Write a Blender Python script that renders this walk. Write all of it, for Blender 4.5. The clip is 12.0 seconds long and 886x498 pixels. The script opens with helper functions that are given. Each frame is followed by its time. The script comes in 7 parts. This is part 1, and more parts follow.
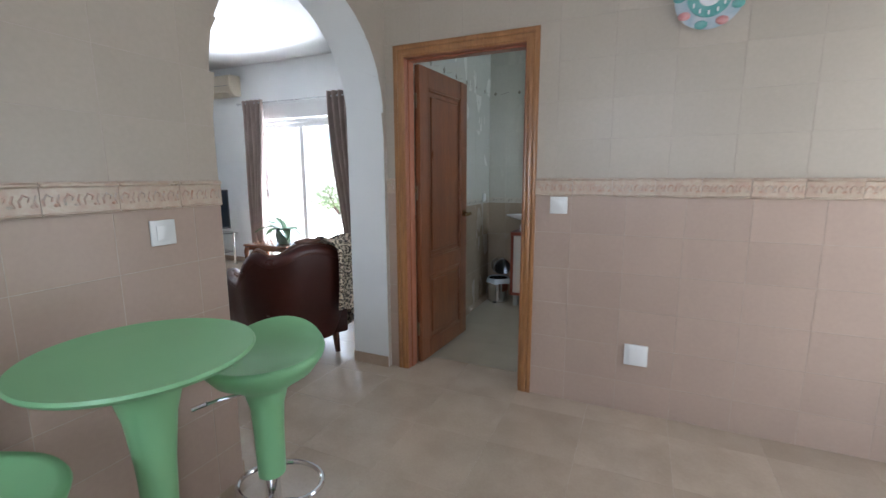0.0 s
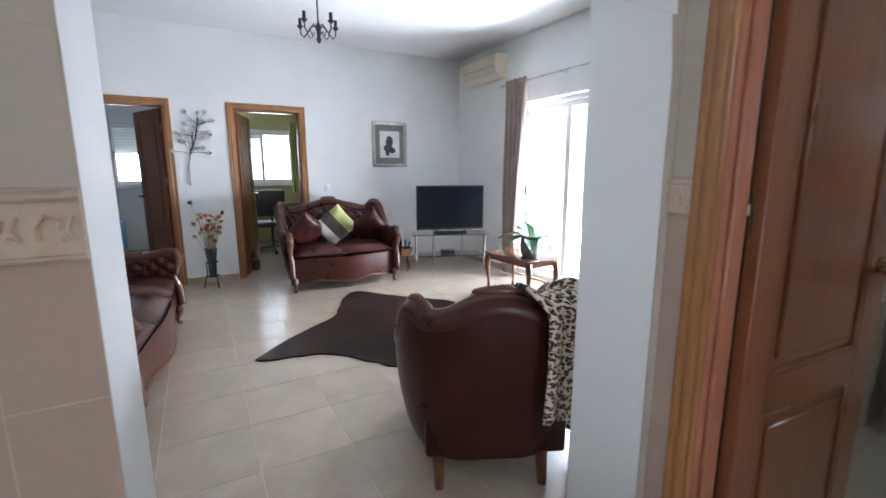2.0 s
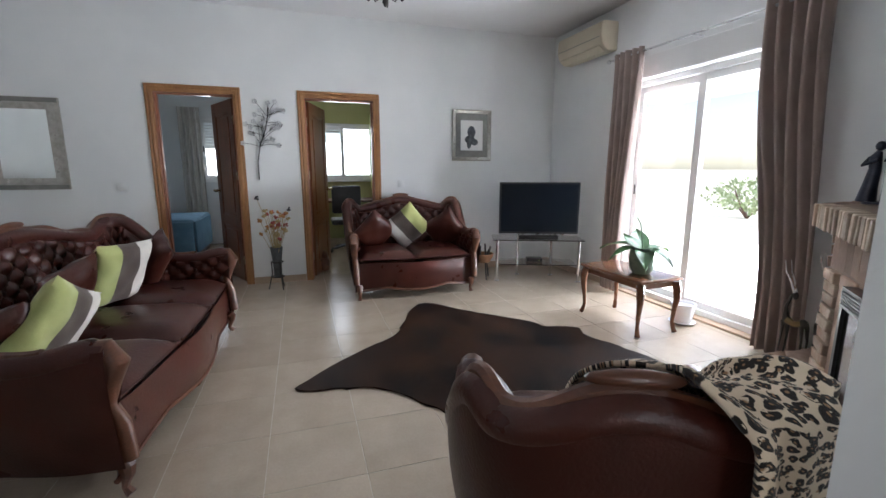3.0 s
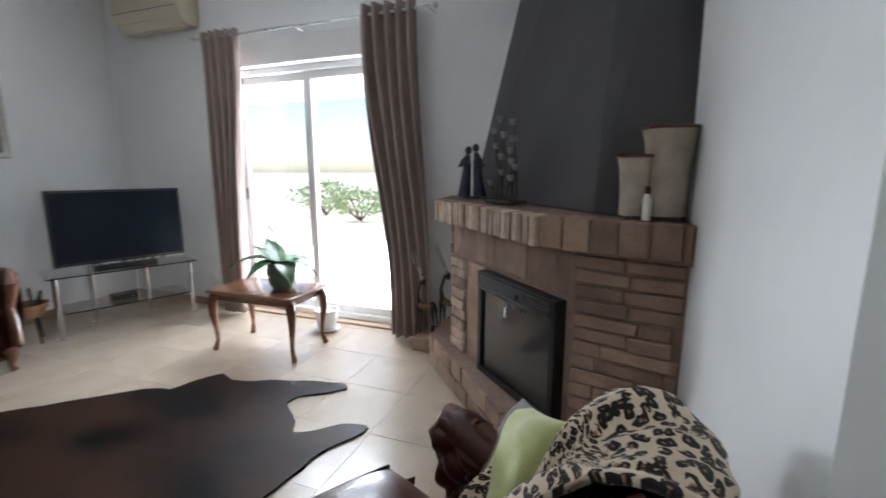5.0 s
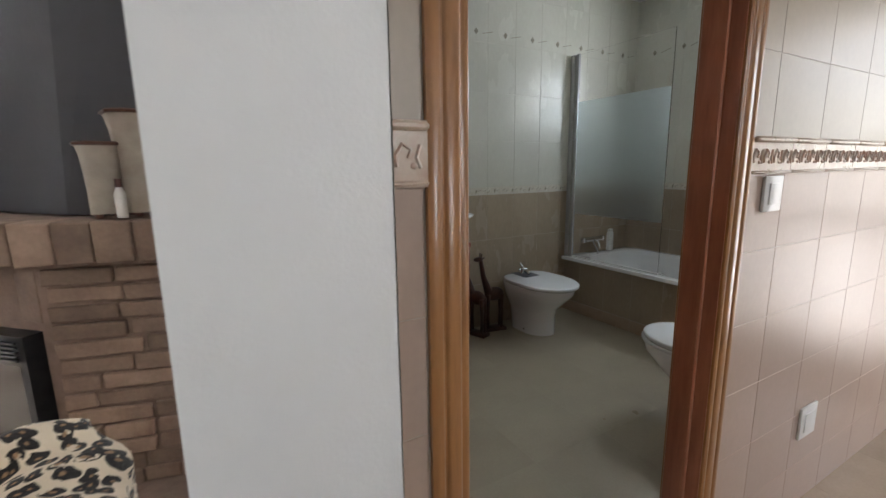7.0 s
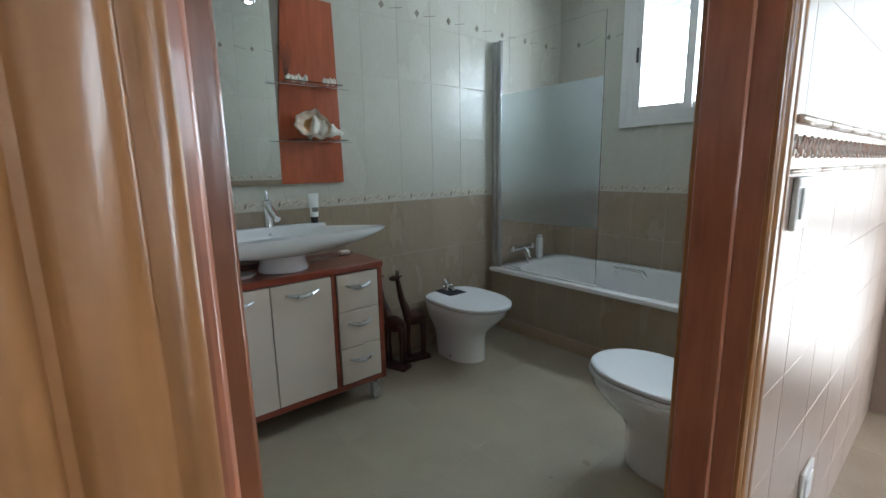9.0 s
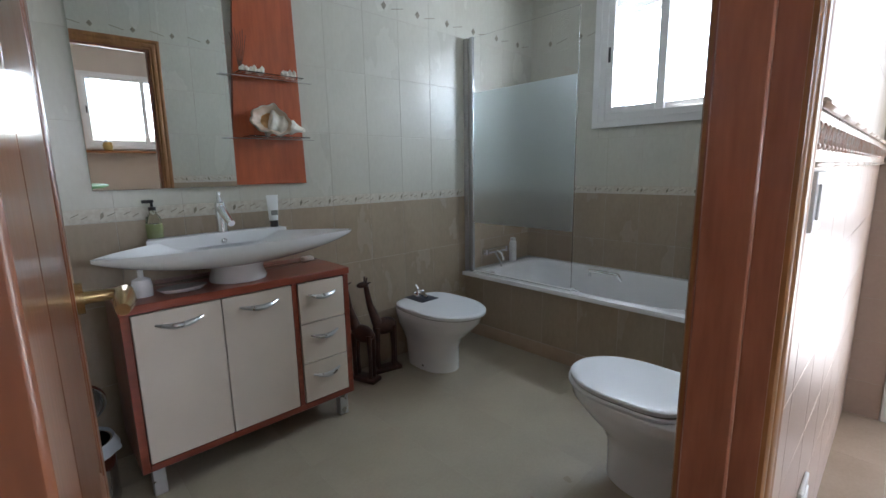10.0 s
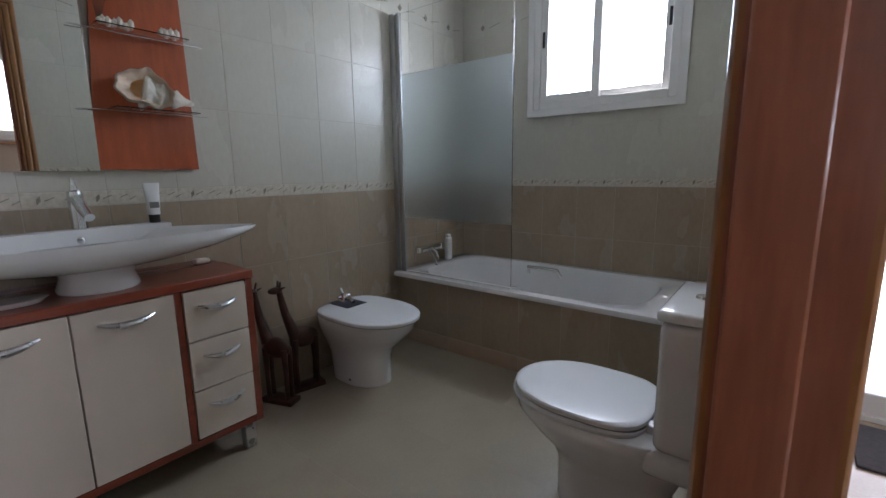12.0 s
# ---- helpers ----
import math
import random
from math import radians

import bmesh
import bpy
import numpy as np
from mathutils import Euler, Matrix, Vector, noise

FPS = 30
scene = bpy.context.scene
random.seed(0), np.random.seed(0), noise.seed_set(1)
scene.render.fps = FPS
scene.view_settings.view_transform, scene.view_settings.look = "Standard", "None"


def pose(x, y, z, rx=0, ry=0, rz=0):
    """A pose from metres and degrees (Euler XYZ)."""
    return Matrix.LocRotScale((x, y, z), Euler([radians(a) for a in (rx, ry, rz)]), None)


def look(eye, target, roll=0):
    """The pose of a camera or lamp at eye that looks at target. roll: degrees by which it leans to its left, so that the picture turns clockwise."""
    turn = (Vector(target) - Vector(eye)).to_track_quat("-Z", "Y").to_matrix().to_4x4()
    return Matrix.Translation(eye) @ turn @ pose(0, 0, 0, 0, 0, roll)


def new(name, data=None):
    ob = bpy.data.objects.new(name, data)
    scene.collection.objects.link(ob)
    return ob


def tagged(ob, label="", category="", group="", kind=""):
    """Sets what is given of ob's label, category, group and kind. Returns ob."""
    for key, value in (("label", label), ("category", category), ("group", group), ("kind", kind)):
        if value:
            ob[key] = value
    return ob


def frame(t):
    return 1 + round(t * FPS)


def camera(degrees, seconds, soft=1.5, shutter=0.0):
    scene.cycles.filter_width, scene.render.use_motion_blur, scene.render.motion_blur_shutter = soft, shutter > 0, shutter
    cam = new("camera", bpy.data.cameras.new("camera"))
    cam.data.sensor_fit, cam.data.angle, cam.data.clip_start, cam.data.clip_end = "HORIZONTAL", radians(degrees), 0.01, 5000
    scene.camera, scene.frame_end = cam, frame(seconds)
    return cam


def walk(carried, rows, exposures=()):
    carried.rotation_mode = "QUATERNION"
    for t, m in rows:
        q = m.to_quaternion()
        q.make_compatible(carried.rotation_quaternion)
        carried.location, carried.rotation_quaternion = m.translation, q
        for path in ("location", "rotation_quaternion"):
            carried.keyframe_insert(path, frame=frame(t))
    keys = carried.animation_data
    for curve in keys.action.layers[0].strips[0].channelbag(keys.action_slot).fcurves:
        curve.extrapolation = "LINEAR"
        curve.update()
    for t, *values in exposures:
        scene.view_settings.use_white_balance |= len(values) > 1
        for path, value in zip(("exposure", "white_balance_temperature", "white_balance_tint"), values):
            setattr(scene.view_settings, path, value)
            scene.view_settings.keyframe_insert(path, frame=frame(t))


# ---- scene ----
cam = camera(90.7, 12.0, shutter=0.2)
PATH = [
    (0, (-0.059, 0.402, 1.315), (-0.87, 2.2, 0.987), -0.2),
    (0.5, (-0.193, 0.806, 1.312), (-1.213, 2.494, 0.981), -0.8),
    (1, (-0.328, 1.198, 1.316), (-1.578, 2.724, 0.986), -0.7),
    (1.5, (-0.532, 1.532, 1.32), (-2.058, 2.779, 0.982), -0.1),
    (2, (-0.832, 1.776, 1.325), (-2.554, 2.73, 0.971), -0.1),
    (2.5, (-1.17, 2.009, 1.315), (-3.016, 2.688, 0.952), -0.1),
    (2.7, (-1.328, 2.055, 1.297), (-3.201, 2.654, 0.933), 0.0),
    (4.3, (-1.92, 2.358, 1.265), (-3.619, 3.379, 0.996), 0.4),
    (4.5, (-2.074, 2.331, 1.266), (-3.516, 3.676, 0.928), 1.5),
    (5, (-2.139, 2.285, 1.266), (-2.838, 4.126, 0.917), -0.1),
    (5.5, (-2.15, 2.254, 1.244), (-2.087, 4.223, 0.9), -0.5),
    (6, (-2.07, 2.178, 1.236), (-1.498, 4.061, 0.876), -0.9),
    (6.5, (-1.962, 2.18, 1.236), (-1.152, 3.972, 0.873), -0.7),
    (7, (-1.835, 2.319, 1.233), (-0.863, 4.029, 0.869), -0.8),
    (8.8, (-1.495, 2.692, 1.212), (-0.262, 4.227, 0.861), -1.2),
    (9, (-1.486, 2.709, 1.226), (-0.238, 4.228, 0.866), -1.1),
    (9.5, (-1.43, 2.771, 1.221), (-0.13, 4.249, 0.866), -1.0),
    (10, (-1.399, 2.807, 1.211), (-0.051, 4.243, 0.861), -1.0),
    (10.5, (-1.385, 2.815, 1.208), (-0.003, 4.218, 0.858), -0.9),
    (11, (-1.347, 2.842, 1.175), (0.079, 4.2, 0.826), -0.9),
    (11.5, (-1.286, 2.887, 1.148), (0.203, 4.176, 0.797), -0.8),
    (12, (-1.182, 2.969, 1.138), (0.362, 4.192, 0.79), -0.8),
]
EXPOSURES = [(0.0, 1.47, 5750, 10), (0.5, 1.5, 5700, 10), (1.0, 1.5, 5500, 9), (1.5, 1.62, 5350, 8), (2.0, 1.45, 5750, 11), (2.5, 1.03, 6100, 12), (4.5, 0.88, 5900, 10), (5.0, 0.84, 6000, 10), (5.5, 0.82, 6100, 11), (6.0, 0.97, 6250, 11), (6.5, 1.42, 6450, 13), (7.0, 1.56, 6450, 13), (9.0, 1.92, 5850, 6), (9.5, 1.95, 5800, 7), (10.0, 1.95, 5950, 14), (11.0, 1.9, 6000, 18), (11.5, 1.85, 6050, 20), (12.0, 1.62, 6050, 19)]
walk(cam, [(t, look(eye, target, roll)) for t, eye, target, roll in PATH], EXPOSURES)

# ---- light ----
world = bpy.data.worlds.new("sky")
scene.world = world
world.use_nodes = True
_n, _l = world.node_tree.nodes, world.node_tree.links
_sky = _n.new("ShaderNodeTexSky")
_sky.sky_type, _sky.sun_disc = "NISHITA", False
_sky.sun_elevation, _sky.sun_rotation = radians(58), radians(35)
_bg = next(n for n in _n if n.type == "BACKGROUND")
_bg.inputs["Strength"].default_value = 0.15
_l.new(_sky.outputs["Color"], _bg.inputs["Color"])


def lamp(name, kind, m, energy, colour=(1, 1, 1), size=(1, 1)):
    data = bpy.data.lights.new(name, kind)
    data.energy, data.color = energy, colour
    if kind == "AREA":
        data.shape, data.size, data.size_y = "RECTANGLE", size[0], size[1]
    ob = new(name, data)
    ob.matrix_world = m
    return ob


sun = lamp("sun", "SUN", look((3, 4.3, 8.4), (0, 0, 0)), 4.5, (1, 0.95, 0.86))
sun.data.angle = radians(0.5)
# added area lamps for sky light in the openings; the terrace pair stands outside
# hidden above the lintel's sight line, under the porch roof
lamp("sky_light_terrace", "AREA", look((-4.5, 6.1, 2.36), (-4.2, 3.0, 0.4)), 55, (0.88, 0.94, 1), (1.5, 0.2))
# added lamp low over the paving, for light thrown up by the sunlit terrace
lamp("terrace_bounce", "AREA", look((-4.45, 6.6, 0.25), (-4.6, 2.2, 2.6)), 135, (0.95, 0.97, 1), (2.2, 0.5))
lamp("sky_light_bathroom", "AREA", look((1.9, 3.98, 1.97), (0, 3.98, 1.6)), 9, (0.86, 0.95, 1), (0.75, 0.75))
lamp("sky_light_kitchen", "AREA", look((-0.2, -1.32, 1.85), (-0.2, 3, 1.2)), 8.5, (0.95, 0.97, 1), (1.3, 0.85))
lamp("sky_light_kitchen_door", "AREA", look((1.50, 2.34, 1.1), (0, 2.2, 0.9)), 5.8, (1, 0.97, 0.92), (0.7, 1.8))
lamp("sky_light_office", "AREA", look((-9.85, 2.88, 1.57), (-7, 2.88, 1.2)), 8, (0.95, 0.98, 1), (1.0, 0.9))
lamp("sky_light_bedroom", "AREA", look((-9.85, 0.95, 1.35), (-7, 0.95, 1.2)), 6, (0.9, 0.96, 1), (0.8, 0.5))


# ---- materials ----
def material(name, a, b=None, scale=8.0, rough=0.5, rough_var=0.08, bump=0.0, bump_scale=60.0, metal=0.0, fine=0.0, vary=0.0, stretch=(1, 1, 1), coat=0.0, sheen=0.0, spec=0.5, island=False):
    """Two noise scales over the colours a and b, roughness that varies, fine relief, and a shift for each piece."""
    m = bpy.data.materials.new(name)
    m.use_nodes = True
    nt = m.node_tree
    n, l = nt.nodes, nt.links
    p = n["Principled BSDF"]
    b = b or tuple(c * 0.85 for c in a)
    tc = n.new("ShaderNodeTexCoord")
    mp = n.new("ShaderNodeMapping")
    mp.inputs["Scale"].default_value = stretch
    if vary and not island:
        shift, place = n.new("ShaderNodeVectorMath"), n.new("ShaderNodeObjectInfo")
        shift.operation = "MULTIPLY_ADD"
        shift.inputs[1].default_value = (9.0, 17.0, 13.0)
        l.new(place.outputs["Random"], shift.inputs[0])
        l.new(tc.outputs["Object"], shift.inputs[2])
        l.new(shift.outputs["Vector"], mp.inputs["Vector"])
    else:
        l.new(tc.outputs["Object"], mp.inputs["Vector"])
    big, small = n.new("ShaderNodeTexNoise"), n.new("ShaderNodeTexNoise")
    big.inputs["Scale"].default_value, big.inputs["Detail"].default_value = scale, 4
    small.inputs["Scale"].default_value, small.inputs["Detail"].default_value = bump_scale, 3
    l.new(mp.outputs["Vector"], big.inputs["Vector"])
    l.new(mp.outputs["Vector"], small.inputs["Vector"])
    ramp = n.new("ShaderNodeValToRGB")
    ramp.color_ramp.elements[0].position, ramp.color_ramp.elements[1].position = 0.35, 0.68
    ramp.color_ramp.elements[0].color, ramp.color_ramp.elements[1].color = (*a, 1), (*b, 1)
    l.new(big.outputs["Fac"], ramp.inputs["Fac"])
    colour = ramp.outputs["Color"]
    if fine:
        mix = n.new("ShaderNodeMix")
        mix.data_type, mix.blend_type = "RGBA", "OVERLAY"
        mix.inputs["Factor"].default_value = fine
        l.new(colour, mix.inputs["A"])
        l.new(small.outputs["Fac"], mix.inputs["B"])
        colour = mix.outputs["Result"]
    if vary:
        src = n.new("ShaderNodeNewGeometry").outputs["Random Per Island"] if island else n.new("ShaderNodeObjectInfo").outputs["Random"]
        rng = n.new("ShaderNodeMapRange")
        rng.inputs["To Min"].default_value, rng.inputs["To Max"].default_value = 1 - vary, 1 + vary
        l.new(src, rng.inputs["Value"])
        hsv = n.new("ShaderNodeHueSaturation")
        l.new(rng.outputs["Result"], hsv.inputs["Value"])
        l.new(colour, hsv.inputs["Color"])
        colour = hsv.outputs["Color"]
    l.new(colour, p.inputs["Base Color"])
    rr = n.new("ShaderNodeMapRange")
    rr.inputs["To Min"].default_value, rr.inputs["To Max"].default_value = max(rough - rough_var, 0.02), min(rough + rough_var, 1)
    l.new(big.outputs["Fac"], rr.inputs["Value"])
    l.new(rr.outputs["Result"], p.inputs["Roughness"])
    p.inputs["Metallic"].default_value = metal
    p.inputs["Specular IOR Level"].default_value = spec
    p.inputs["Coat Weight"].default_value = coat
    p.inputs["Coat Roughness"].default_value = 0.08
    p.inputs["Sheen Weight"].default_value = sheen
    if bump:
        bp = n.new("ShaderNodeBump")
        bp.inputs["Strength"].default_value, bp.inputs["Distance"].default_value = bump, 0.004
        l.new(small.outputs["Fac"], bp.inputs["Height"])
        l.new(bp.outputs["Normal"], p.inputs["Normal"])
    return m


def wood(name, dark, light, axis="z", rough=0.35, coat=0.25, scale=9.0):
    """Lacquered wood with long grain along an axis."""
    s = {"x": (0.12, 1, 1), "y": (1, 0.12, 1), "z": (1, 1, 0.12)}[axis]
    m = material(name, dark, light, scale, rough, 0.07, 0.12, scale * 9, stretch=s, coat=coat, fine=0.35)
    return m


def glass(name, rough=0.0, tint=(1, 1, 1), ior=1.45):
    m = bpy.data.materials.new(name)
    m.use_nodes = True
    p = m.node_tree.nodes["Principled BSDF"]
    p.inputs["Base Color"].default_value = (*tint, 1)
    p.inputs["Transmission Weight"].default_value = 1
    p.inputs["Roughness"].default_value, p.inputs["IOR"].default_value = rough, ior
    return m


def plain_metal(name, c, rough):
    return material(name, c, tuple(min(1, v * 1.05) for v in c), 20, rough, 0.04, metal=1)


WHITE = material("white_paint", (0.80, 0.81, 0.80), (0.74, 0.755, 0.75), 1.6, 0.55, 0.1, 0.10, 140)
CEIL = material("ceiling_paint", (0.82, 0.82, 0.81), (0.77, 0.77, 0.77), 1.2, 0.75, 0.1, 0.08, 120)
FLOOR = material("floor_tile", (0.46, 0.375, 0.29), (0.40, 0.325, 0.25), 5.0, 0.24, 0.06, 0.02, 90, fine=0.10, vary=0.05)
GROUT = material("floor_grout", (0.60, 0.53, 0.44), (0.50, 0.44, 0.36), 20, 0.7)
WETFLOOR = material("bath_floor_tile", (0.37, 0.325, 0.245), (0.33, 0.288, 0.215), 3.0, 0.30, 0.05, 0.02, 90, fine=0.08, vary=0.012)
KT_LOW = material("kitchen_tile_rose", (0.425, 0.325, 0.264), (0.41, 0.312, 0.253), 3, 0.36, 0.06, 0.015, 60, vary=0.03, fine=0.06, spec=0.35)
KT_TOP = material("kitchen_tile_beige", (0.445, 0.395, 0.325), (0.43, 0.38, 0.312), 3, 0.37, 0.06, 0.015, 60, vary=0.025, fine=0.06, spec=0.35)
KT_BORDER = material("kitchen_border_tile", (0.52, 0.44, 0.34), (0.46, 0.33, 0.25), 30, 0.3, 0.1, 0.1, 120, vary=0.04)
KT_RELIEF = material("kitchen_border_relief", (0.47, 0.27, 0.19), (0.47, 0.42, 0.35), 38, 0.3, 0.1, 0.1, 120, vary=0.04)
KGROUT = material("wall_grout", (0.50, 0.44, 0.375), (0.44, 0.385, 0.325), 30, 0.8)
BGROUT = material("bath_grout", (0.52, 0.495, 0.42), (0.47, 0.445, 0.375), 30, 0.8)
BT_LOW = material("bath_tile_tan", (0.37, 0.30, 0.22), (0.335, 0.27, 0.198), 5, 0.26, 0.06, 0.02, 60, vary=0.02, fine=0.12, stretch=(1, 1, 0.4))
BT_TOP = material("bath_tile_pale", (0.555, 0.545, 0.475), (0.53, 0.52, 0.45), 4, 0.26, 0.06, 0.02, 60, vary=0.01, fine=0.08, stretch=(1, 1, 0.4))
BT_BORDER = material("bath_border_tile", (0.62, 0.59, 0.51), (0.50, 0.45, 0.37), 45, 0.25, 0.08, 0.1, 100)
BT_LEAF = material("bath_border_leaf", (0.17, 0.16, 0.12), (0.27, 0.23, 0.17), 60, 0.3)
SKIRT = material("skirting_tile", (0.42, 0.31, 0.22), (0.36, 0.26, 0.18), 9, 0.3, 0.08)
OAK = wood("door_wood", (0.26, 0.115, 0.036), (0.35, 0.162, 0.054), "z", 0.32, 0.35)
OAKIN = wood("lining_wood", (0.27, 0.098, 0.052), (0.36, 0.14, 0.075), "z", 0.32, 0.35)
OAKX = wood("door_wood_cross", (0.30, 0.115, 0.035), (0.40, 0.17, 0.055), "y", 0.32, 0.35)
LEAFWOOD = wood("door_leaf_wood", (0.165, 0.055, 0.021), (0.235, 0.083, 0.031), "z", 0.3, 0.4)
CHERRY = wood("cherry_veneer", (0.19, 0.038, 0.020), (0.27, 0.060, 0.030), "x", 0.3, 0.3, 6)
PANELRED = wood("red_lacquer_wood", (0.36, 0.075, 0.025), (0.46, 0.105, 0.035), "z", 0.3, 0.4, 5)
WALNUT = wood("dark_carved_wood", (0.075, 0.025, 0.012), (0.14, 0.052, 0.024), "x", 0.35, 0.3, 14)
TABLEWOOD = wood("table_wood", (0.14, 0.05, 0.023), (0.23, 0.092, 0.043), "x", 0.25, 0.5, 10)
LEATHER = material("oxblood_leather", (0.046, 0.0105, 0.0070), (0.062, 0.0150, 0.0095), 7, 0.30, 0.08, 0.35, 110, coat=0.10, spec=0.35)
# the same leather darker and duller: shade on sides and backs, in the colour
LEATHER_SHADED = material("oxblood_leather_back", (0.036, 0.0088, 0.0058), (0.050, 0.0130, 0.0080), 4, 0.36, 0.08, 0.3, 120, spec=0.25)
CHROME = plain_metal("chrome", (0.72, 0.73, 0.74), 0.12)
SATIN = plain_metal("satin_metal", (0.55, 0.56, 0.57), 0.28)
BRASS = plain_metal("brass", (0.46, 0.33, 0.16), 0.25)
IRON = material("black_iron", (0.03, 0.028, 0.026), (0.05, 0.045, 0.04), 30, 0.5, 0.1, 0.2, 90, metal=0.6)
ALU = material("white_aluminium", (0.78, 0.78, 0.77), (0.74, 0.74, 0.73), 3, 0.35, 0.06)
PVC = material("white_plastic", (0.76, 0.77, 0.76), (0.72, 0.73, 0.72), 10, 0.3, 0.05)
CERAMIC = material("white_ceramic", (0.78, 0.79, 0.80), (0.75, 0.76, 0.77), 3, 0.1, 0.03, coat=0.5)
SEATLID = material("white_lid", (0.76, 0.78, 0.80), (0.73, 0.75, 0.77), 3, 0.2, 0.05)
CREAMDOOR = material("cream_laminate", (0.68, 0.60, 0.52), (0.64, 0.565, 0.49), 4, 0.4, 0.06, 0.03, 80)
GREEN = material("green_plastic", (0.235, 0.50, 0.25), (0.255, 0.53, 0.27), 3, 0.42, 0.06, 0.03, 200)
HOOD = material("charcoal_plaster", (0.062, 0.060, 0.063), (0.075, 0.072, 0.074), 3, 0.8, 0.1, 0.25, 60)
BRICK = material("fireplace_brick", (0.345, 0.235, 0.165), (0.25, 0.165, 0.12), 9, 0.85, 0.1, 0.5, 70, vary=0.26, fine=0.18)
# lighter copy of BRICK: window light on mantel and left column, put into the colour
BRICK_LIT = material("pale_mantel_brick", (0.52, 0.42, 0.315), (0.36, 0.25, 0.18), 11, 0.85, 0.1, 0.5, 70, vary=0.30, fine=0.18)
MORTAR = material("brick_mortar", (0.29, 0.20, 0.148), (0.235, 0.16, 0.12), 24, 0.95, 0.05, 0.5, 90)
STEEL_DARK = material("fire_door_frame", (0.018, 0.018, 0.02), (0.03, 0.03, 0.032), 20, 0.35, 0.1, 0.1, 90, metal=0.5)
FIREGLASS = material("fire_glass", (0.012, 0.013, 0.016), (0.026, 0.027, 0.029), 9, 0.16, 0.06, coat=0.3)
SCREEN = material("tv_screen", (0.006, 0.009, 0.014), (0.007, 0.010, 0.016), 2, 0.22, 0.03, spec=0.22)
BLACK = material("black_plastic", (0.012, 0.012, 0.013), (0.02, 0.02, 0.021), 20, 0.3, 0.08)
CURTAIN = material("taupe_curtain", (0.26, 0.195, 0.17), (0.31, 0.235, 0.205), 5, 0.8, 0.08, 0.2, 220, sheen=0.3)
LIME = material("lime_fabric", (0.43, 0.46, 0.17), (0.37, 0.40, 0.14), 12, 0.85, 0.05, 0.3, 200, sheen=0.3)
BROWNF = material("brown_fabric", (0.075, 0.055, 0.045), (0.10, 0.072, 0.058), 12, 0.85, 0.05, 0.3, 200, sheen=0.2)
WHITEF = material("white_fabric", (0.66, 0.63, 0.58), (0.60, 0.57, 0.52), 12, 0.85, 0.05, 0.3, 200)
HIDE = material("cow_hide", (0.0035, 0.003, 0.0034), (0.040, 0.018, 0.010), 2.0, 0.40, 0.10, 0.5, 150, fine=0.4, spec=0.09, stretch=(1, 1.6, 1))
LEAFG = material("leaf_green", (0.035, 0.10, 0.03), (0.06, 0.15, 0.045), 12, 0.35, 0.08)
POT_GREEN = material("green_glazed_pot", (0.13, 0.19, 0.14), (0.24, 0.30, 0.23), 16, 0.12, 0.04, coat=0.5)
STONEWARE = material("stone_vase", (0.46, 0.40, 0.32), (0.34, 0.285, 0.22), 14, 0.75, 0.1, 0.4, 80)
DARKSTAT = material("dark_resin", (0.013, 0.017, 0.034), (0.022, 0.027, 0.048), 20, 0.35)
GLASS = glass("clear_glass")
FROST = glass("frosted_glass", 0.42, (0.80, 0.88, 0.92), 1.2)
MIRROR = bpy.data.materials.new("mirror_glass")
MIRROR.use_nodes = True
_p = MIRROR.node_tree.nodes["Principled BSDF"]
_p.inputs["Base Color"].default_value, _p.inputs["Metallic"].default_value, _p.inputs["Roughness"].default_value = (0.86, 0.89, 0.88, 1), 1, 0.01
SILVER = material("silver_frame", (0.50, 0.48, 0.44), (0.38, 0.36, 0.32), 20, 0.3, 0.08, 0.1, 70, metal=0.8)
PAPER = material("white_paper", (0.72, 0.72, 0.70), (0.68, 0.68, 0.66), 6, 0.6)
GREYMOUNT = material("grey_mount", (0.18, 0.18, 0.165), (0.23, 0.23, 0.21), 12, 0.7)
INK = material("dark_ink", (0.03, 0.035, 0.04), (0.10, 0.11, 0.12), 25, 0.7)
DARKWOODF = material("dark_figure_wood", (0.038, 0.015, 0.010), (0.075, 0.030, 0.018), 22, 0.4, 0.1, 0.2, 80)
SHELL = material("sea_shell", (0.72, 0.62, 0.50), (0.66, 0.46, 0.32), 18, 0.4, 0.1, 0.4, 60)
SHELLIN = material("sea_shell_inside", (0.70, 0.38, 0.15), (0.74, 0.50, 0.28), 18, 0.25)
CORAL = material("white_coral", (0.82, 0.79, 0.72), (0.70, 0.66, 0.58), 30, 0.7, 0.1, 0.5, 70)
BULB = bpy.data.materials.new("lit_bulb")
BULB.use_nodes = True
BULB.node_tree.nodes["Principled BSDF"].inputs["Emission Color"].default_value = (1, 0.95, 0.85, 1)
BULB.node_tree.nodes["Principled BSDF"].inputs["Emission Strength"].default_value = 12


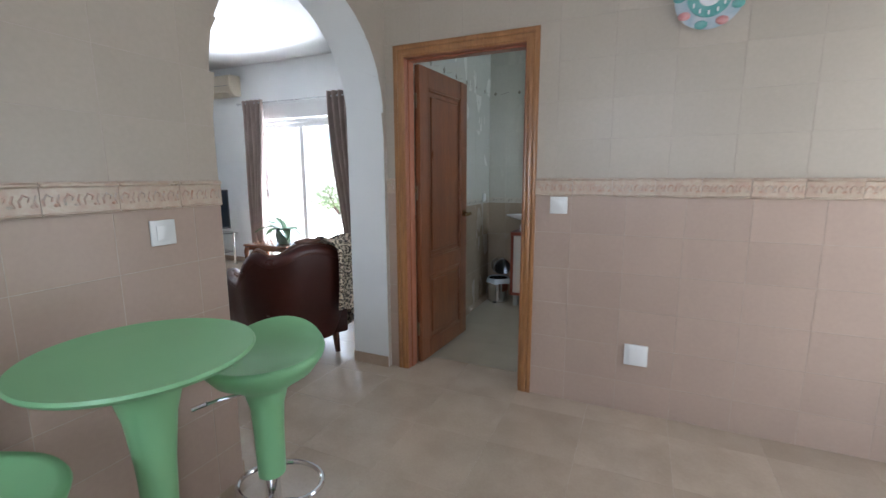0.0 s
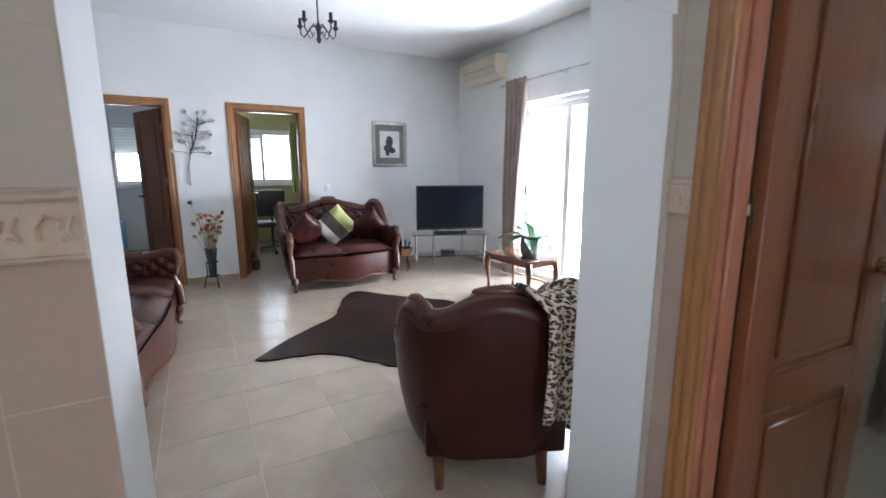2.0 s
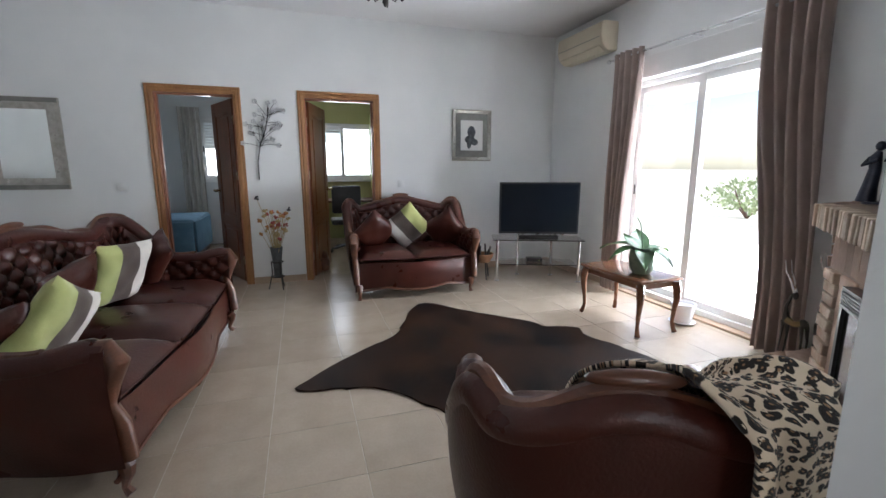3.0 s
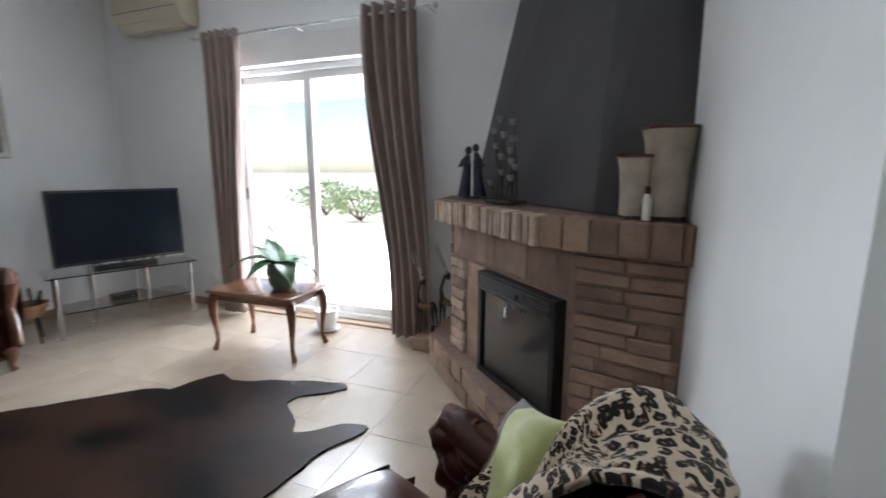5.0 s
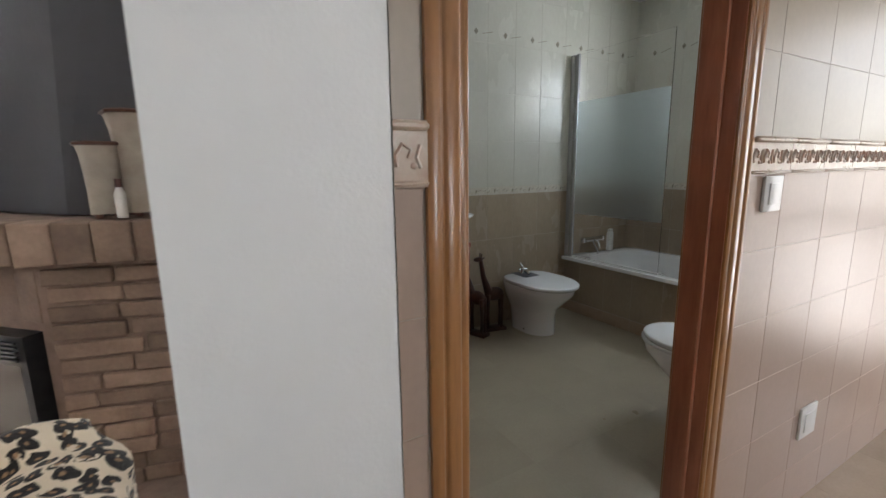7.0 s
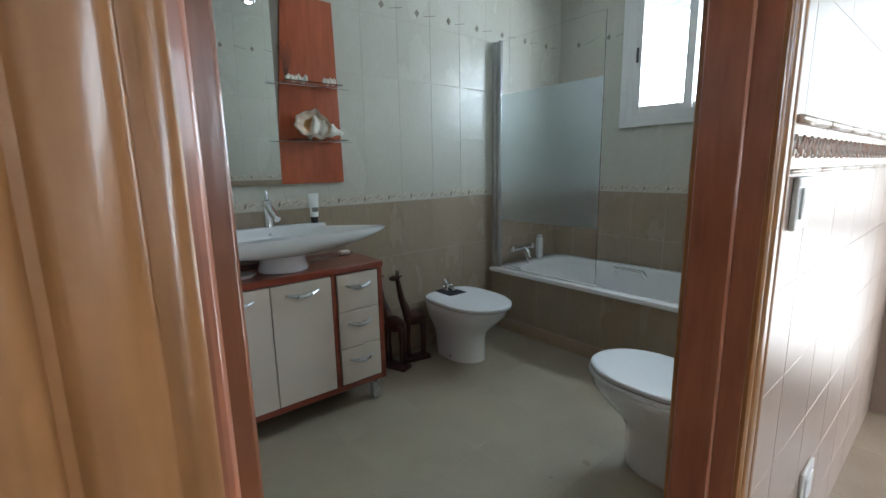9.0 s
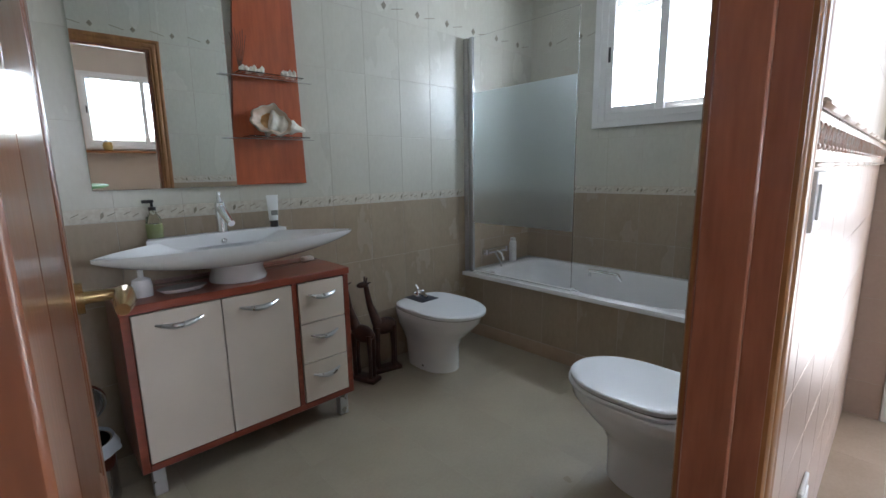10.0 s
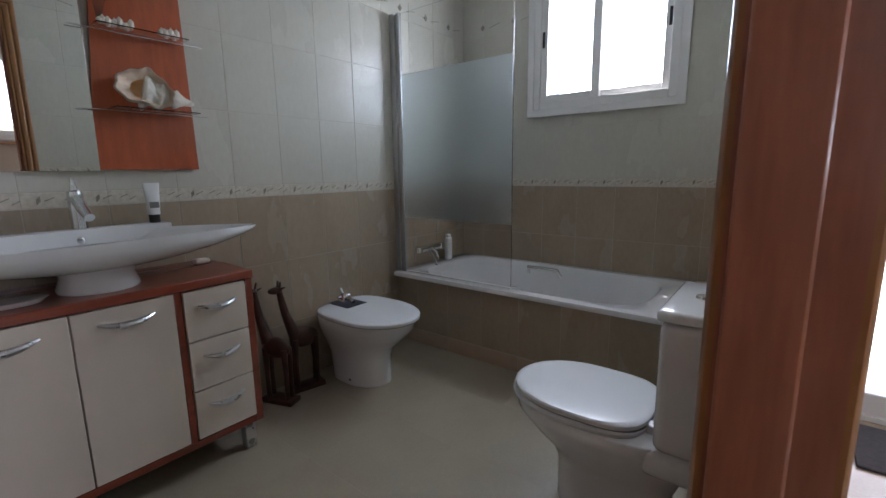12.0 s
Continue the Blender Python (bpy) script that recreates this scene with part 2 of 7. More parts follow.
def leopard(name):
    """Cream plush with broken dark rings round tawny centres."""
    m = material(name, (0.70, 0.59, 0.44), (0.62, 0.50, 0.36), 9, 0.9, 0.05, 0.5, 240, sheen=0.12)
    nt = m.node_tree
    n, l = nt.nodes, nt.links
    p = n["Principled BSDF"]
    base = p.inputs["Base Color"].links[0].from_socket
    uv = n.new("ShaderNodeTexCoord")
    warp = n.new("ShaderNodeTexNoise")
    warp.inputs["Scale"].default_value = 24
    add = n.new("ShaderNodeVectorMath")
    add.operation = "MULTIPLY_ADD"
    add.inputs[1].default_value = (0.035, 0.035, 0.035)
    l.new(uv.outputs["UV"], warp.inputs["Vector"])
    l.new(warp.outputs["Color"], add.inputs[0])
    l.new(uv.outputs["UV"], add.inputs[2])
    vo = n.new("ShaderNodeTexVoronoi")
    vo.voronoi_dimensions = "2D"
    vo.inputs["Scale"].default_value, vo.inputs["Randomness"].default_value = 52, 0.85
    l.new(add.outputs["Vector"], vo.inputs["Vector"])
    ring = n.new("ShaderNodeValToRGB")
    e = ring.color_ramp.elements
    e[0].position, e[0].color = 0.0, (0, 0, 0, 1)
    e[1].position, e[1].color = 0.08, (0, 0, 0, 1)
    for pos, v in ((0.13, 1), (0.42, 1), (0.46, 0)):
        k = e.new(pos)
        k.color = (v, v, v, 1)
    l.new(vo.outputs["Distance"], ring.inputs["Fac"])
    gap = n.new("ShaderNodeTexNoise")
    gap.inputs["Scale"].default_value = 55
    l.new(uv.outputs["UV"], gap.inputs["Vector"])
    cut = n.new("ShaderNodeMath")
    cut.operation = "GREATER_THAN"
    cut.inputs[1].default_value = 0.40
    l.new(gap.outputs["Fac"], cut.inputs[0])
    mul = n.new("ShaderNodeMath")
    mul.operation = "MULTIPLY"
    l.new(ring.outputs["Color"], mul.inputs[0])
    l.new(cut.outputs["Value"], mul.inputs[1])
    mix = n.new("ShaderNodeMix")
    mix.data_type = "RGBA"
    l.new(mul.outputs["Value"], mix.inputs["Factor"])
    core = n.new("ShaderNodeValToRGB")
    core.color_ramp.elements[0].position, core.color_ramp.elements[0].color = 0.12, (1, 1, 1, 1)
    core.color_ramp.elements[1].position, core.color_ramp.elements[1].color = 0.24, (0, 0, 0, 1)
    l.new(vo.outputs["Distance"], core.inputs["Fac"])
    tawny = n.new("ShaderNodeMix")
    tawny.data_type = "RGBA"
    l.new(core.outputs["Color"], tawny.inputs["Factor"])
    l.new(base, tawny.inputs["A"])
    tawny.inputs["B"].default_value = (0.30, 0.17, 0.085, 1)
    l.new(tawny.outputs["Result"], mix.inputs["A"])
    mix.inputs["B"].default_value = (0.012, 0.008, 0.006, 1)
    l.new(mix.outputs["Result"], p.inputs["Base Color"])
    return m


LEOPARD = leopard("leopard_plush")


# ---- mesh helpers ----
def thing(name, m, label, category, group=""):
    ob = new(name)
    ob.empty_display_size = 0.1
    ob.matrix_world = m
    return tagged(ob, label, category, group)


def mesh_of(name, bm, mat, smooth=None):
    me = bpy.data.meshes.new(name)
    bmesh.ops.recalc_face_normals(bm, faces=bm.faces)
    bm.to_mesh(me)
    bm.free()
    for one in (mat if isinstance(mat, (list, tuple)) else [mat]):
        me.materials.append(one)
    if smooth:
        me.shade_smooth()
        me.set_sharp_from_angle(angle=radians(smooth))
    return me


def part(name, bm, mat, parent=None, label="", smooth=40):
    ob = new(name, mesh_of(name, bm, mat, smooth))
    ob.parent = parent
    return tagged(ob, label)


def setting(name, bm, mat, label, category, smooth=None):
    return tagged(new(name, mesh_of(name, bm, mat, smooth)), label, category, kind="structure")


def box(bm, a, b, bevel=0.0, seg=2, mat=0):
    """A box from corner a to corner b, with rounded edges."""
    r = bmesh.ops.create_cube(bm, size=1)
    vs = r["verts"]
    for v in vs:
        v.co = Vector([(a[i] + b[i]) / 2 + v.co[i] * (b[i] - a[i]) for i in range(3)])
    fs = {f for v in vs for f in v.link_faces}
    if bevel:
        out = bmesh.ops.bevel(bm, geom=list({e for v in vs for e in v.link_edges}), offset=bevel, segments=seg, profile=0.5, affect="EDGES")
        fs = set(out["faces"]) | {f for f in fs if f.is_valid}
    if mat:
        for f in fs:
            if f.is_valid:
                f.material_index = mat
    return bm


def nbox(a, b, bevel=0.0, seg=2):
    return box(bmesh.new(), a, b, bevel, seg)


def prism(bm, pts, z0, z1, mat=0):
    """An upright prism over the outline pts, or any outline moved from z0 to z1."""
    lo = [bm.verts.new((x, y, z0)) for x, y in pts]
    hi = [bm.verts.new((x, y, z1)) for x, y in pts]
    fs = [bm.faces.new(lo[::-1]), bm.faces.new(hi)]
    for i in range(len(pts)):
        j = (i + 1) % len(pts)
        fs.append(bm.faces.new((lo[i], lo[j], hi[j], hi[i])))
    for f in fs:
        f.material_index = mat
    return bm


def lathe(bm, profile, seg=24, centre=(0, 0), sx=1.0, sy=1.0):
    """Turn (radius, height) pairs about an upright axis."""
    rings = []
    for r, z in profile:
        if r < 1e-5:
            rings.append([bm.verts.new((centre[0], centre[1], z))])
        else:
            rings.append([bm.verts.new((centre[0] + sx * r * math.cos(2 * math.pi * k / seg), centre[1] + sy * r * math.sin(2 * math.pi * k / seg), z)) for k in range(seg)])
    for p, q in zip(rings, rings[1:]):
        for k in range(seg):
            j = (k + 1) % seg
            if len(p) == 1 and len(q) == 1:
                continue
            if len(p) == 1:
                bm.faces.new((p[0], q[j], q[k]))
            elif len(q) == 1:
                bm.faces.new((p[k], p[j], q[0]))
            else:
                bm.faces.new((p[k], p[j], q[j], q[k]))
    for ring, flip in ((rings[0], True), (rings[-1], False)):
        if len(ring) > 1:
            bm.faces.new(ring[::-1] if flip else ring)
    return bm


def tube(bm, pts, radius, seg=8):
    """A round bar along points; radius is one number or one for each point."""
    pts = [Vector(p) for p in pts]
    rad = radius if isinstance(radius, (list, tuple)) else [radius] * len(pts)
    rings, side = [], None
    for i, p in enumerate(pts):
        d = (pts[min(i + 1, len(pts) - 1)] - pts[max(i - 1, 0)]).normalized()
        if side is None:
            side = d.orthogonal().normalized()
        side = (side - d * side.dot(d)).normalized()
        up = d.cross(side)
        rings.append([bm.verts.new(p + rad[i] * (math.cos(2 * math.pi * k / seg) * side + math.sin(2 * math.pi * k / seg) * up)) for k in range(seg)])
    for a, b in zip(rings, rings[1:]):
        for k in range(seg):
            j = (k + 1) % seg
            bm.faces.new((a[k], a[j], b[j], b[k]))
    bm.faces.new(rings[0][::-1])
    bm.faces.new(rings[-1])
    return bm


def arc(c, r, a0, a1, n, plane="xz"):
    out = []
    for k in range(n + 1):
        a = radians(a0 + (a1 - a0) * k / n)
        u, v = r * math.cos(a), r * math.sin(a)
        out.append({"xz": (c[0] + u, c[1], c[2] + v), "xy": (c[0] + u, c[1] + v, c[2]), "yz": (c[0], c[1] + u, c[2] + v)}[plane])
    return out


def sheet(bm, fn, nu, nv, uv=False, closed=False):
    """A grid of quads from fn(u, v), u and v from 0 to 1."""
    layer = bm.loops.layers.uv.verify() if uv else None
    rows = [[bm.verts.new(fn(i / nu, j / nv)) for j in range(nv + 1)] for i in range(nu + 1)]
    for i in range(nu):
        for j in range(nv):
            f = bm.faces.new((rows[i][j], rows[i + 1][j], rows[i + 1][j + 1], rows[i][j + 1]))
            if uv:
                for lp, (a, b) in zip(f.loops, ((i, j), (i + 1, j), (i + 1, j + 1), (i, j + 1))):
                    lp[layer].uv = (a / nu, b / nv)
    return rows


def blob(bm, c, r, sub=2):
    out = bmesh.ops.create_icosphere(bm, subdivisions=sub, radius=1)
    for v in out["verts"]:
        v.co = Vector((c[0] + v.co.x * r[0], c[1] + v.co.y * r[1], c[2] + v.co.z * r[2]))
    return bm


def slab_wall(axis, p0, p1, u0, u1, z0, z1, holes=()):
    """A wall across an axis from p0 to p1, along u0..u1 and z0..z1, with openings (u0, u1, z0, z1) right through it."""
    bm = bmesh.new()
    us = sorted({u0, u1, *[h[0] for h in holes], *[h[1] for h in holes]})
    zs = sorted({z0, z1, *[h[2] for h in holes], *[h[3] for h in holes]})
    solid = lambda i, j: 0 <= i < len(us) - 1 and 0 <= j < len(zs) - 1 and not any(h[0] < (us[i] + us[i + 1]) / 2 < h[1] and h[2] < (zs[j] + zs[j + 1]) / 2 < h[3] for h in holes)
    cache = {}

    def v(p, u, z):
        if (p, u, z) not in cache:
            cache[p, u, z] = bm.verts.new((p, u, z) if axis == "x" else (u, p, z))
        return cache[p, u, z]

    for i in range(len(us) - 1):
        for j in range(len(zs) - 1):
            if not solid(i, j):
                continue
            a, b, c, d = us[i], us[i + 1], zs[j], zs[j + 1]
            for p in (p0, p1):
                bm.faces.new((v(p, a, c), v(p, b, c), v(p, b, d), v(p, a, d)))
            for (di, dj), q in (((-1, 0), ((a, c), (a, d))), ((1, 0), ((b, c), (b, d))), ((0, -1), ((a, c), (b, c))), ((0, 1), ((a, d), (b, d)))):
                if not solid(i + di, j + dj):
                    bm.faces.new((v(p0, *q[0]), v(p0, *q[1]), v(p1, *q[1]), v(p1, *q[0])))
    return bm


# ---- the plan ----
XA, XA2 = -1.592, -1.875        # wall between kitchen and living room
YB, YB2 = 2.916, 3.012         # wall between kitchen and bathroom
XF = -6.684                   # far wall of the living room
YW = 5.30                     # terrace wall of the living room
XW, YM = 1.712, 5.037          # window wall and mirror wall of the bathroom
HL, HK, HB = 2.90, 2.70, 2.62  # ceilings
AY0, AY1, ASP = 1.637, 2.880, 1.70  # arch
ARAD = (AY1 - AY0) / 2
KX1, KY0 = 1.42, -1.20
LY0 = -1.60
T = 0.0012                   # tile thickness


def arch_z(y):
    d = y - (AY0 + AY1) / 2
    return ASP + math.sqrt(max(ARAD ** 2 - d * d, 0)) if abs(d) < ARAD else 0.0


# arch wall
bm = bmesh.new()
outline = [(KY0, 0), (KY0, HL), (YM + 0.25, HL), (YM + 0.25, 0), (AY1, 0), (AY1, ASP)]
outline += [((AY0 + AY1) / 2 + ARAD * math.cos(a), ASP + ARAD * math.sin(a)) for a in [math.pi * k / 32 for k in range(1, 32)]]
outline += [(AY0, ASP), (AY0, 0)]
lo = [bm.verts.new((XA2, y, z)) for y, z in outline]
hi = [bm.verts.new((XA, y, z)) for y, z in outline]
bm.faces.new(lo), bm.faces.new(hi[::-1])
for i in range(len(outline)):
    j = (i + 1) % len(outline)
    bm.faces.new((lo[i], lo[j], hi[j], hi[i]))
setting("wall_arch", bm, WHITE, "white painted wall with a round-headed arch", "wall", 20)
# wall B with the bathroom door
DX0, DX1, DH = -1.450, -0.686, 2.035
KDY0, KDY1 = 1.90, 2.785      # terrace door of the kitchen
setting("wall_bathroom_door", slab_wall("y", YB, YB2, XA, KX1 + 0.25, 0, HL, [(DX0 - 0.02, DX1 + 0.02, -1, DH + 0.02)]), KGROUT, "tiled wall with the bathroom doorway", "wall")
setting("wall_kitchen_south", slab_wall("y", KY0 - 0.2, KY0, XA2, KX1 + 0.25, 0, HL, [(-1.0, 0.55, 1.27, 2.33)]), material("kitchen_paint", (0.62, 0.54, 0.46), (0.57, 0.5, 0.43), 2, 0.6), "beige kitchen wall with a window", "wall")
setting("wall_kitchen_east", slab_wall("x", KX1, KX1 + 0.25, KY0, YB, 0, HL, [(KDY0, KDY1, -1, 2.10)]), KGROUT, "tiled kitchen wall with a glazed terrace door", "wall")
setting("wall_far", slab_wall("x", XF - 0.14, XF, LY0 - 0.2, YW + 0.25, 0, HL, [(0.76, 1.516, -1, 2.05), (2.19, 2.97, -1, 2.05)]), WHITE, "white painted wall with two doorways", "wall")
SX0, SX1, SH = -5.32, -3.66, 2.12
setting("wall_terrace", slab_wall("y", YW, YW + 0.25, XF, XA2, 0, HL, [(SX0, SX1, -1, SH)]), WHITE, "white painted wall with a sliding terrace door", "wall")
setting("wall_living_south", slab_wall("y", LY0 - 0.2, LY0, XF, XA2, 0, HL), WHITE, "white painted wall", "wall")
setting("wall_living_east", slab_wall("x", XA2, XA2 + 0.1, LY0, KY0 - 0.2, 0, HL), WHITE, "white painted wall", "wall")
setting("wall_mirror", slab_wall("y", YM, YM + 0.25, XA, XW + 0.25, 0, HL), BGROUT, "tiled bathroom wall", "wall")
BWY0, BWY1, BWZ0, BWZ1 = 3.53, 4.43, 1.545, 2.44
setting("wall_bath_window", slab_wall("x", XW, XW + 0.25, YB2, YM, 0, HL, [(BWY0, BWY1, BWZ0, BWZ1)]), BGROUT, "tiled bathroom wall with a small window", "wall")
setting("ceiling_living", nbox((XF, LY0, HL), (XA2, YW, HL + 0.12)), CEIL, "white painted ceiling", "ceiling")
setting("ceiling_kitchen", nbox((XA, KY0, HK), (KX1, YB, HK + 0.12)), CEIL, "white painted ceiling", "ceiling")
setting("ceiling_bathroom", nbox((XA, YB2, HB), (XW, YM, HB + 0.12)), CEIL, "white painted ceiling", "ceiling")
setting("floor", nbox((XF - 3.3, LY0 - 0.2, -0.15), (KX1 + 0.25, YW + 0.25, -0.0014)), GROUT, "pale grout bed under the floor tiles", "floor")
# rooms beyond the two doorways
RX = XF - 0.14
GREENW = material("pale_green_paint", (0.50, 0.50, 0.22), (0.46, 0.46, 0.2), 2, 0.6)
setting("wall_office_end", slab_wall("x", -10.0, -9.8, 1.85, 5.5, 0, HL, [(2.30, 3.46, 1.07, 2.07)]), GREENW, "pale green wall with a window", "wall")
setting("wall_bedroom_end", slab_wall("x", -10.0, -9.8, -1.6, 1.75, 0, HL, [(0.55, 1.45, 1.07, 2.12)]), WHITE, "white wall with a shuttered window", "wall")
setting("wall_between_rooms", slab_wall("y", 1.75, 1.85, -9.8, RX, 0, HL), WHITE, "partition wall between two rooms", "wall")
setting("wall_office_north", slab_wall("y", 5.3, 5.5, -9.8, RX, 0, HL), GREENW, "pale green wall", "wall")
setting("wall_bedroom_south", slab_wall("y", -1.8, -1.6, -9.8, RX, 0, HL), WHITE, "white wall", "wall")
setting("ceiling_rooms", nbox((-9.8, -1.6, 2.7), (RX, 5.3, 2.8)), CEIL, "white painted ceiling", "ceiling")


# ---- doors ----
def casing_profile(w, t):
    """Moulded cross-section: across the width from the opening outwards, and out of the wall."""
    return [(0, 0), (0, t * 0.5), (w * 0.06, t * 0.75), (w * 0.14, t * 0.75), (w * 0.17, t * 0.62), (w * 0.21, t * 0.62), (w * 0.25, t * 0.85), (w * 0.31, t), (w * 0.54, t), (w * 0.59, t * 0.85), (w * 0.62, t * 0.64), (w * 0.67, t * 0.64), (w * 0.70, t * 0.85), (w * 0.78, t), (w * 0.9, t * 0.9), (w, t * 0.6), (w, 0)]


def casing(bm, u0, u1, top, w, t, place):
    """Three mitred sides of a door casing; place(u, z, out) gives the point."""
    rings = []
    for (cu, cz), (su, sz) in (((u0, 0.002), (-1, 0)), ((u0, top), (-1, 1)), ((u1, top), (1, 1)), ((u1, 0.002), (1, 0))):
        rings.append([bm.verts.new(place(cu + su * a, cz + sz * a, o)) for a, o in casing_profile(w, t)])
    for p, q in zip(rings, rings[1:]):
        for k in range(len(p)):
            j = (k + 1) % len(p)
            bm.faces.new((p[k], p[j], q[j], q[k]))
    bm.faces.new(rings[0])
    bm.faces.new(rings[-1][::-1])
    return bm


def door_leaf(bm, w, h, t):
    """A leaf along +x from the hinge, with one long arched-top panel and one short panel, raised on both faces."""
    st, zs = 0.115, (0.13, 0.62, 0.74, h - 0.13)
    box(bm, (0, 0, 0.008), (st, t, h), 0.003, 1)
    box(bm, (w - st, 0, 0.008), (w, t, h), 0.003, 1)
    for a, b in ((0.008, zs[0]), (zs[1], zs[2]), (zs[3], h)):
        box(bm, (st, 0.001, a), (w - st, t - 0.001, b), 0.002, 1)
    panels = []
    for a, b in ((zs[0], zs[1]), (zs[2], zs[3])):
        bm = bmesh.new()
        panels.append(bm)
        box(bm, (st, 0.012, a), (w - st, t - 0.012, b))
        for y0, y1 in ((0.003, 0.013), (t - 0.013, t - 0.003)):
            box(bm, (st + 0.045, y0, a + 0.045), (w - st - 0.045, y1, b - 0.045), 0.008, 1)
            for q in (((st, y0 - 0.001, a), (st + 0.018, y1, b)), ((w - st - 0.018, y0 - 0.001, a), (w - st, y1, b)), ((st + 0.018, y0 - 0.001, a), (w - st - 0.018, y1, a + 0.018)), ((st + 0.018, y0 - 0.001, b - 0.018), (w - st - 0.018, y1, b))):
                box(bm, *q, 0.004, 1)
    return panels


def lever(bm, x, y, side):
    """Rose and lever handle on one face of a leaf."""
    tube(bm, [(x, y, 1.02), (x, y + side * 0.010, 1.02)], 0.026, 18)
    tube(bm, [(x, y, 1.02), (x, y + side * 0.05, 1.02), (x - 0.012, y + side * 0.062, 1.02), (x - 0.05, y + side * 0.060, 1.016), (x - 0.09, y + side * 0.054, 1.012)], [0.012, 0.009, 0.015, 0.016, 0.010], 10)
    return bm


AGED_BRASS = plain_metal("aged_brass", (0.20, 0.14, 0.07), 0.4)


PALE_BRASS = plain_metal("pale_brass", (0.38, 0.34, 0.23), 0.3)


def plate_prism(bm, outline_, x0):
    """A thin plate with the given outline in y and z, standing proud of x = 0."""
    a, b = [bm.verts.new((x0, y, z)) for y, z in outline_], [bm.verts.new((0.0015, y, z)) for y, z in outline_]
    bm.faces.new(a), bm.faces.new(b[::-1])
    for k in range(len(a)):
        bm.faces.new((a[k], a[(k + 1) % len(a)], b[(k + 1) % len(a)], b[k]))


def doorway(name, axis, p0, p1, u0, u1, top, label, leaf_m=None, leaf_w=0.72, hinge_side=0, group=""):
    """Lining, two casings and a leaf for an opening."""
    door = thing(name, Matrix.Identity(4), label, "door", group)
    door["kind"] = "structure"
    put = (lambda p: lambda u, z, o: (p + o, u, z)) if axis == "x" else (lambda p: lambda u, z, o: (u, p + o, z))
    lining = bmesh.new()
    for a, b, c, d in ((u0 - 0.02, u0, 0.002, top + 0.02), (u1, u1 + 0.02, 0.002, top + 0.02), (u0, u1, top, top + 0.02)):
        box(lining, (p0 - 0.004, a, c) if axis == "x" else (a, p0 - 0.004, c), (p1 + 0.004, b, d) if axis == "x" else (b, p1 + 0.004, d))
    stop0, stop1 = (p0 + 0.03, p0 + 0.045)
    for a, b, c, d in ((u0, u0 + 0.012, 0.002, top), (u1 - 0.012, u1, 0.002, top), (u0 + 0.012, u1 - 0.012, top - 0.012, top)):
        box(lining, (stop0, a, c) if axis == "x" else (a, stop0, c), (stop1 + 0.05, b, d) if axis == "x" else (b, stop1 + 0.05, d), 0.003, 1)
    part("lining", lining, OAKIN, door)
    w, t = 0.074, 0.014
    part("casing", casing(bmesh.new(), u0 - 0.003, u1 + 0.003, top + 0.003, w, t, put(p1 + 0.003)), OAK, door)
    part("casing", casing(bmesh.new(), u0 - 0.003, u1 + 0.003, top + 0.003, w, -t, put(p0 - 0.003)), OAK, door)
    if leaf_m:
        bm = bmesh.new()
        panels = door_leaf(bm, leaf_w, top - 0.012, 0.038)
        leaf = part("door_leaf", bm, LEAFWOOD, door, "panelled leaf standing open")
        for panel in panels:
            part("panel", panel, LEAFWOOD, leaf)
        leaf.matrix_local = leaf_m
        for side in (-1, 1):
            part("door_handle", lever(bmesh.new(), leaf_w - 0.06, 0.038 if side > 0 else 0, side), BRASS, leaf, "polished brass lever handle")
        for z in (0.25, 1.203, 1.80):
            bm = bmesh.new()
            plate_prism(bm, [(0.028 + 0.0062 * math.cos(a), z + (0.0425 if math.sin(a) > 0 else -0.0425) + 0.0062 * math.sin(a)) for a in [math.pi * (k + 0.5) / 8 for k in range(16)]], -0.0020)
            plate_prism(bm, [(0.032, z + 0.005), (0.0385, z + 0.004), (0.0385, z + 0.032), (0.032, z + 0.030)], -0.0016)
            tube(bm, [(-0.003, 0.0395, z + 0.004), (-0.003, 0.0395, z + 0.032)], 0.005, 10)
            hinge = part("hinge", bm, PALE_BRASS, leaf, "pale brass butt hinge")
            for k in (-0.032, 0.015, 0.039):
                bm = bmesh.new()
                lathe(bm, [(0, 0), (0.0010, 0), (0.0013, 0.0009), (0.0022, 0.0010), (0.0026, 0.0002)], 14)
                ob = part("screw", bm, AGED_BRASS, hinge)
                ob.matrix_local = pose(-0.0019, 0.028, z + k, 0, -90, 0)
    return door


# bathroom door, swung wide into the bathroom (leaf thickness lies towards the opening)
LEAF_M = pose(DX0 + 0.006, YB2 + 0.018, 0, 0, 0, 86.5) @ pose(0, -0.038, 0)
bath_door = doorway("door_bathroom", "y", YB, YB2, DX0, DX1, DH, "varnished wooden door standing open into the bathroom", LEAF_M, 0.735)
# flat dark wood plate gives the darkness of the latch mortise, nothing is cut
part("strike_plate", nbox((DX1 - 0.0015, YB2 - 0.040, 0.965), (DX1 + 0.001, YB2 - 0.002, 1.045), 0.0005, 1), WALNUT, bath_door, "thin dark plate for the hollow of the latch mortise")
door_bed = doorway("door_bedroom", "x", RX, XF, 0.78, 1.496, 2.03, "varnished wooden bedroom door standing open", pose(RX - 0.02, 1.496 - 0.002, 0, 0, 0, 205) @ pose(0, 0, 0), 0.71)
door_off = doorway("door_office", "x", RX, XF, 2.21, 2.95, 2.03, "varnished wooden office door standing open", pose(RX - 0.02, 2.21 + 0.006, 0, 0, 0, 163) @ pose(0, -0.038, 0), 0.73)


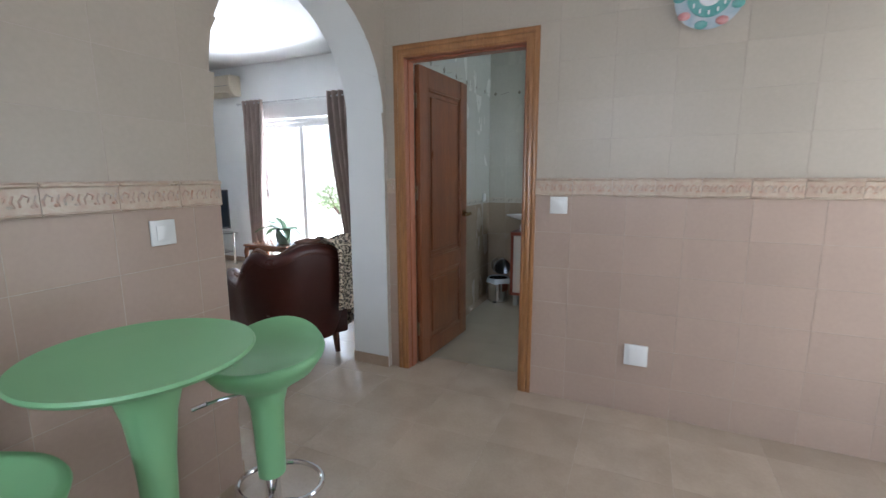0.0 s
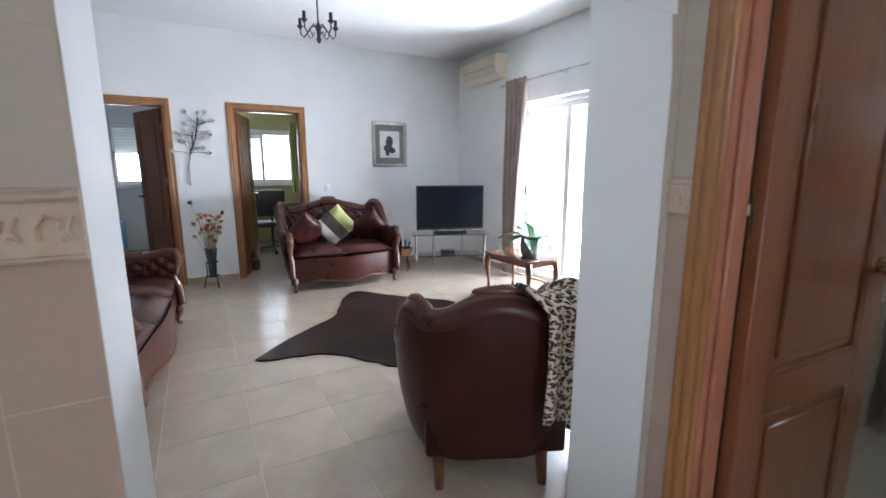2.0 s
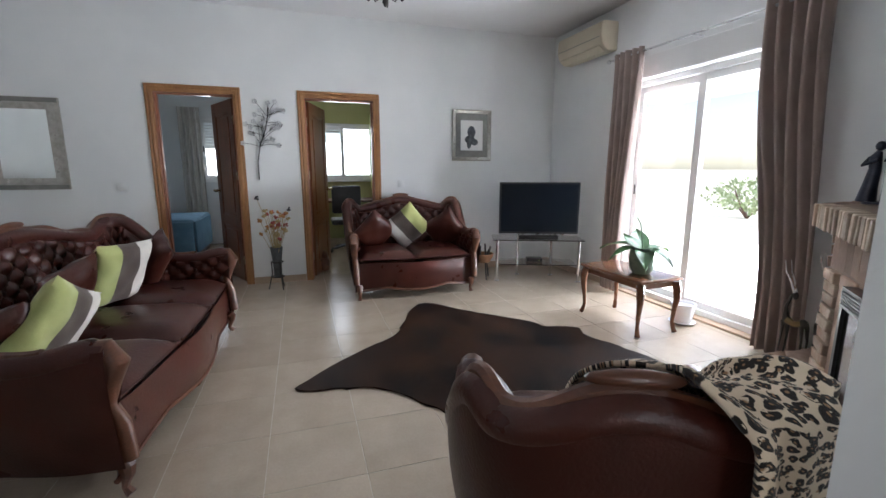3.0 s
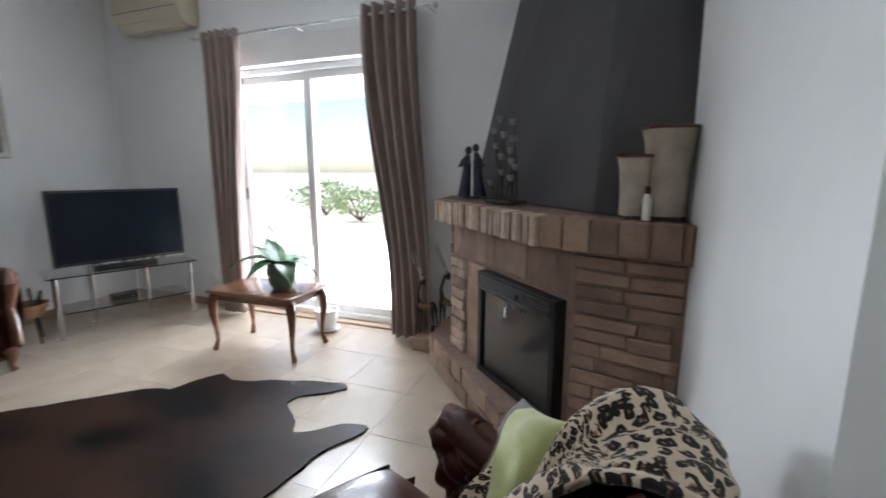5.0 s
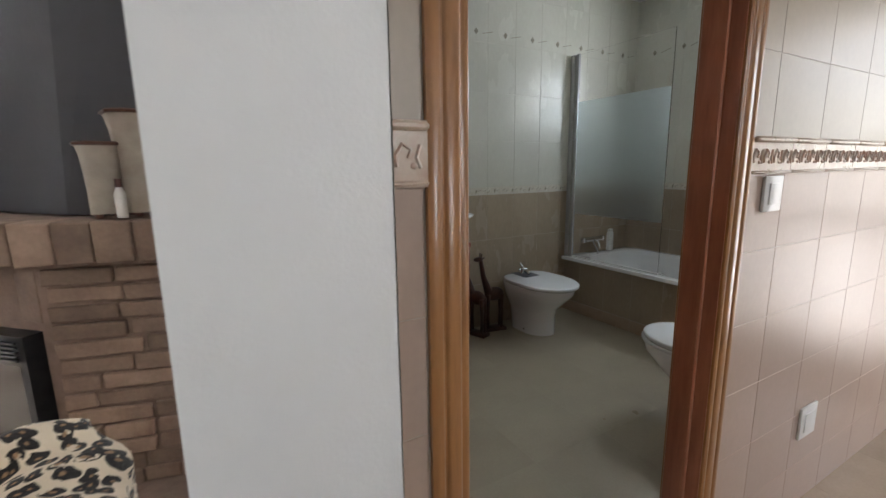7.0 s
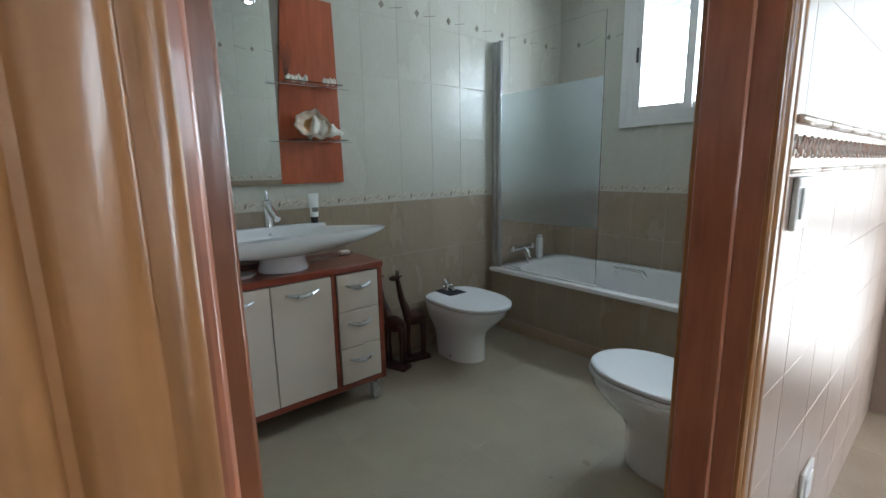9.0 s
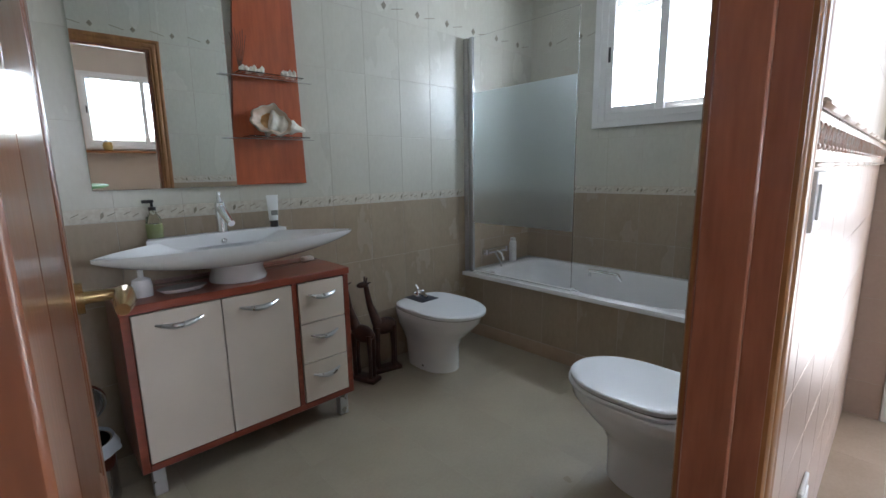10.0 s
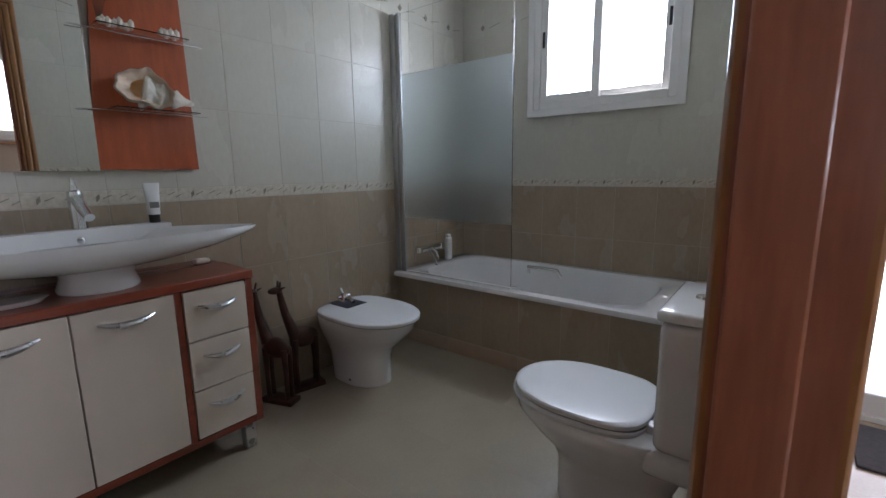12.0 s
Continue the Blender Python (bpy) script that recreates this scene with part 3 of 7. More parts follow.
# ---- windows ----
def sliding_window(name, axis, p, u0, u1, z0, z1, label, split=0.5, shutter=0.0, frame_w=0.05, sash_w=0.055, depth=0.07, sill=True, inner=1):
    """White aluminium slider: outer frame, two sashes on two rails, glass, and a roller shutter let down by part of the height."""
    win = thing(name, Matrix.Identity(4), label, "window")
    win["kind"] = "structure"
    P = lambda a, b: ((a[0], a[1], a[2]), (b[0], b[1], b[2])) if axis == "x" else ((a[1], a[0], a[2]), (b[1], b[0], b[2]))

    def bx(bm, q0, q1, a, b, c, d, bev=0.003):
        lo, hi = P((min(q0, q1), a, c), (max(q0, q1), b, d))
        return box(bm, lo, hi, bev, 1)

    bm = bmesh.new()
    e = p + inner * depth
    for a, b, c, d in ((u0, u0 + frame_w, z0, z1), (u1 - frame_w, u1, z0, z1), (u0 + frame_w, u1 - frame_w, z0, z0 + frame_w), (u0 + frame_w, u1 - frame_w, z1 - frame_w, z1)):
        bx(bm, p, e, a, b, c, d)
    part("window_frame", bm, ALU, win)
    mid = u0 + (u1 - u0) * split
    for k, (a, b) in enumerate(((u0 + frame_w - 0.01, mid + sash_w / 2), (mid - sash_w / 2, u1 - frame_w + 0.01))):
        q0 = p + inner * (0.008 + 0.031 * k)
        q1 = q0 + inner * 0.025
        c, d = z0 + frame_w - 0.012, z1 - frame_w + 0.012
        s = bmesh.new()
        for a2, b2, c2, d2 in ((a, a + sash_w, c, d), (b - sash_w, b, c, d), (a + sash_w, b - sash_w, c, c + sash_w), (a + sash_w, b - sash_w, d - sash_w, d)):
            bx(s, q0, q1, a2, b2, c2, d2)
        sash = part("sash", s, ALU, win)
        g = bx(bmesh.new(), (q0 + q1) / 2 - 0.002, (q0 + q1) / 2 + 0.002, a + sash_w - 0.004, b - sash_w + 0.004, c + sash_w - 0.004, d - sash_w + 0.004, 0)
        pane = part("pane", g, GLASS, sash)
        pane.visible_shadow = False
        hx = a + sash_w / 2 if k == 0 else b - sash_w / 2
        part("latch", bx(bmesh.new(), q1, q1 + inner * 0.008, hx - 0.008, hx + 0.008, (c + d) / 2 - 0.05, (c + d) / 2 + 0.05, 0.002), BLACK, sash)
    if shutter:
        bm = bmesh.new()
        z, k = z1 - 0.02, 0
        while z > z1 - shutter * (z1 - z0):
            bx(bm, p - inner * 0.05, p - inner * 0.035, u0, u1, z - 0.043, z, 0.005)
            z -= 0.047
        part("roller_shutter", bm, ALU, win, "half lowered slatted roller shutter")
    if sill:
        part("window_sill", bx(bmesh.new(), p + inner * depth, p + inner * 0.13, u0 - 0.02, u1 + 0.02, z0 - 0.03, z0 - 0.002, 0.006), ALU, win)
    return win


sliding_window("window_bathroom", "x", XW + 0.05, BWY0, BWY1, BWZ0, BWZ1, "white aluminium sliding bathroom window", 0.53, 0.2, inner=-1, sill=False)
part("window_surround", slab_wall("x", XW - 0.022, XW - 0.012, BWY0 - 0.045, BWY1 + 0.045, BWZ0 - 0.045, BWZ1 + 0.045, [(BWY0, BWY1, BWZ0, BWZ1)]), ALU, bpy.data.objects["window_bathroom"])
sliding_window("window_office", "x", -9.85, 2.30, 3.46, 1.07, 2.07, "white aluminium sliding window", 0.5, 0.12)
sliding_window("window_bedroom", "x", -9.85, 0.55, 1.45, 1.07, 2.12, "white window with a half lowered shutter", 0.5, 0.55)
sliding_window("window_kitchen", "y", KY0 - 0.06, -1.0, 0.55, 1.27, 2.33, "white aluminium kitchen window", 0.5, 0.0)
slider = sliding_window("window_terrace", "y", YW + 0.16, SX0, SX1, 0.02, SH, "white aluminium sliding terrace door", 0.49, 0.0, 0.05, 0.075, 0.09, False, -1)
part("shutter_box", nbox((SX0 - 0.02, YW - 0.014, SH + 0.004), (SX1 + 0.02, YW - 0.002, SH + 0.20), 0.003, 1), ALU, slider, "white roller shutter box cover")
setting("door_sill", nbox((SX0, YW - 0.01, -0.01), (SX1, YW + 0.25, 0.018), 0.004, 1), SKIRT, "stone threshold under the sliding door", "threshold")

# white glazed terrace door of the kitchen
kd = thing("door_kitchen", Matrix.Identity(4), "white aluminium glazed kitchen terrace door, shut", "door")
kd["kind"] = "structure"
_x = KX1 + 0.02
bm = bmesh.new()
for a, b, c, d in ((KDY0, KDY0 + 0.055, 0.002, 2.10), (KDY1 - 0.055, KDY1, 0.002, 2.10), (KDY0 + 0.055, KDY1 - 0.055, 2.045, 2.10), (KDY0 + 0.055, KDY1 - 0.055, 0.002, 0.03)):
    box(bm, (_x - 0.03, a, c), (_x + 0.05, b, d), 0.004, 1)
part("door_frame", bm, ALU, kd)
bm = bmesh.new()
for a, b, c, d in ((KDY0 + 0.05, KDY0 + 0.14, 0.032, 2.04), (KDY1 - 0.14, KDY1 - 0.05, 0.032, 2.04), (KDY0 + 0.14, KDY1 - 0.14, 0.032, 0.13), (KDY0 + 0.14, KDY1 - 0.14, 1.95, 2.04), (KDY0 + 0.14, KDY1 - 0.14, 0.88, 0.95)):
    box(bm, (_x - 0.015, a, c), (_x + 0.03, b, d), 0.004, 1)
kleaf = part("door_leaf", bm, ALU, kd)
for c, d in ((0.126, 0.884), (0.946, 1.954)):
    pane = part("pane", nbox((_x + 0.004, KDY0 + 0.136, c), (_x + 0.010, KDY1 - 0.136, d)), GLASS, kleaf)
    pane.visible_shadow = False
bm = bmesh.new()
tube(bm, [(_x - 0.015, KDY0 + 0.095, 1.02), (_x - 0.06, KDY0 + 0.095, 1.02), (_x - 0.062, KDY0 + 0.20, 1.02)], 0.009, 8)
part("door_handle", bm, PVC, kleaf)

# ---- outdoors ----
PAVING = material("terrace_paving", (0.76, 0.73, 0.68), (0.69, 0.66, 0.61), 3, 0.8, 0.1, 0.2, 40)
EARTH = material("dry_ground", (0.62, 0.58, 0.50), (0.50, 0.48, 0.40), 0.4, 0.95, 0.05, 0.4, 9)
bm = bmesh.new()
prism(bm, [(-400, -400), (400, -400), (400, 400), (-400, 400)], -0.6, -0.17)
setting("ground", bm, EARTH, "dry sandy ground reaching to the horizon", "ground")
setting("terrace", nbox((-9, YW + 0.25, -0.16), (XA2 + 4, YW + 6.5, -0.03)), PAVING, "pale sunlit terrace paving", "terrace")
setting("terrace_east", nbox((KX1 + 0.25, -1.6, -0.16), (KX1 + 5, YB, -0.03)), PAVING, "pale sunlit terrace paving", "terrace")
setting("roof", nbox((-10.2, -2.0, HL + 0.15), (KX1 + 0.45, YW + 0.25, HL + 0.35)), WHITE, "flat white roof", "roof")
setting("porch_roof", nbox((-8, YW + 0.25, 2.40), (-0.5, YW + 3.2, 2.56)), WHITE, "white porch roof over the terrace door", "roof")


def shrub(x, y, h, r, seed, mat):
    rng = random.Random(seed)
    tree = thing("shrub", pose(x, y, -0.17), "leafy green garden shrub beyond the terrace", "shrub", "garden shrubs")
    bm = bmesh.new()
    for k in range(7):
        a, o = rng.uniform(0, 6.3), rng.uniform(0.1, 0.7) * r
        tube(bm, [(0, 0, 0), (o * 0.5 * math.cos(a), o * 0.5 * math.sin(a), h * 0.35), (o * math.cos(a), o * math.sin(a), h * 0.8)], [0.03, 0.02, 0.008], 5)
    part("stems", bm, WALNUT, tree)
    bm = bmesh.new()
    for k in range(900):
        a, e, q = rng.uniform(0, 6.3), rng.uniform(0, 1), rng.uniform(0.45, 1) * (0.75 + 0.25 * math.sin(3 * k))
        c = Vector((r * q * math.cos(a) * math.sin(e * 2.2 + 0.5), r * q * math.sin(a) * math.sin(e * 2.2 + 0.5), h * (0.25 + 0.7 * e) + rng.uniform(-0.1, 0.1)))
        d = Vector((rng.uniform(-1, 1), rng.uniform(-1, 1), rng.uniform(-0.4, 1))).normalized()
        s = d.orthogonal().normalized()
        l = rng.uniform(0.08, 0.17)
        bm.faces.new([bm.verts.new(c), bm.verts.new(c + d * l * 0.5 + s * l * 0.22), bm.verts.new(c + d * l), bm.verts.new(c + d * l * 0.5 - s * l * 0.22)])
    part("leaves", bm, mat, tree)


BUSH = material("bush_leaf", (0.30, 0.38, 0.18), (0.40, 0.46, 0.24), 6, 0.6)
for k, (x, y, h, r) in enumerate(((-2.6, 12.6, 0.75, 1.3), (-4.0, 12.9, 0.6, 1.1), (-5.6, 13.2, 0.65, 1.2), (-1.0, 12.4, 0.95, 1.4), (-7.2, 13.0, 0.8, 1.3), (-9.0, 13.5, 0.9, 1.5), (-11.0, 14.6, 1.1, 1.6), (0.6, 13.4, 1.0, 1.4))):
    shrub(x, y, h, r, k, BUSH)


# ---- upholstered furniture ----
def cabriole(bm, x, y, h, dx, dy, r=0.022):
    """A bowed leg that ends in a small scroll foot."""
    n = Vector((dx, dy, 0)).normalized()
    pts, rad = [], []
    for f, o, k in ((1.0, 0.0, 1.5), (0.85, 0.016, 1.55), (0.65, 0.018, 1.15), (0.4, 0.004, 0.8), (0.2, -0.002, 0.65), (0.08, 0.010, 0.8), (0.0, 0.022, 0.95)):
        pts.append((x + n.x * o, y + n.y * o, h * f + 0.004))
        rad.append(r * k)
    return tube(bm, pts, rad, 8)


def tub_path(w, d, rc, n):
    """Plan of back and arms: from one arm's front round the back to the other; x across, y forward, back at y = 0."""
    a, pts = w / 2, []
    segs = [(d - rc), math.pi / 2 * rc, w - 2 * rc, math.pi / 2 * rc, (d - rc)]
    total = sum(segs)
    for i in range(n + 1):
        s = total * i / n
        if s <= segs[0]:
            p, q = (a, d - s), (1, 0)
        elif s <= segs[0] + segs[1]:
            t = (s - segs[0]) / rc
            p, q = (a - rc + rc * math.cos(t), rc - rc * math.sin(t)), (math.cos(t), -math.sin(t))
        elif s <= sum(segs[:3]):
            p, q = (a - rc - (s - segs[0] - segs[1]), 0), (0, -1)
        elif s <= sum(segs[:4]):
            t = (s - sum(segs[:3])) / rc
            p, q = (-a + rc - rc * math.sin(t), rc - rc * math.cos(t)), (-math.sin(t), -math.cos(t))
        else:
            p, q = (-a, rc + (s - sum(segs[:4]))), (-1, 0)
        pts.append((p, q))
    return pts


def smooth_step(a, b, x):
    t = min(max((x - a) / (b - a), 0), 1)
    return t * t * (3 - 2 * t)


def crest(p, w, d, hb, ha, camel):
    """Height of the upholstered rail over a plan point: camel back, dips, ears, and arms that fall forward."""
    x, y = p
    u = abs(x) / (w / 2)
    back = hb - camel * (0.5 - 0.5 * math.cos(min(u / 0.72, 1) * math.pi)) * 0.75 + camel * 0.55 * smooth_step(0.7, 0.9, u) 
    f = smooth_step(0.14, 0.58, y / d)
    scroll = 0.035 * smooth_step(0.72, 0.95, y / d)
    return back * (1 - f) + ha * f + scroll


def tub_buttons(sofa, path, n, w, d, hb, ha, camel, rc, zseat, pitch, th):
    """Covered buttons where the diamonds of the tufting meet."""
    bm = bmesh.new()
    blob(bm, (0, 0, 0), (0.012, 0.012, 0.008), 1)
    me = mesh_of("button", bm, LEATHER, 60)
    run = w + 2 * d - 0.43 * 2 * rc
    for k in range(int(2 * run / pitch)):
        for q in range(1, 9):
            if (k + q) % 2:
                continue
            i = round((k * pitch / 2) / run * n)
            if not 2 < i < n - 2:
                continue
            (x, y), (nx, ny) = path[i]
            h, z = crest((x, y), w, d, hb, ha, camel), zseat + q * pitch / 2
            if z > h - 0.06 or z < zseat + 0.07:
                continue
            v = (z - zseat + 0.06) / (h - zseat + 0.06)
            o = th * (0.55 + 0.45 * math.sin(min(v * 1.25, 1) * math.pi * 0.5)) + (0.07 * (1 - v) if y < d * 0.5 else 0.0) - 0.012
            ob = new("button", me)
            ob.parent = sofa
            ob.matrix_local = Matrix.Translation((x - nx * o, y - ny * o, z)) @ Vector((-nx, -ny, 0)).to_track_quat("Z", "Y").to_matrix().to_4x4()


def settee(name, m, w, d, hb, ha, seats, label, category, leg=0.17, camel=0.13, rc=0.2, taper=0.12, tuft=0.34, proud=0.0):
    sofa = thing(name, m, label, category)
    n = int(130 * (w + 2 * d) / 2.3)
    path = tub_path(w, d, rc, n)
    th, base = 0.10, leg + 0.03

    def out(i, v, extra=0.0):
        (x, y), (nx, ny) = path[i]
        h = crest((x, y), w, d, hb, ha, camel) + extra
        z = base + (h - base) * v
        o = -taper * (1 - v) ** 1.3 * (1 - 0.65 * smooth_step(0.3, 0.85, y / d)) + 0.015 * math.sin(v * 3.14)
        return Vector((x + nx * o, y + ny * o, z))

    bm = bmesh.new()
    sheet(bm, lambda u, v: out(round(u * n), v), n, 12)
    part("outer_upholstery", bm, LEATHER_SHADED, sofa, "smooth oxblood leather back in a darker, shaded tone")
    bm = bmesh.new()
    zseat = 0.40
    pitch = 0.115

    def inn(u, v):
        i = round(u * n)
        (x, y), (nx, ny) = path[i]
        h = crest((x, y), w, d, hb, ha, camel)
        z = zseat - 0.06 + (h - zseat + 0.06) * v
        s = i * (w + 2 * d - 0.43 * 2 * rc) / n
        q = (z - zseat) / pitch
        du, dv = (s / pitch + q) % 1 - 0.5, (s / pitch - q) % 1 - 0.5
        puff = (math.cos(du * math.pi) * math.cos(dv * math.pi)) ** 0.6
        lean = 0.07 * (1 - v) if y < d * 0.5 else 0.0
        o = th * (0.55 + 0.45 * math.sin(min(v * 1.25, 1) * math.pi * 0.5)) - 0.02 * (v > 0.93) + lean
        o += (puff - 0.6) * tuft * 0.085 * (1 if 0.05 < v < 0.95 else 0)
        return Vector((x - nx * o, y - ny * o, z))

    sheet(bm, inn, n, 40)
    part("inner_upholstery", bm, LEATHER, sofa, "buttoned oxblood leather back and arms")
    tub_buttons(sofa, path, n, w, d, hb, ha, camel, rc, zseat, pitch, th)
    # roll along the top, with a carved rail
    bm = bmesh.new()
    top = [out(i, 1.0) - Vector((path[i][1][0], path[i][1][1], 0)) * 0.045 for i in range(n + 1)]
    tube(bm, [(p.x, p.y, p.z - 0.012) for p in top], [0.052 if 2 < i < n - 2 else 0.044 for i in range(n + 1)], 10)
    part("top_roll", bm, LEATHER, sofa)
    bm = bmesh.new()
    k0, k1 = int(n * 0.06), int(n * 0.94)
    tube(bm, [(p.x, p.y, p.z + 0.032 + 0.006 * math.sin(i * 0.32)) for i, p in enumerate(top)][k0:k1], 0.021, 8)
    mid = len(top) // 2
    blob(bm, (top[mid].x, top[mid].y, top[mid].z + 0.055), (0.10, 0.018, 0.022), 2)
    part("carved_rail", bm, WALNUT, sofa, "carved dark wooden top rail")
    for sx in (-1, 1):
        bm = bmesh.new()
        x, f = sx * (w / 2 - 0.045), d
        pts = [(x, f - 0.10, ha + 0.035), (x, f - 0.01, ha + 0.03), (x, f + 0.02, ha - 0.02), (x, f - 0.01, ha - 0.10), (x * 0.985, f - 0.035, ha - 0.19), (x * 0.98, f + 0.0, zseat - 0.08), (x * 0.98, f + 0.012, base + 0.03)]
        tube(bm, pts, [0.03, 0.042, 0.045, 0.036, 0.03, 0.032, 0.03], 10)
        part("arm_front", bm, WALNUT, sofa, "scrolled wooden arm front")
    # seat frame with bowed front and shaped apron
    bm = bmesh.new()
    nn = 24

    def apron(u, v):
        x = (u - 0.5) * (w - 0.1)
        bow = 0.05 * math.cos((u - 0.5) * math.pi * 2 * (1 if seats == 1 else seats / 2)) * 0.4 + 0.06 * math.cos((u - 0.5) * math.pi)
        lo = base - 0.02 - 0.035 * abs(math.cos(u * math.pi * (2 if seats > 1 else 1)))
        return Vector((x, d + proud - 0.04 + bow + 0.012 * math.sin(v * 3.14), lo + (0.365 - lo) * v))

    sheet(bm, apron, nn, 6)
    part("apron", bm, LEATHER, sofa, "leather seat front with a shaped edge")
    bm = bmesh.new()
    tube(bm, [apron(i / nn, 0) for i in range(nn + 1)], 0.012, 6)
    part("apron_moulding", bm, WALNUT, sofa)
    part("seat_deck", nbox((-w / 2 + 0.12, 0.12, base), (w / 2 - 0.08, d + proud - 0.075, 0.345), 0.02), LEATHER_SHADED, sofa)
    cw = (w - 0.2) / seats
    for k in range(seats):
        bm = bmesh.new()
        x0 = -w / 2 + 0.1 + k * cw

        def cushion(u, v, side):
            x = x0 + cw * (0.012 + 0.976 * u)
            bow = 0.055 * math.cos((x / w) * math.pi)
            y = 0.1 + (d + proud - 0.025 + bow - 0.1) * v
            e = min(1, 6 * min(u, 1 - u) + 0.02) ** 0.5 * min(1, 6 * min(v, 1 - v) + 0.02) ** 0.5
            return Vector((x, y, 0.392 + side * 0.068 * e + (0.018 if side > 0 else 0) * math.sin(u * 3.14) * math.sin(v * 3.14)))

        sheet(bm, lambda u, v: cushion(u, v, 1), 16, 16)
        sheet(bm, lambda u, v: cushion(u, v, -1), 16, 16)
        bmesh.ops.remove_doubles(bm, verts=bm.verts, dist=0.012)
        c = part("seat_cushion", bm, LEATHER, sofa, smooth=70)
        bm = bmesh.new()
        tube(bm, [cushion(u, 0.985, 0) + Vector((0, 0.006, 0.01)) for u in [i / 16 for i in range(17)]], 0.006, 6)
        part("piping", bm, LEATHER_SHADED, c)
    xs = [-w / 2 + 0.09, w / 2 - 0.09] + ([0.0] if seats > 2 else [])
    for x in xs:
        part("leg", cabriole(bmesh.new(), x, d + proud - 0.03, leg + 0.03, 0 if x == 0 else x * 0.4, 1), WALNUT, sofa)
    for x in (-w / 2 + 0.18, w / 2 - 0.18):
        bm = bmesh.new()
        tube(bm, [(x, 0.15, leg + 0.05), (x, 0.12, 0.002)], [0.028, 0.02], 8)
        part("leg", bm, WALNUT, sofa)
    return sofa


def placed(x, y, facing):
    """A pose on the floor whose forward (+y) points along the compass angle facing (degrees from +x)."""
    return pose(x, y, 0, 0, 0, facing - 90)


settee("sofa_three_seat", placed(-4.32, 0.63, 86), 2.02, 0.86, 0.93, 0.60, 3, "long oxblood leather sofa with buttoned camel back", "sofa", leg=0.11)
settee("loveseat", placed(-6.46, 3.20, 0), 1.34, 0.80, 0.93, 0.60, 2, "two-seat oxblood leather sofa with buttoned camel back", "sofa", leg=0.11)
CW, CD = 0.80, 0.64
chair_m = placed(-2.076, 2.707, 155)
settee("armchair", chair_m, CW, CD, 0.825, 0.585, 1, "oxblood leather tub armchair on short wooden legs", "armchair", leg=0.11, rc=0.30, camel=0.09, taper=0.10, proud=0.20)


def pillow(bm, s, t, seed=0):
    """A square cushion with pinched corners and three bands of cloth."""
    rng = random.Random(seed)

    def f(u, v, side):
        a, b = 2 * u - 1, 2 * v - 1
        e = max(0, (1 - a ** 4) * (1 - b ** 4)) ** 0.55
        pin = 1 - 0.06 * (1 - abs(a) ** 2) * abs(b) ** 3
        pin2 = 1 - 0.06 * (1 - abs(b) ** 2) * abs(a) ** 3
        w = 0.006 * math.sin(7 * a + seed) * math.sin(6 * b)
        return Vector((a * s * pin2, side * (t * e + w * e), b * s * pin))

    for side in (1, -1):
        sheet(bm, lambda u, v: f(u, v, side), 24, 16)
    bmesh.ops.remove_doubles(bm, verts=bm.verts, dist=0.0015)
    for fc in bm.faces:
        x = fc.calc_center_median().x / s
        fc.material_index = 0 if x < -0.34 else 1 if x < 0.34 else 2
    return bm


def cushion(m, mats, label, s=0.21, t=0.065, seed=0):
    ob = new("cushion", mesh_of("cushion", pillow(bmesh.new(), s, t, seed), mats, 60))
    ob.matrix_world = m
    return tagged(ob, label, "cushion")


BANDS = [WHITEF, BROWNF, LIME]
cushion(pose(-6.12, 3.20, 0.66, 20, 0, 90) @ pose(0, 0, 0, 0, -42, 0), BANDS, "square cushion in white, brown and lime bands", seed=1)
cushion(pose(-6.08, 3.62, 0.62, 24, 0, 75) @ pose(0, 0, 0, 0, -35, 0), [LEATHER] * 3, "dark oxblood leather scatter cushion", 0.20, 0.06, 2)
cushion(pose(-6.08, 2.84, 0.62, 24, 0, 105) @ pose(0, 0, 0, 0, 35, 0), [LEATHER] * 3, "dark oxblood leather scatter cushion", 0.20, 0.06, 3)
cushion(pose(-4.60, 1.02, 0.645, -22, 0, -24) @ pose(0, 0, 0, 0, -3, 0), BANDS[::1], "square cushion in white, brown and lime bands", seed=4)
cushion(pose(-3.72, 1.06, 0.60, -26, 0, -12) @ pose(0, 0, 0, 0, -28, 0), BANDS[::1], "square cushion in lime, brown and white bands", seed=5)
cushion(pose(-5.14, 1.06, 0.61, -26, 0, 30) @ pose(0, 0, 0, 0, 20, 0), [LEATHER] * 3, "dark oxblood leather scatter cushion", 0.2, 0.06, 6)
cushion(pose(-4.16, 0.93, 0.62, -22, 0, -10) @ pose(0, 0, 0, 0, 12, 0), [LEATHER] * 3, "dark oxblood leather scatter cushion", 0.2, 0.06, 7)
cushion(pose(-3.60, 0.92, 0.56, -34, 0, -40) @ pose(0, 0, 0, 0, 30, 0), [LEATHER] * 3, "dark oxblood leather cushion tucked behind the banded one", 0.19, 0.06, 9)
cushion(pose(-2.30, 3.12, 0.60, 24, 0, 104) @ pose(0, 0, 0, 0, 24, 0), [LIME, LIME, BROWNF], "lime and brown cushion in the armchair", 0.175, 0.05, 8)


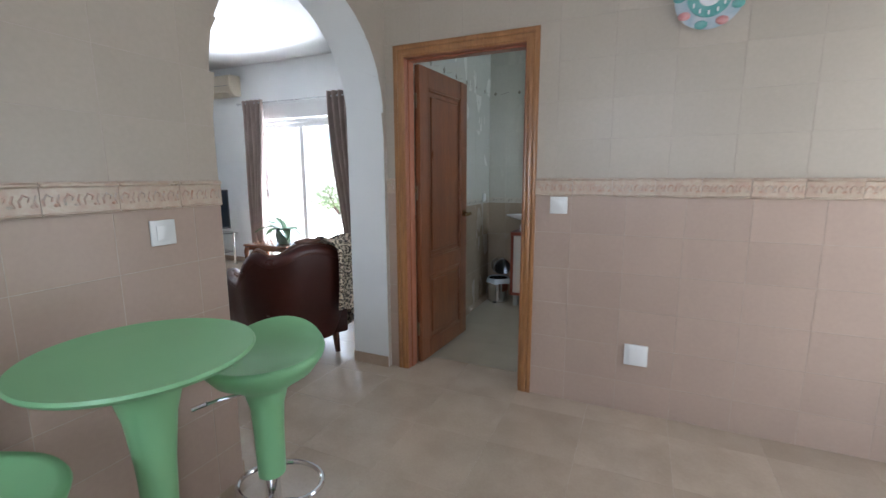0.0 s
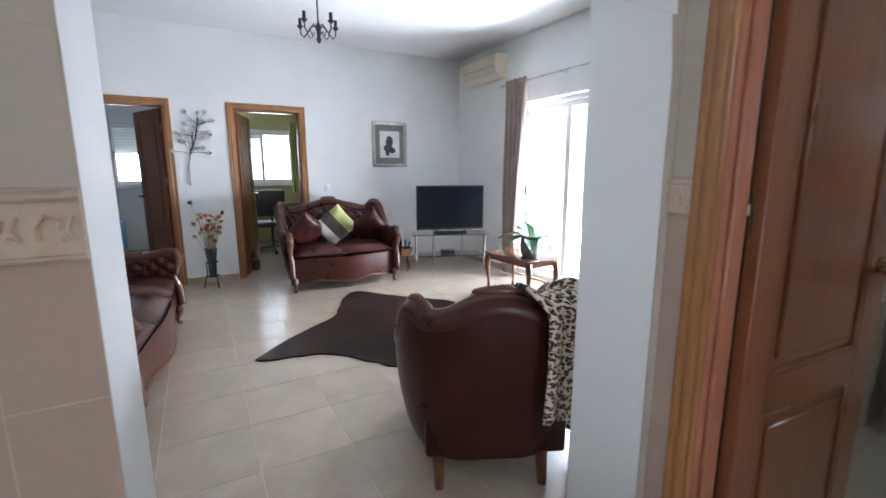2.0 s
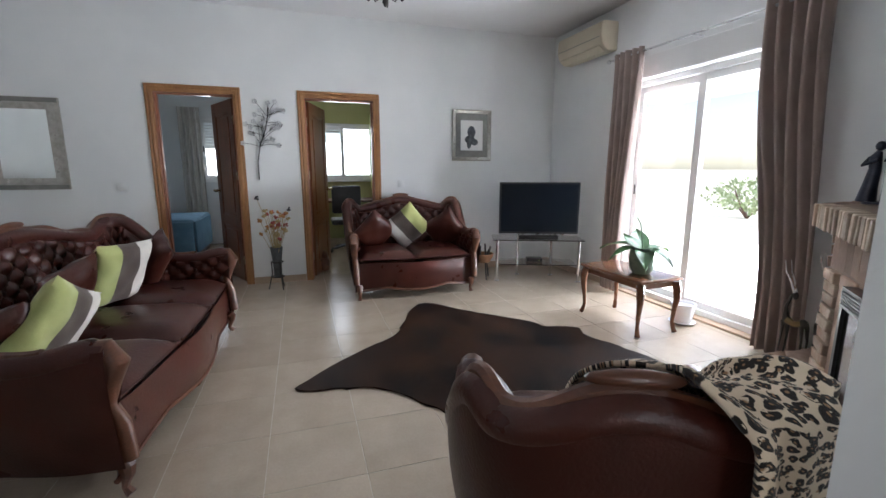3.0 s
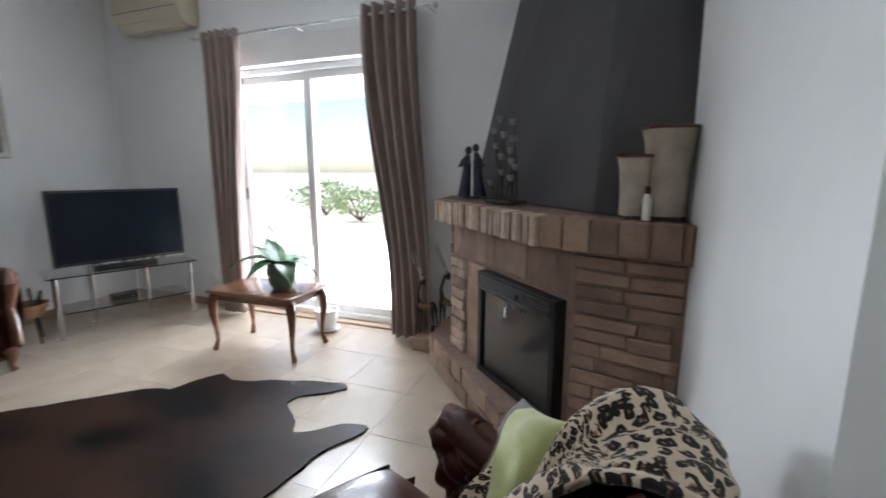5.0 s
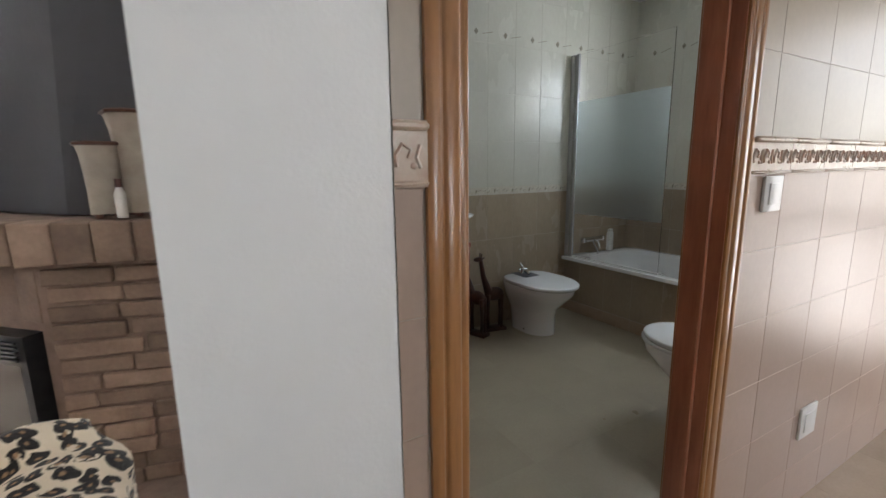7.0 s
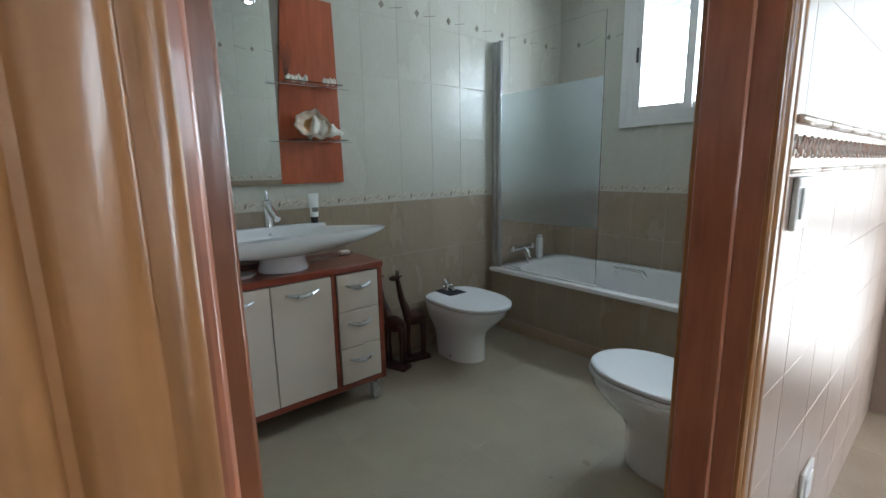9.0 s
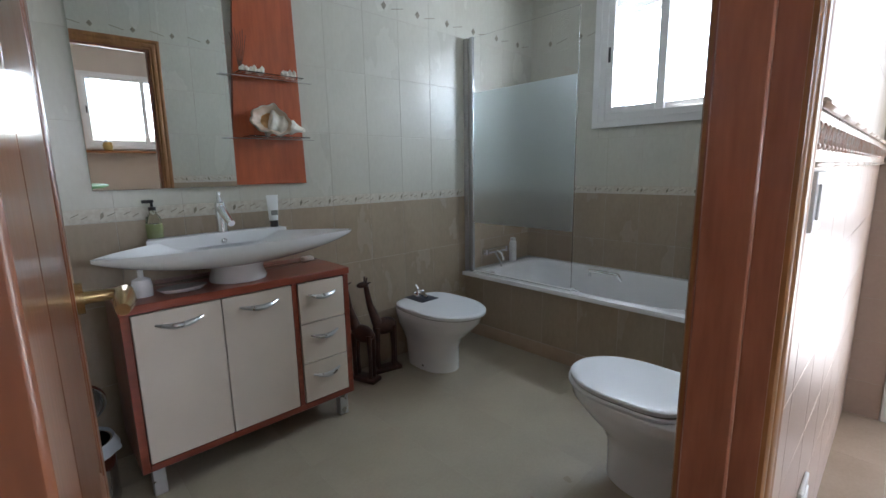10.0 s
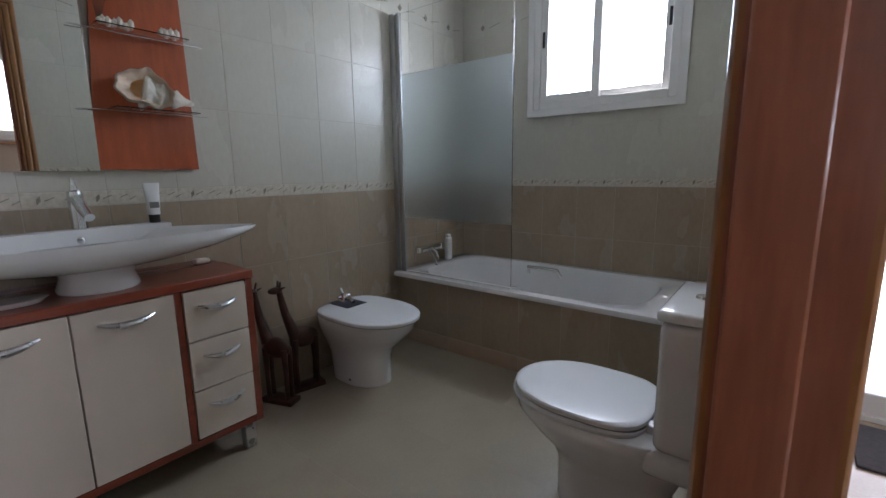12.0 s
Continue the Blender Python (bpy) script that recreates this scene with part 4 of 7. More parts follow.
# leopard throw hung over the armchair's back corner
def throw():
    w, d, rc = CW, CD, 0.30
    n = 60
    path = tub_path(w, d, rc, n)
    bm = bmesh.new()

    def f(u, v):
        k_in = max(0.0, (0.42 - v) / 0.42)
        top_in = 1 - smooth_step(0.45, 0.60, v)
        g = n * (0.13 - 0.08 * k_in) + (0.285 + 0.045 * top_in + 0.28 * k_in ** 0.7) * n * u
        i0 = int(g)
        fr = g - i0
        (xa, ya), (na, ma) = path[i0]
        (xb, yb), (nb, mb) = path[i0 + 1]
        x, y, nx, ny = xa + (xb - xa) * fr, ya + (yb - ya) * fr, na + (nb - na) * fr, ma + (mb - ma) * fr
        h = crest((x, y), w, d, 0.825, 0.585, 0.09) + 0.060 + 0.02 * math.sin(u * 3.14)
        L = 0.52 + 0.05 * math.sin(5 * u)
        fold = 0.012 * math.sin(u * 19 + 2 * v) * (0.3 + v) + 0.006 * math.sin(u * 41)
        if v < 0.42:
            k = (0.42 - v) / 0.42
            o, z = -0.12 - 0.13 * math.sin(k * 1.57) + fold * 0.6, h - 0.42 * k * k - 0.03 * k
        elif v < 0.54:
            k = (v - 0.42) / 0.12
            o, z = -0.12 + 0.18 * k, h + 0.03 * math.sin(k * 3.14) + fold
        else:
            k = (v - 0.54) / 0.46
            o, z = 0.060 + 0.012 * math.sin(k * 3.14) - 0.03 * k + fold, h - L * k
        return Vector((x + nx * o, y + ny * o, z))

    sheet(bm, f, 40, 70, uv=True)
    for fc in bm.faces:
        for lp in fc.loops:
            q = lp[bm.loops.layers.uv.active].uv.copy()
            lp[bm.loops.layers.uv.active].uv = (q.x * 1.7 * (0.30 + 0.34 * max(0.0, (0.42 - q.y) / 0.42) ** 0.7), q.y * 1.2)
    ob = new("throw_blanket", mesh_of("throw_blanket", bm, LEOPARD, 180))
    ob.matrix_world = chair_m
    so = ob.modifiers.new("thickness", "SOLIDIFY")
    so.thickness = 0.012
    return tagged(ob, "leopard print plush throw draped over the armchair", "blanket")


throw()


# ---- cowhide ----
def hide():
    pts = [(-4.05, 2.04), (-4.40, 2.42), (-4.66, 2.76), (-4.90, 2.86), (-5.30, 3.08), (-5.38, 3.24), (-5.14, 3.42), (-4.90, 3.63), (-4.62, 3.92), (-4.50, 3.94), (-4.36, 4.20), (-4.22, 4.17), (-3.90, 4.28), (-3.58, 4.36), (-3.55, 4.30), (-3.74, 4.10), (-3.60, 3.95), (-3.50, 3.86), (-3.30, 4.02), (-3.20, 3.99), (-3.30, 3.78), (-3.30, 3.62), (-3.36, 3.38), (-3.30, 3.10), (-3.42, 2.86), (-3.62, 2.72), (-3.86, 2.50), (-3.94, 2.28), (-3.98, 2.08)]
    m = len(pts)
    fine = []
    for i in range(m):
        p = [Vector((*pts[(i + k) % m], 0)) for k in (-1, 0, 1, 2)]
        for s in range(5):
            t = s / 5
            q = 0.5 * ((2 * p[1]) + (p[2] - p[0]) * t + (2 * p[0] - 5 * p[1] + 4 * p[2] - p[3]) * t * t + (3 * p[1] - p[0] - 3 * p[2] + p[3]) * t ** 3)
            fine.append((q.x + 0.013 * math.sin(2.3 * i + 0.9 * s) + 0.004 * math.sin(17 * i + 5 * s), q.y + 0.013 * math.cos(1.9 * i + 1.1 * s) + 0.004 * math.cos(13 * i + 7 * s)))
    bm = bmesh.new()
    prism(bm, fine, 0.0005, 0.011)
    bmesh.ops.bevel(bm, geom=[e for e in bm.edges if all(v.co.z > 0.01 for v in e.verts)], offset=0.006, segments=2, affect="EDGES")
    ob = new("cowhide_rug", mesh_of("cowhide_rug", bm, HIDE, 60))
    tagged(ob, "dark brown cowhide rug lying on the tiles", "rug")


hide()


# ---- coffee table and plants ----
def coffee_table():
    t = thing("coffee_table", pose(-4.40, 4.69, 0, 0, 0, 2), "small wooden coffee table with bowed legs", "table")
    bm = nbox((-0.36, -0.215, 0.425), (0.36, 0.215, 0.452), 0.012, 3)
    part("tabletop", bm, TABLEWOOD, t, "polished inlaid table top")
    part("apron", nbox((-0.31, -0.17, 0.37), (0.31, 0.17, 0.425), 0.004, 1), TABLEWOOD, t)
    for x in (-0.32, 0.32):
        for y in (-0.175, 0.175):
            part("leg", cabriole(bmesh.new(), x, y, 0.41, x, y, 0.021), TABLEWOOD, t)


coffee_table()


def leaf_blade(bm, base, d, length, width, droop, bend=0.35):
    d = Vector(d).normalized()
    s = d.cross(Vector((0, 0, 1))).normalized()

    def f(u, v):
        w = width * math.sin(min(1, u * 1.02 + 0.06) * math.pi) ** 0.7 * (v - 0.5) * 2
        p = Vector(base) + d * length * u + Vector((0, 0, 1)) * (length * bend * u - droop * length * u * u)
        return p + s * w + Vector((0, 0, abs(v - 0.5) * width * 0.5))

    sheet(bm, f, 8, 4)


def orchid():
    p = thing("potted_orchid", pose(-4.27, 4.70, 0.453) @ Matrix.Scale(1.22, 4), "orchid with broad green leaves in a glazed pot", "plant")
    part("pot", lathe(bmesh.new(), [(0, 0), (0.055, 0), (0.075, 0.03), (0.085, 0.10), (0.075, 0.16), (0.07, 0.16), (0.078, 0.10), (0.068, 0.035), (0, 0.012)], 24), POT_GREEN, p, "round glossy green pot")
    part("moss", blob(bmesh.new(), (0, 0, 0.085), (0.066, 0.066, 0.065), 2), LEAFG, p)
    rng = random.Random(3)
    for a, l, dr in ((205, 0.30, 0.62), (150, 0.25, 0.10), (20, 0.20, 0.9), (325, 0.19, 1.1), (255, 0.22, 0.8), (85, 0.20, 0.6), (185, 0.18, 0.05)):
        bm = bmesh.new()
        leaf_blade(bm, (0, 0, 0.14), (math.cos(radians(a)), math.sin(radians(a)), 0), l, 0.058, dr, 0.55)
        part("leaf", bm, LEAFG, p, smooth=80)
    bm = bmesh.new()
    tube(bm, [(0, 0, 0.14), (-0.03, 0.01, 0.24), (-0.06, 0.02, 0.32), (-0.10, 0.02, 0.36)], 0.004, 6)
    part("flower_stem", bm, LEAFG, p)


orchid()
wp = thing("white_flowerpot", pose(-4.22, 5.12, 0), "white ceramic flowerpot on a saucer", "flowerpot")
part("saucer", lathe(bmesh.new(), [(0, 0.001), (0.075, 0.001), (0.105, 0.02), (0.10, 0.022), (0, 0.012)], 28), CERAMIC, wp)
part("pot", lathe(bmesh.new(), [(0, 0.014), (0.07, 0.014), (0.085, 0.10), (0.09, 0.15), (0.097, 0.152), (0.097, 0.175), (0.085, 0.175), (0.082, 0.15), (0, 0.145)], 28), CERAMIC, wp)


# ---- television ----
tvm = Matrix.Translation((-5.86, 4.67, 0)) @ pose(0, 0, 0, 0, 0, 68.0)  # local x runs along the screen, -y is the front
stand = thing("tv_stand", tvm, "glass shelf television stand on chrome legs", "tv stand")
for z, w, d in ((0.478, 1.02, 0.42), (0.20, 0.86, 0.36)):
    part("glass_shelf", nbox((-w / 2, -0.10, z), (w / 2, -0.10 + d, z + 0.010), 0.003, 1), GLASS, stand)
for x, y in ((-0.46, -0.06), (0.46, -0.06), (-0.20, 0.26), (0.20, 0.26)):
    bm = bmesh.new()
    tube(bm, [(x, y, 0.012), (x, y, 0.478)], 0.018, 14)
    lathe(bm, [(0, 0.0005), (0.028, 0.0005), (0.028, 0.012), (0, 0.012)], 16, (x, y))
    part("leg", bm, CHROME, stand)
tv = thing("television", tvm @ pose(0, 0, 0.489), "black flat television with speaker bar base", "television")
bm = nbox((-0.445, -0.02, 0.055), (0.445, 0.05, 0.64), 0.008, 2)
box(bm, (-0.25, 0.05, 0.12), (0.25, 0.11, 0.5), 0.03, 2)
part("cabinet", bm, BLACK, tv)
part("screen", nbox((-0.425, -0.0225, 0.085), (0.425, -0.0195, 0.622)), SCREEN, tv, "dark glossy screen")
part("silver_strip", nbox((-0.44, -0.026, 0.048), (0.44, 0.02, 0.062), 0.003, 1), SATIN, tv)
part("foot", nbox((-0.22, -0.07, 0.001), (0.22, 0.13, 0.05), 0.012, 2), BLACK, tv)
box1 = thing("set_top_box", tvm @ pose(-0.02, 0.1, 0.212), "small black set-top box on the lower glass shelf", "box")
part("case", nbox((-0.09, -0.06, 0), (0.09, 0.06, 0.04), 0.004, 1), BLACK, box1)
part("front_light", nbox((0.04, -0.062, 0.015), (0.06, -0.0605, 0.022)), LIME, box1)
basket = thing("basket", pose(-6.15, 4.12, 0), "small wicker basket of odds and ends", "basket")
part("bowl", lathe(bmesh.new(), [(0, 0.20), (0.08, 0.20), (0.12, 0.27), (0.125, 0.30), (0.11, 0.30), (0.1, 0.26), (0, 0.22)], 20), material("wicker", (0.20, 0.09, 0.04), (0.30, 0.15, 0.07), 40, 0.7, 0.1, 0.6, 60), basket)
bm = bmesh.new()
for a in (0, 120, 240):
    tube(bm, [(0.07 * math.cos(radians(a)), 0.07 * math.sin(radians(a)), 0.21), (0.11 * math.cos(radians(a)), 0.11 * math.sin(radians(a)), 0.002)], 0.008, 6)
part("stand_legs", bm, IRON, basket)
bm = bmesh.new()
for k in range(6):
    tube(bm, [(0.05 * math.cos(k), 0.05 * math.sin(k), 0.23), (0.09 * math.cos(k + 0.5), 0.09 * math.sin(k + 0.5), 0.36 + 0.02 * (k % 3))], 0.012, 6)
part("contents", bm, BLACK, basket)

# ---- air conditioner ----
ac = thing("air_conditioner", Matrix.Identity(4), "cream wall-mounted air conditioner above the television", "air conditioner")
CREAM = material("cream_plastic", (0.62, 0.55, 0.42), (0.58, 0.51, 0.39), 6, 0.4)
prof = [(YW - 0.001, 2.475), (YW - 0.12, 2.475), (YW - 0.19, 2.53), (YW - 0.21, 2.62), (YW - 0.20, 2.74), (YW - 0.17, 2.755), (YW - 0.001, 2.755)]
bm = bmesh.new()
a = [bm.verts.new((-6.30, y, z)) for y, z in prof]
b = [bm.verts.new((-5.50, y, z)) for y, z in prof]
bm.faces.new(a), bm.faces.new(b[::-1])
for i in range(len(prof)):
    j = (i + 1) % len(prof)
    bm.faces.new((a[i], a[j], b[j], b[i]))
bmesh.ops.bevel(bm, geom=list(bm.edges), offset=0.008, segments=2, affect="EDGES")
part("body", bm, CREAM, ac)
bm = bmesh.new()
v = [bm.verts.new(p) for p in ((-6.26, YW - 0.125, 2.472), (-5.54, YW - 0.125, 2.472), (-5.54, YW - 0.188, 2.522), (-6.26, YW - 0.188, 2.522))]
w = [bm.verts.new((p.co.x, p.co.y - 0.005, p.co.z - 0.006)) for p in v]
bm.faces.new(v), bm.faces.new(w[::-1])
for i in range(4):
    j = (i + 1) % 4
    bm.faces.new((v[i], v[j], w[j], w[i]))
part("louvre", bm, CREAM, ac)
part("panel_seam", nbox((-6.27, YW - 0.2135, 2.60), (-5.53, YW - 0.2085, 2.604)), GREYMOUNT, ac)


# ---- curtains ----
def curtain(x0, x1, b0, b1, z0, z1, label, seed):
    bm = bmesh.new()
    folds = 5

    def f(u, v):
        k = 1 - v
        p = 0.5 - 0.5 * math.cos(min(1, k * 1.15) * math.pi)
        a, b = x0 + (b0 - x0) * p, x1 + (b1 - x1) * p
        x = a + (b - a) * u + 0.01 * math.sin(5 * k + seed)
        amp = 0.045 * (1 - 0.25 * p)
        y = YW - 0.13 + amp * math.sin(u * folds * 2 * math.pi + 0.6 * math.sin(3 * k + seed)) + 0.01 * math.sin(7 * k + 9 * u + seed)
        return Vector((x, y, z0 + (z1 - z0) * v))

    sheet(bm, f, 60, 30)
    c = thing("curtain", Matrix.Identity(4), label, "curtain", "terrace curtains")
    cl = part("cloth", bm, CURTAIN, c, smooth=180)
    so = cl.modifiers.new("thickness", "SOLIDIFY")
    so.thickness = 0.004
    for k in range(folds):
        bm = bmesh.new()
        x = x0 + (x1 - x0) * (k + 0.5) / folds
        tube(bm, arc((x, YW - 0.13, z1 - 0.05), 0.022, 0, 360, 12, "yz"), 0.005, 5)
        part("eyelet", bm, SATIN, c)
    return c


curtain(-5.37, -4.97, -5.36, -5.10, 0.03, 2.38, "taupe eyelet curtain drawn aside", 0.0)
curtain(-3.88, -3.44, -3.66, -3.32, 0.02, 2.40, "taupe eyelet curtain drawn aside", 2.0)
rod = thing("curtain_rod", Matrix.Identity(4), "thin metal curtain rod above the terrace door", "curtain rod")
bm = bmesh.new()
tube(bm, [(-5.44, YW - 0.13, 2.34), (-3.30, YW - 0.13, 2.34)], 0.010, 10)
part("bar", bm, SATIN, rod)
for x in (-5.45, -3.29):
    part("finial", blob(bmesh.new(), (x, YW - 0.13, 2.34), (0.022, 0.022, 0.022), 2), SATIN, rod)
for x in (-5.40, -4.45, -3.34):
    bm = bmesh.new()
    tube(bm, [(x, YW - 0.001, 2.34), (x, YW - 0.13, 2.34)], 0.006, 6)
    part("bracket", bm, SATIN, rod)


# ---- fireplace ----
def offset_line(p, q, t):
    return Vector(p).lerp(Vector(q), t)


fire = thing("fireplace", Matrix.Identity(4), "corner brick fireplace with charcoal plaster hood", "fireplace")
B0, B1, B2, B3 = (-3.06, YW), (-3.01, 4.77), (-2.25, 4.02), (XA2, 3.92)       # brick body
M0, M1, M2, M3 = (-3.20, YW), (-3.14, 4.82), (-2.40, 4.03), (XA2, 3.85)       # mantel
CORNER = (XA2 - 0.0, YW)
bm = bmesh.new()
prism(bm, [B0, B1, B2, B3, CORNER], 0.0, 0.96)
part("core", bm, MORTAR, fire)
bm = bmesh.new()
prism(bm, [(M0[0] + 0.012, M0[1]), (M1[0] + 0.012, M1[1] + 0.008), (M2[0] + 0.004, M2[1] + 0.015), (M3[0], M3[1] + 0.012), CORNER], 0.961, 1.09)
part("mantel_core", bm, MORTAR, fire)
bm = bmesh.new()
prism(bm, [(-3.20, YW), (-3.20, 4.86), (-2.42, 3.94), (XA2, 3.78), CORNER], 0.0005, 0.20)
part("hearth_core", bm, MORTAR, fire)


def brick_mesh(lx, ly, lz, seed, mat):
    rng = random.Random(seed)
    bm = nbox((-lx / 2, -ly / 2, -lz / 2), (lx / 2, ly / 2, lz / 2))
    for v in bm.verts:
        v.co += Vector((rng.uniform(-1, 1) * 0.004, rng.uniform(-1, 1) * 0.004, rng.uniform(-1, 1) * 0.003))
    bmesh.ops.bevel(bm, geom=list(bm.edges), offset=0.004, segments=1, affect="EDGES")
    return mesh_of("brick", bm, mat, 30)


_bricks = {}


def brick(lx, ly, lz, centre, ang, rng, mat=BRICK):
    key = (round(lx, 2), round(ly, 3), round(lz, 3), rng.randint(0, 2), mat.name)
    if key not in _bricks:
        _bricks[key] = brick_mesh(lx, ly, lz, hash(key[:3]) % 97 + key[3], mat)
    ob = new("brick", _bricks[key])
    ob.parent = fire
    ob.matrix_local = Matrix.Translation(centre) @ pose(0, 0, 0, 0, 0, ang)
    return ob


def brick_face(p, q, z0, z1, lx, lz, depth, rng, stagger=True, jut=0.0, skip=None, mat=BRICK, uneven=0.0):
    """Courses of bricks on a vertical face from p to q, sunk for most of their depth."""
    p, q = Vector((*p, 0)), Vector((*q, 0))
    d = (q - p)
    L = d.length
    d.normalize()
    nrm = Vector((d.y, -d.x, 0))
    ang = math.degrees(math.atan2(d.y, d.x))
    rows = max(1, round((z1 - z0) / lz))
    rh = (z1 - z0) / rows
    for r in range(rows):
        x = -(lx / 2 if (stagger and r % 2) else 0)
        while x < L - 0.01:
            step = lx * (1 + uneven * rng.choice((-0.4, -0.2, 0.0, 0.3, 0.6)))
            a, b = max(x, 0), min(x + step, L)
            x += step
            if b - a < 0.03:
                continue
            c = (a + b) / 2
            z = z0 + (r + 0.5) * rh
            if skip and skip(c, z):
                continue
            o = jut + rng.uniform(-0.007, 0.006)
            brick(b - a - 0.008, depth, rh - 0.009, p + d * c + nrm * (o - depth / 2 + 0.012) + Vector((0, 0, z)), ang, rng, mat)


rng = random.Random(11)
F0, F1, FZ0, FZ1 = 0.30, 0.965, 0.20, 0.765
brick_face(B1, B2, 0.20, 0.77, 0.17, 0.062, 0.05, rng, False, 0.012, lambda c, z: c > 0.17, BRICK_LIT)
brick_face(B1, B2, 0.775, 0.955, 0.095, 0.18, 0.05, rng, False, -0.006)
brick_face(B2, B3, 0.20, 0.955, 0.19, 0.058, 0.05, rng, True, 0.0, uneven=1.0)
brick_face(B0, B1, 0.20, 0.955, 0.15, 0.063, 0.05, rng, True, 0.004)
brick_face(M1, M2, 0.965, 1.098, 0.043, 0.14, 0.09, rng, False, 0.004, None, BRICK_LIT)
brick_face(M2, M3, 0.965, 1.098, 0.105, 0.14, 0.09, rng, False, -0.004)
brick_face(M0, M1, 0.965, 1.098, 0.12, 0.14, 0.06, rng, False, 0.004)
brick_face((-3.20, 4.86), (-2.42, 3.94), 0.004, 0.202, 0.16, 0.10, 0.06, rng, True, 0.004)
brick_face((-2.42, 3.94), (XA2, 3.78), 0.004, 0.202, 0.16, 0.10, 0.06, rng, True, 0.004)
brick_face((-3.20, YW), (-3.20, 4.86), 0.004, 0.202, 0.16, 0.10, 0.06, rng, True, 0.004)
# fire door on the oblique face
_d = Vector((B2[0] - B1[0], B2[1] - B1[1], 0)).normalized()
FM = Matrix.Translation((B1[0], B1[1], 0)) @ pose(0, 0, 0, 0, 0, math.degrees(math.atan2(_d.y, _d.x)))
door = part("fire_door", slab_wall("y", -0.055, 0.01, 0.40, 1.03, 0.205, 0.755, [(0.43, 1.0, 0.235, 0.66)]), STEEL_DARK, fire, "black steel fire door")
door.matrix_local = FM
part("fire_glass", nbox((0.425, -0.040, 0.230), (1.005, -0.033, 0.665)), FIREGLASS, door, "sooty glass pane")
bm = bmesh.new()
for k in range(5):
    box(bm, (0.425, -0.066, 0.675 + 0.014 * k), (1.005, -0.055, 0.683 + 0.014 * k), 0.002, 1)
part("vent_slats", bm, BLACK, door)
bm = bmesh.new()
tube(bm, [(0.72, -0.055, 0.645), (0.72, -0.085, 0.64), (0.72, -0.088, 0.60)], 0.007, 8)
part("handle", bm, SATIN, door)
bm = nbox((0.20, -0.012, 0.20), (0.40, 0.01, 0.77), 0.006, 1)
p_ = part("brick_reveal", bm, BRICK, fire)
p_.matrix_local = FM
# hood
H = [[(-3.05, YW), (-2.20, 4.20), (XA2, 4.06)], [(-2.62, YW), (-2.12, 4.36), (XA2, 4.22)]]
bm = bmesh.new()
ring = []
for (pts, z) in ((H[0], 1.096), (H[1], HL - 0.001)):
    ring.append([bm.verts.new((x, y, z)) for x, y in pts] + [bm.verts.new((XA2 - 0.001, YW - 0.001, z))])
for i in range(4):
    j = (i + 1) % 4
    bm.faces.new((ring[0][i], ring[0][j], ring[1][j], ring[1][i]))
bm.faces.new(ring[0][::-1]), bm.faces.new(ring[1])
part("hood", bm, HOOD, fire, "charcoal painted plaster chimney hood", smooth=None)


def square_vase(x, y, h, r, ang, label):
    """A square flared stone vase on small feet with a dark rim."""
    v = thing("vase", pose(x, y, 1.1, 0, 0, ang), label, "vase", "mantel vases")
    bm = bmesh.new()
    prof = [(0.78, 0.0), (0.76, 0.06), (0.76, 0.30), (0.81, 0.58), (0.90, 0.84), (1.0, 0.96), (1.06, 1.0)]
    rows = []
    for k, f in prof:
        s = r * k
        c = s * 0.55
        rows.append([bm.verts.new((px, py, 0.012 + h * f)) for px, py in ((s, -c), (s, c), (c, s), (-c, s), (-s, c), (-s, -c), (-c, -s), (c, -s))])
    for a, b in zip(rows, rows[1:]):
        for i in range(8):
            bm.faces.new((a[i], a[(i + 1) % 8], b[(i + 1) % 8], b[i]))
    bm.faces.new(rows[0][::-1])
    s2 = [bm.verts.new((vv.co.x * 0.84, vv.co.y * 0.84, vv.co.z)) for vv in rows[-1]]
    s3 = [bm.verts.new((vv.co.x * 0.7, vv.co.y * 0.7, vv.co.z - h * 0.3)) for vv in rows[-1]]
    for i in range(8):
        j = (i + 1) % 8
        bm.faces.new((rows[-1][i], rows[-1][j], s2[j], s2[i]))
        bm.faces.new((s2[i], s2[j], s3[j], s3[i]))
    bm.faces.new(s3)
    part("body", bm, STONEWARE, v, smooth=50)
    bm = bmesh.new()
    pts = [(vv[0] * r * 1.06, vv[1] * r * 1.06, 0.012 + h) for vv in ((1, -0.55), (1, 0.55), (0.55, 1), (-0.55, 1), (-1, 0.55), (-1, -0.55), (-0.55, -1), (0.55, -1), (1, -0.55))]
    tube(bm, pts, 0.006, 6)
    part("rim", bm, WALNUT, v, "dark rim")
    for a in range(4):
        part("foot", lathe(bmesh.new(), [(0, 0), (0.012, 0), (0.012, 0.014), (0, 0.014)], 8, (r * 0.6 * math.cos(radians(45 + 90 * a)), r * 0.6 * math.sin(radians(45 + 90 * a)))), WALNUT, v)


square_vase(-2.062, 3.985, 0.205, 0.054, 12, "small flared stone vase on the mantel")
square_vase(-1.958, 4.0, 0.298, 0.078, 15, "large flared stone vase on the mantel")
bt = thing("small_bottle", pose(-2.02, 3.93, 1.1), "small pale bottle with dark cap", "bottle")
part("body", lathe(bmesh.new(), [(0, 0), (0.014, 0), (0.015, 0.07), (0.008, 0.09), (0, 0.09)], 12), CORAL, bt)
part("cap", lathe(bmesh.new(), [(0, 0.09), (0.009, 0.09), (0.009, 0.115), (0, 0.115)], 12), WALNUT, bt)


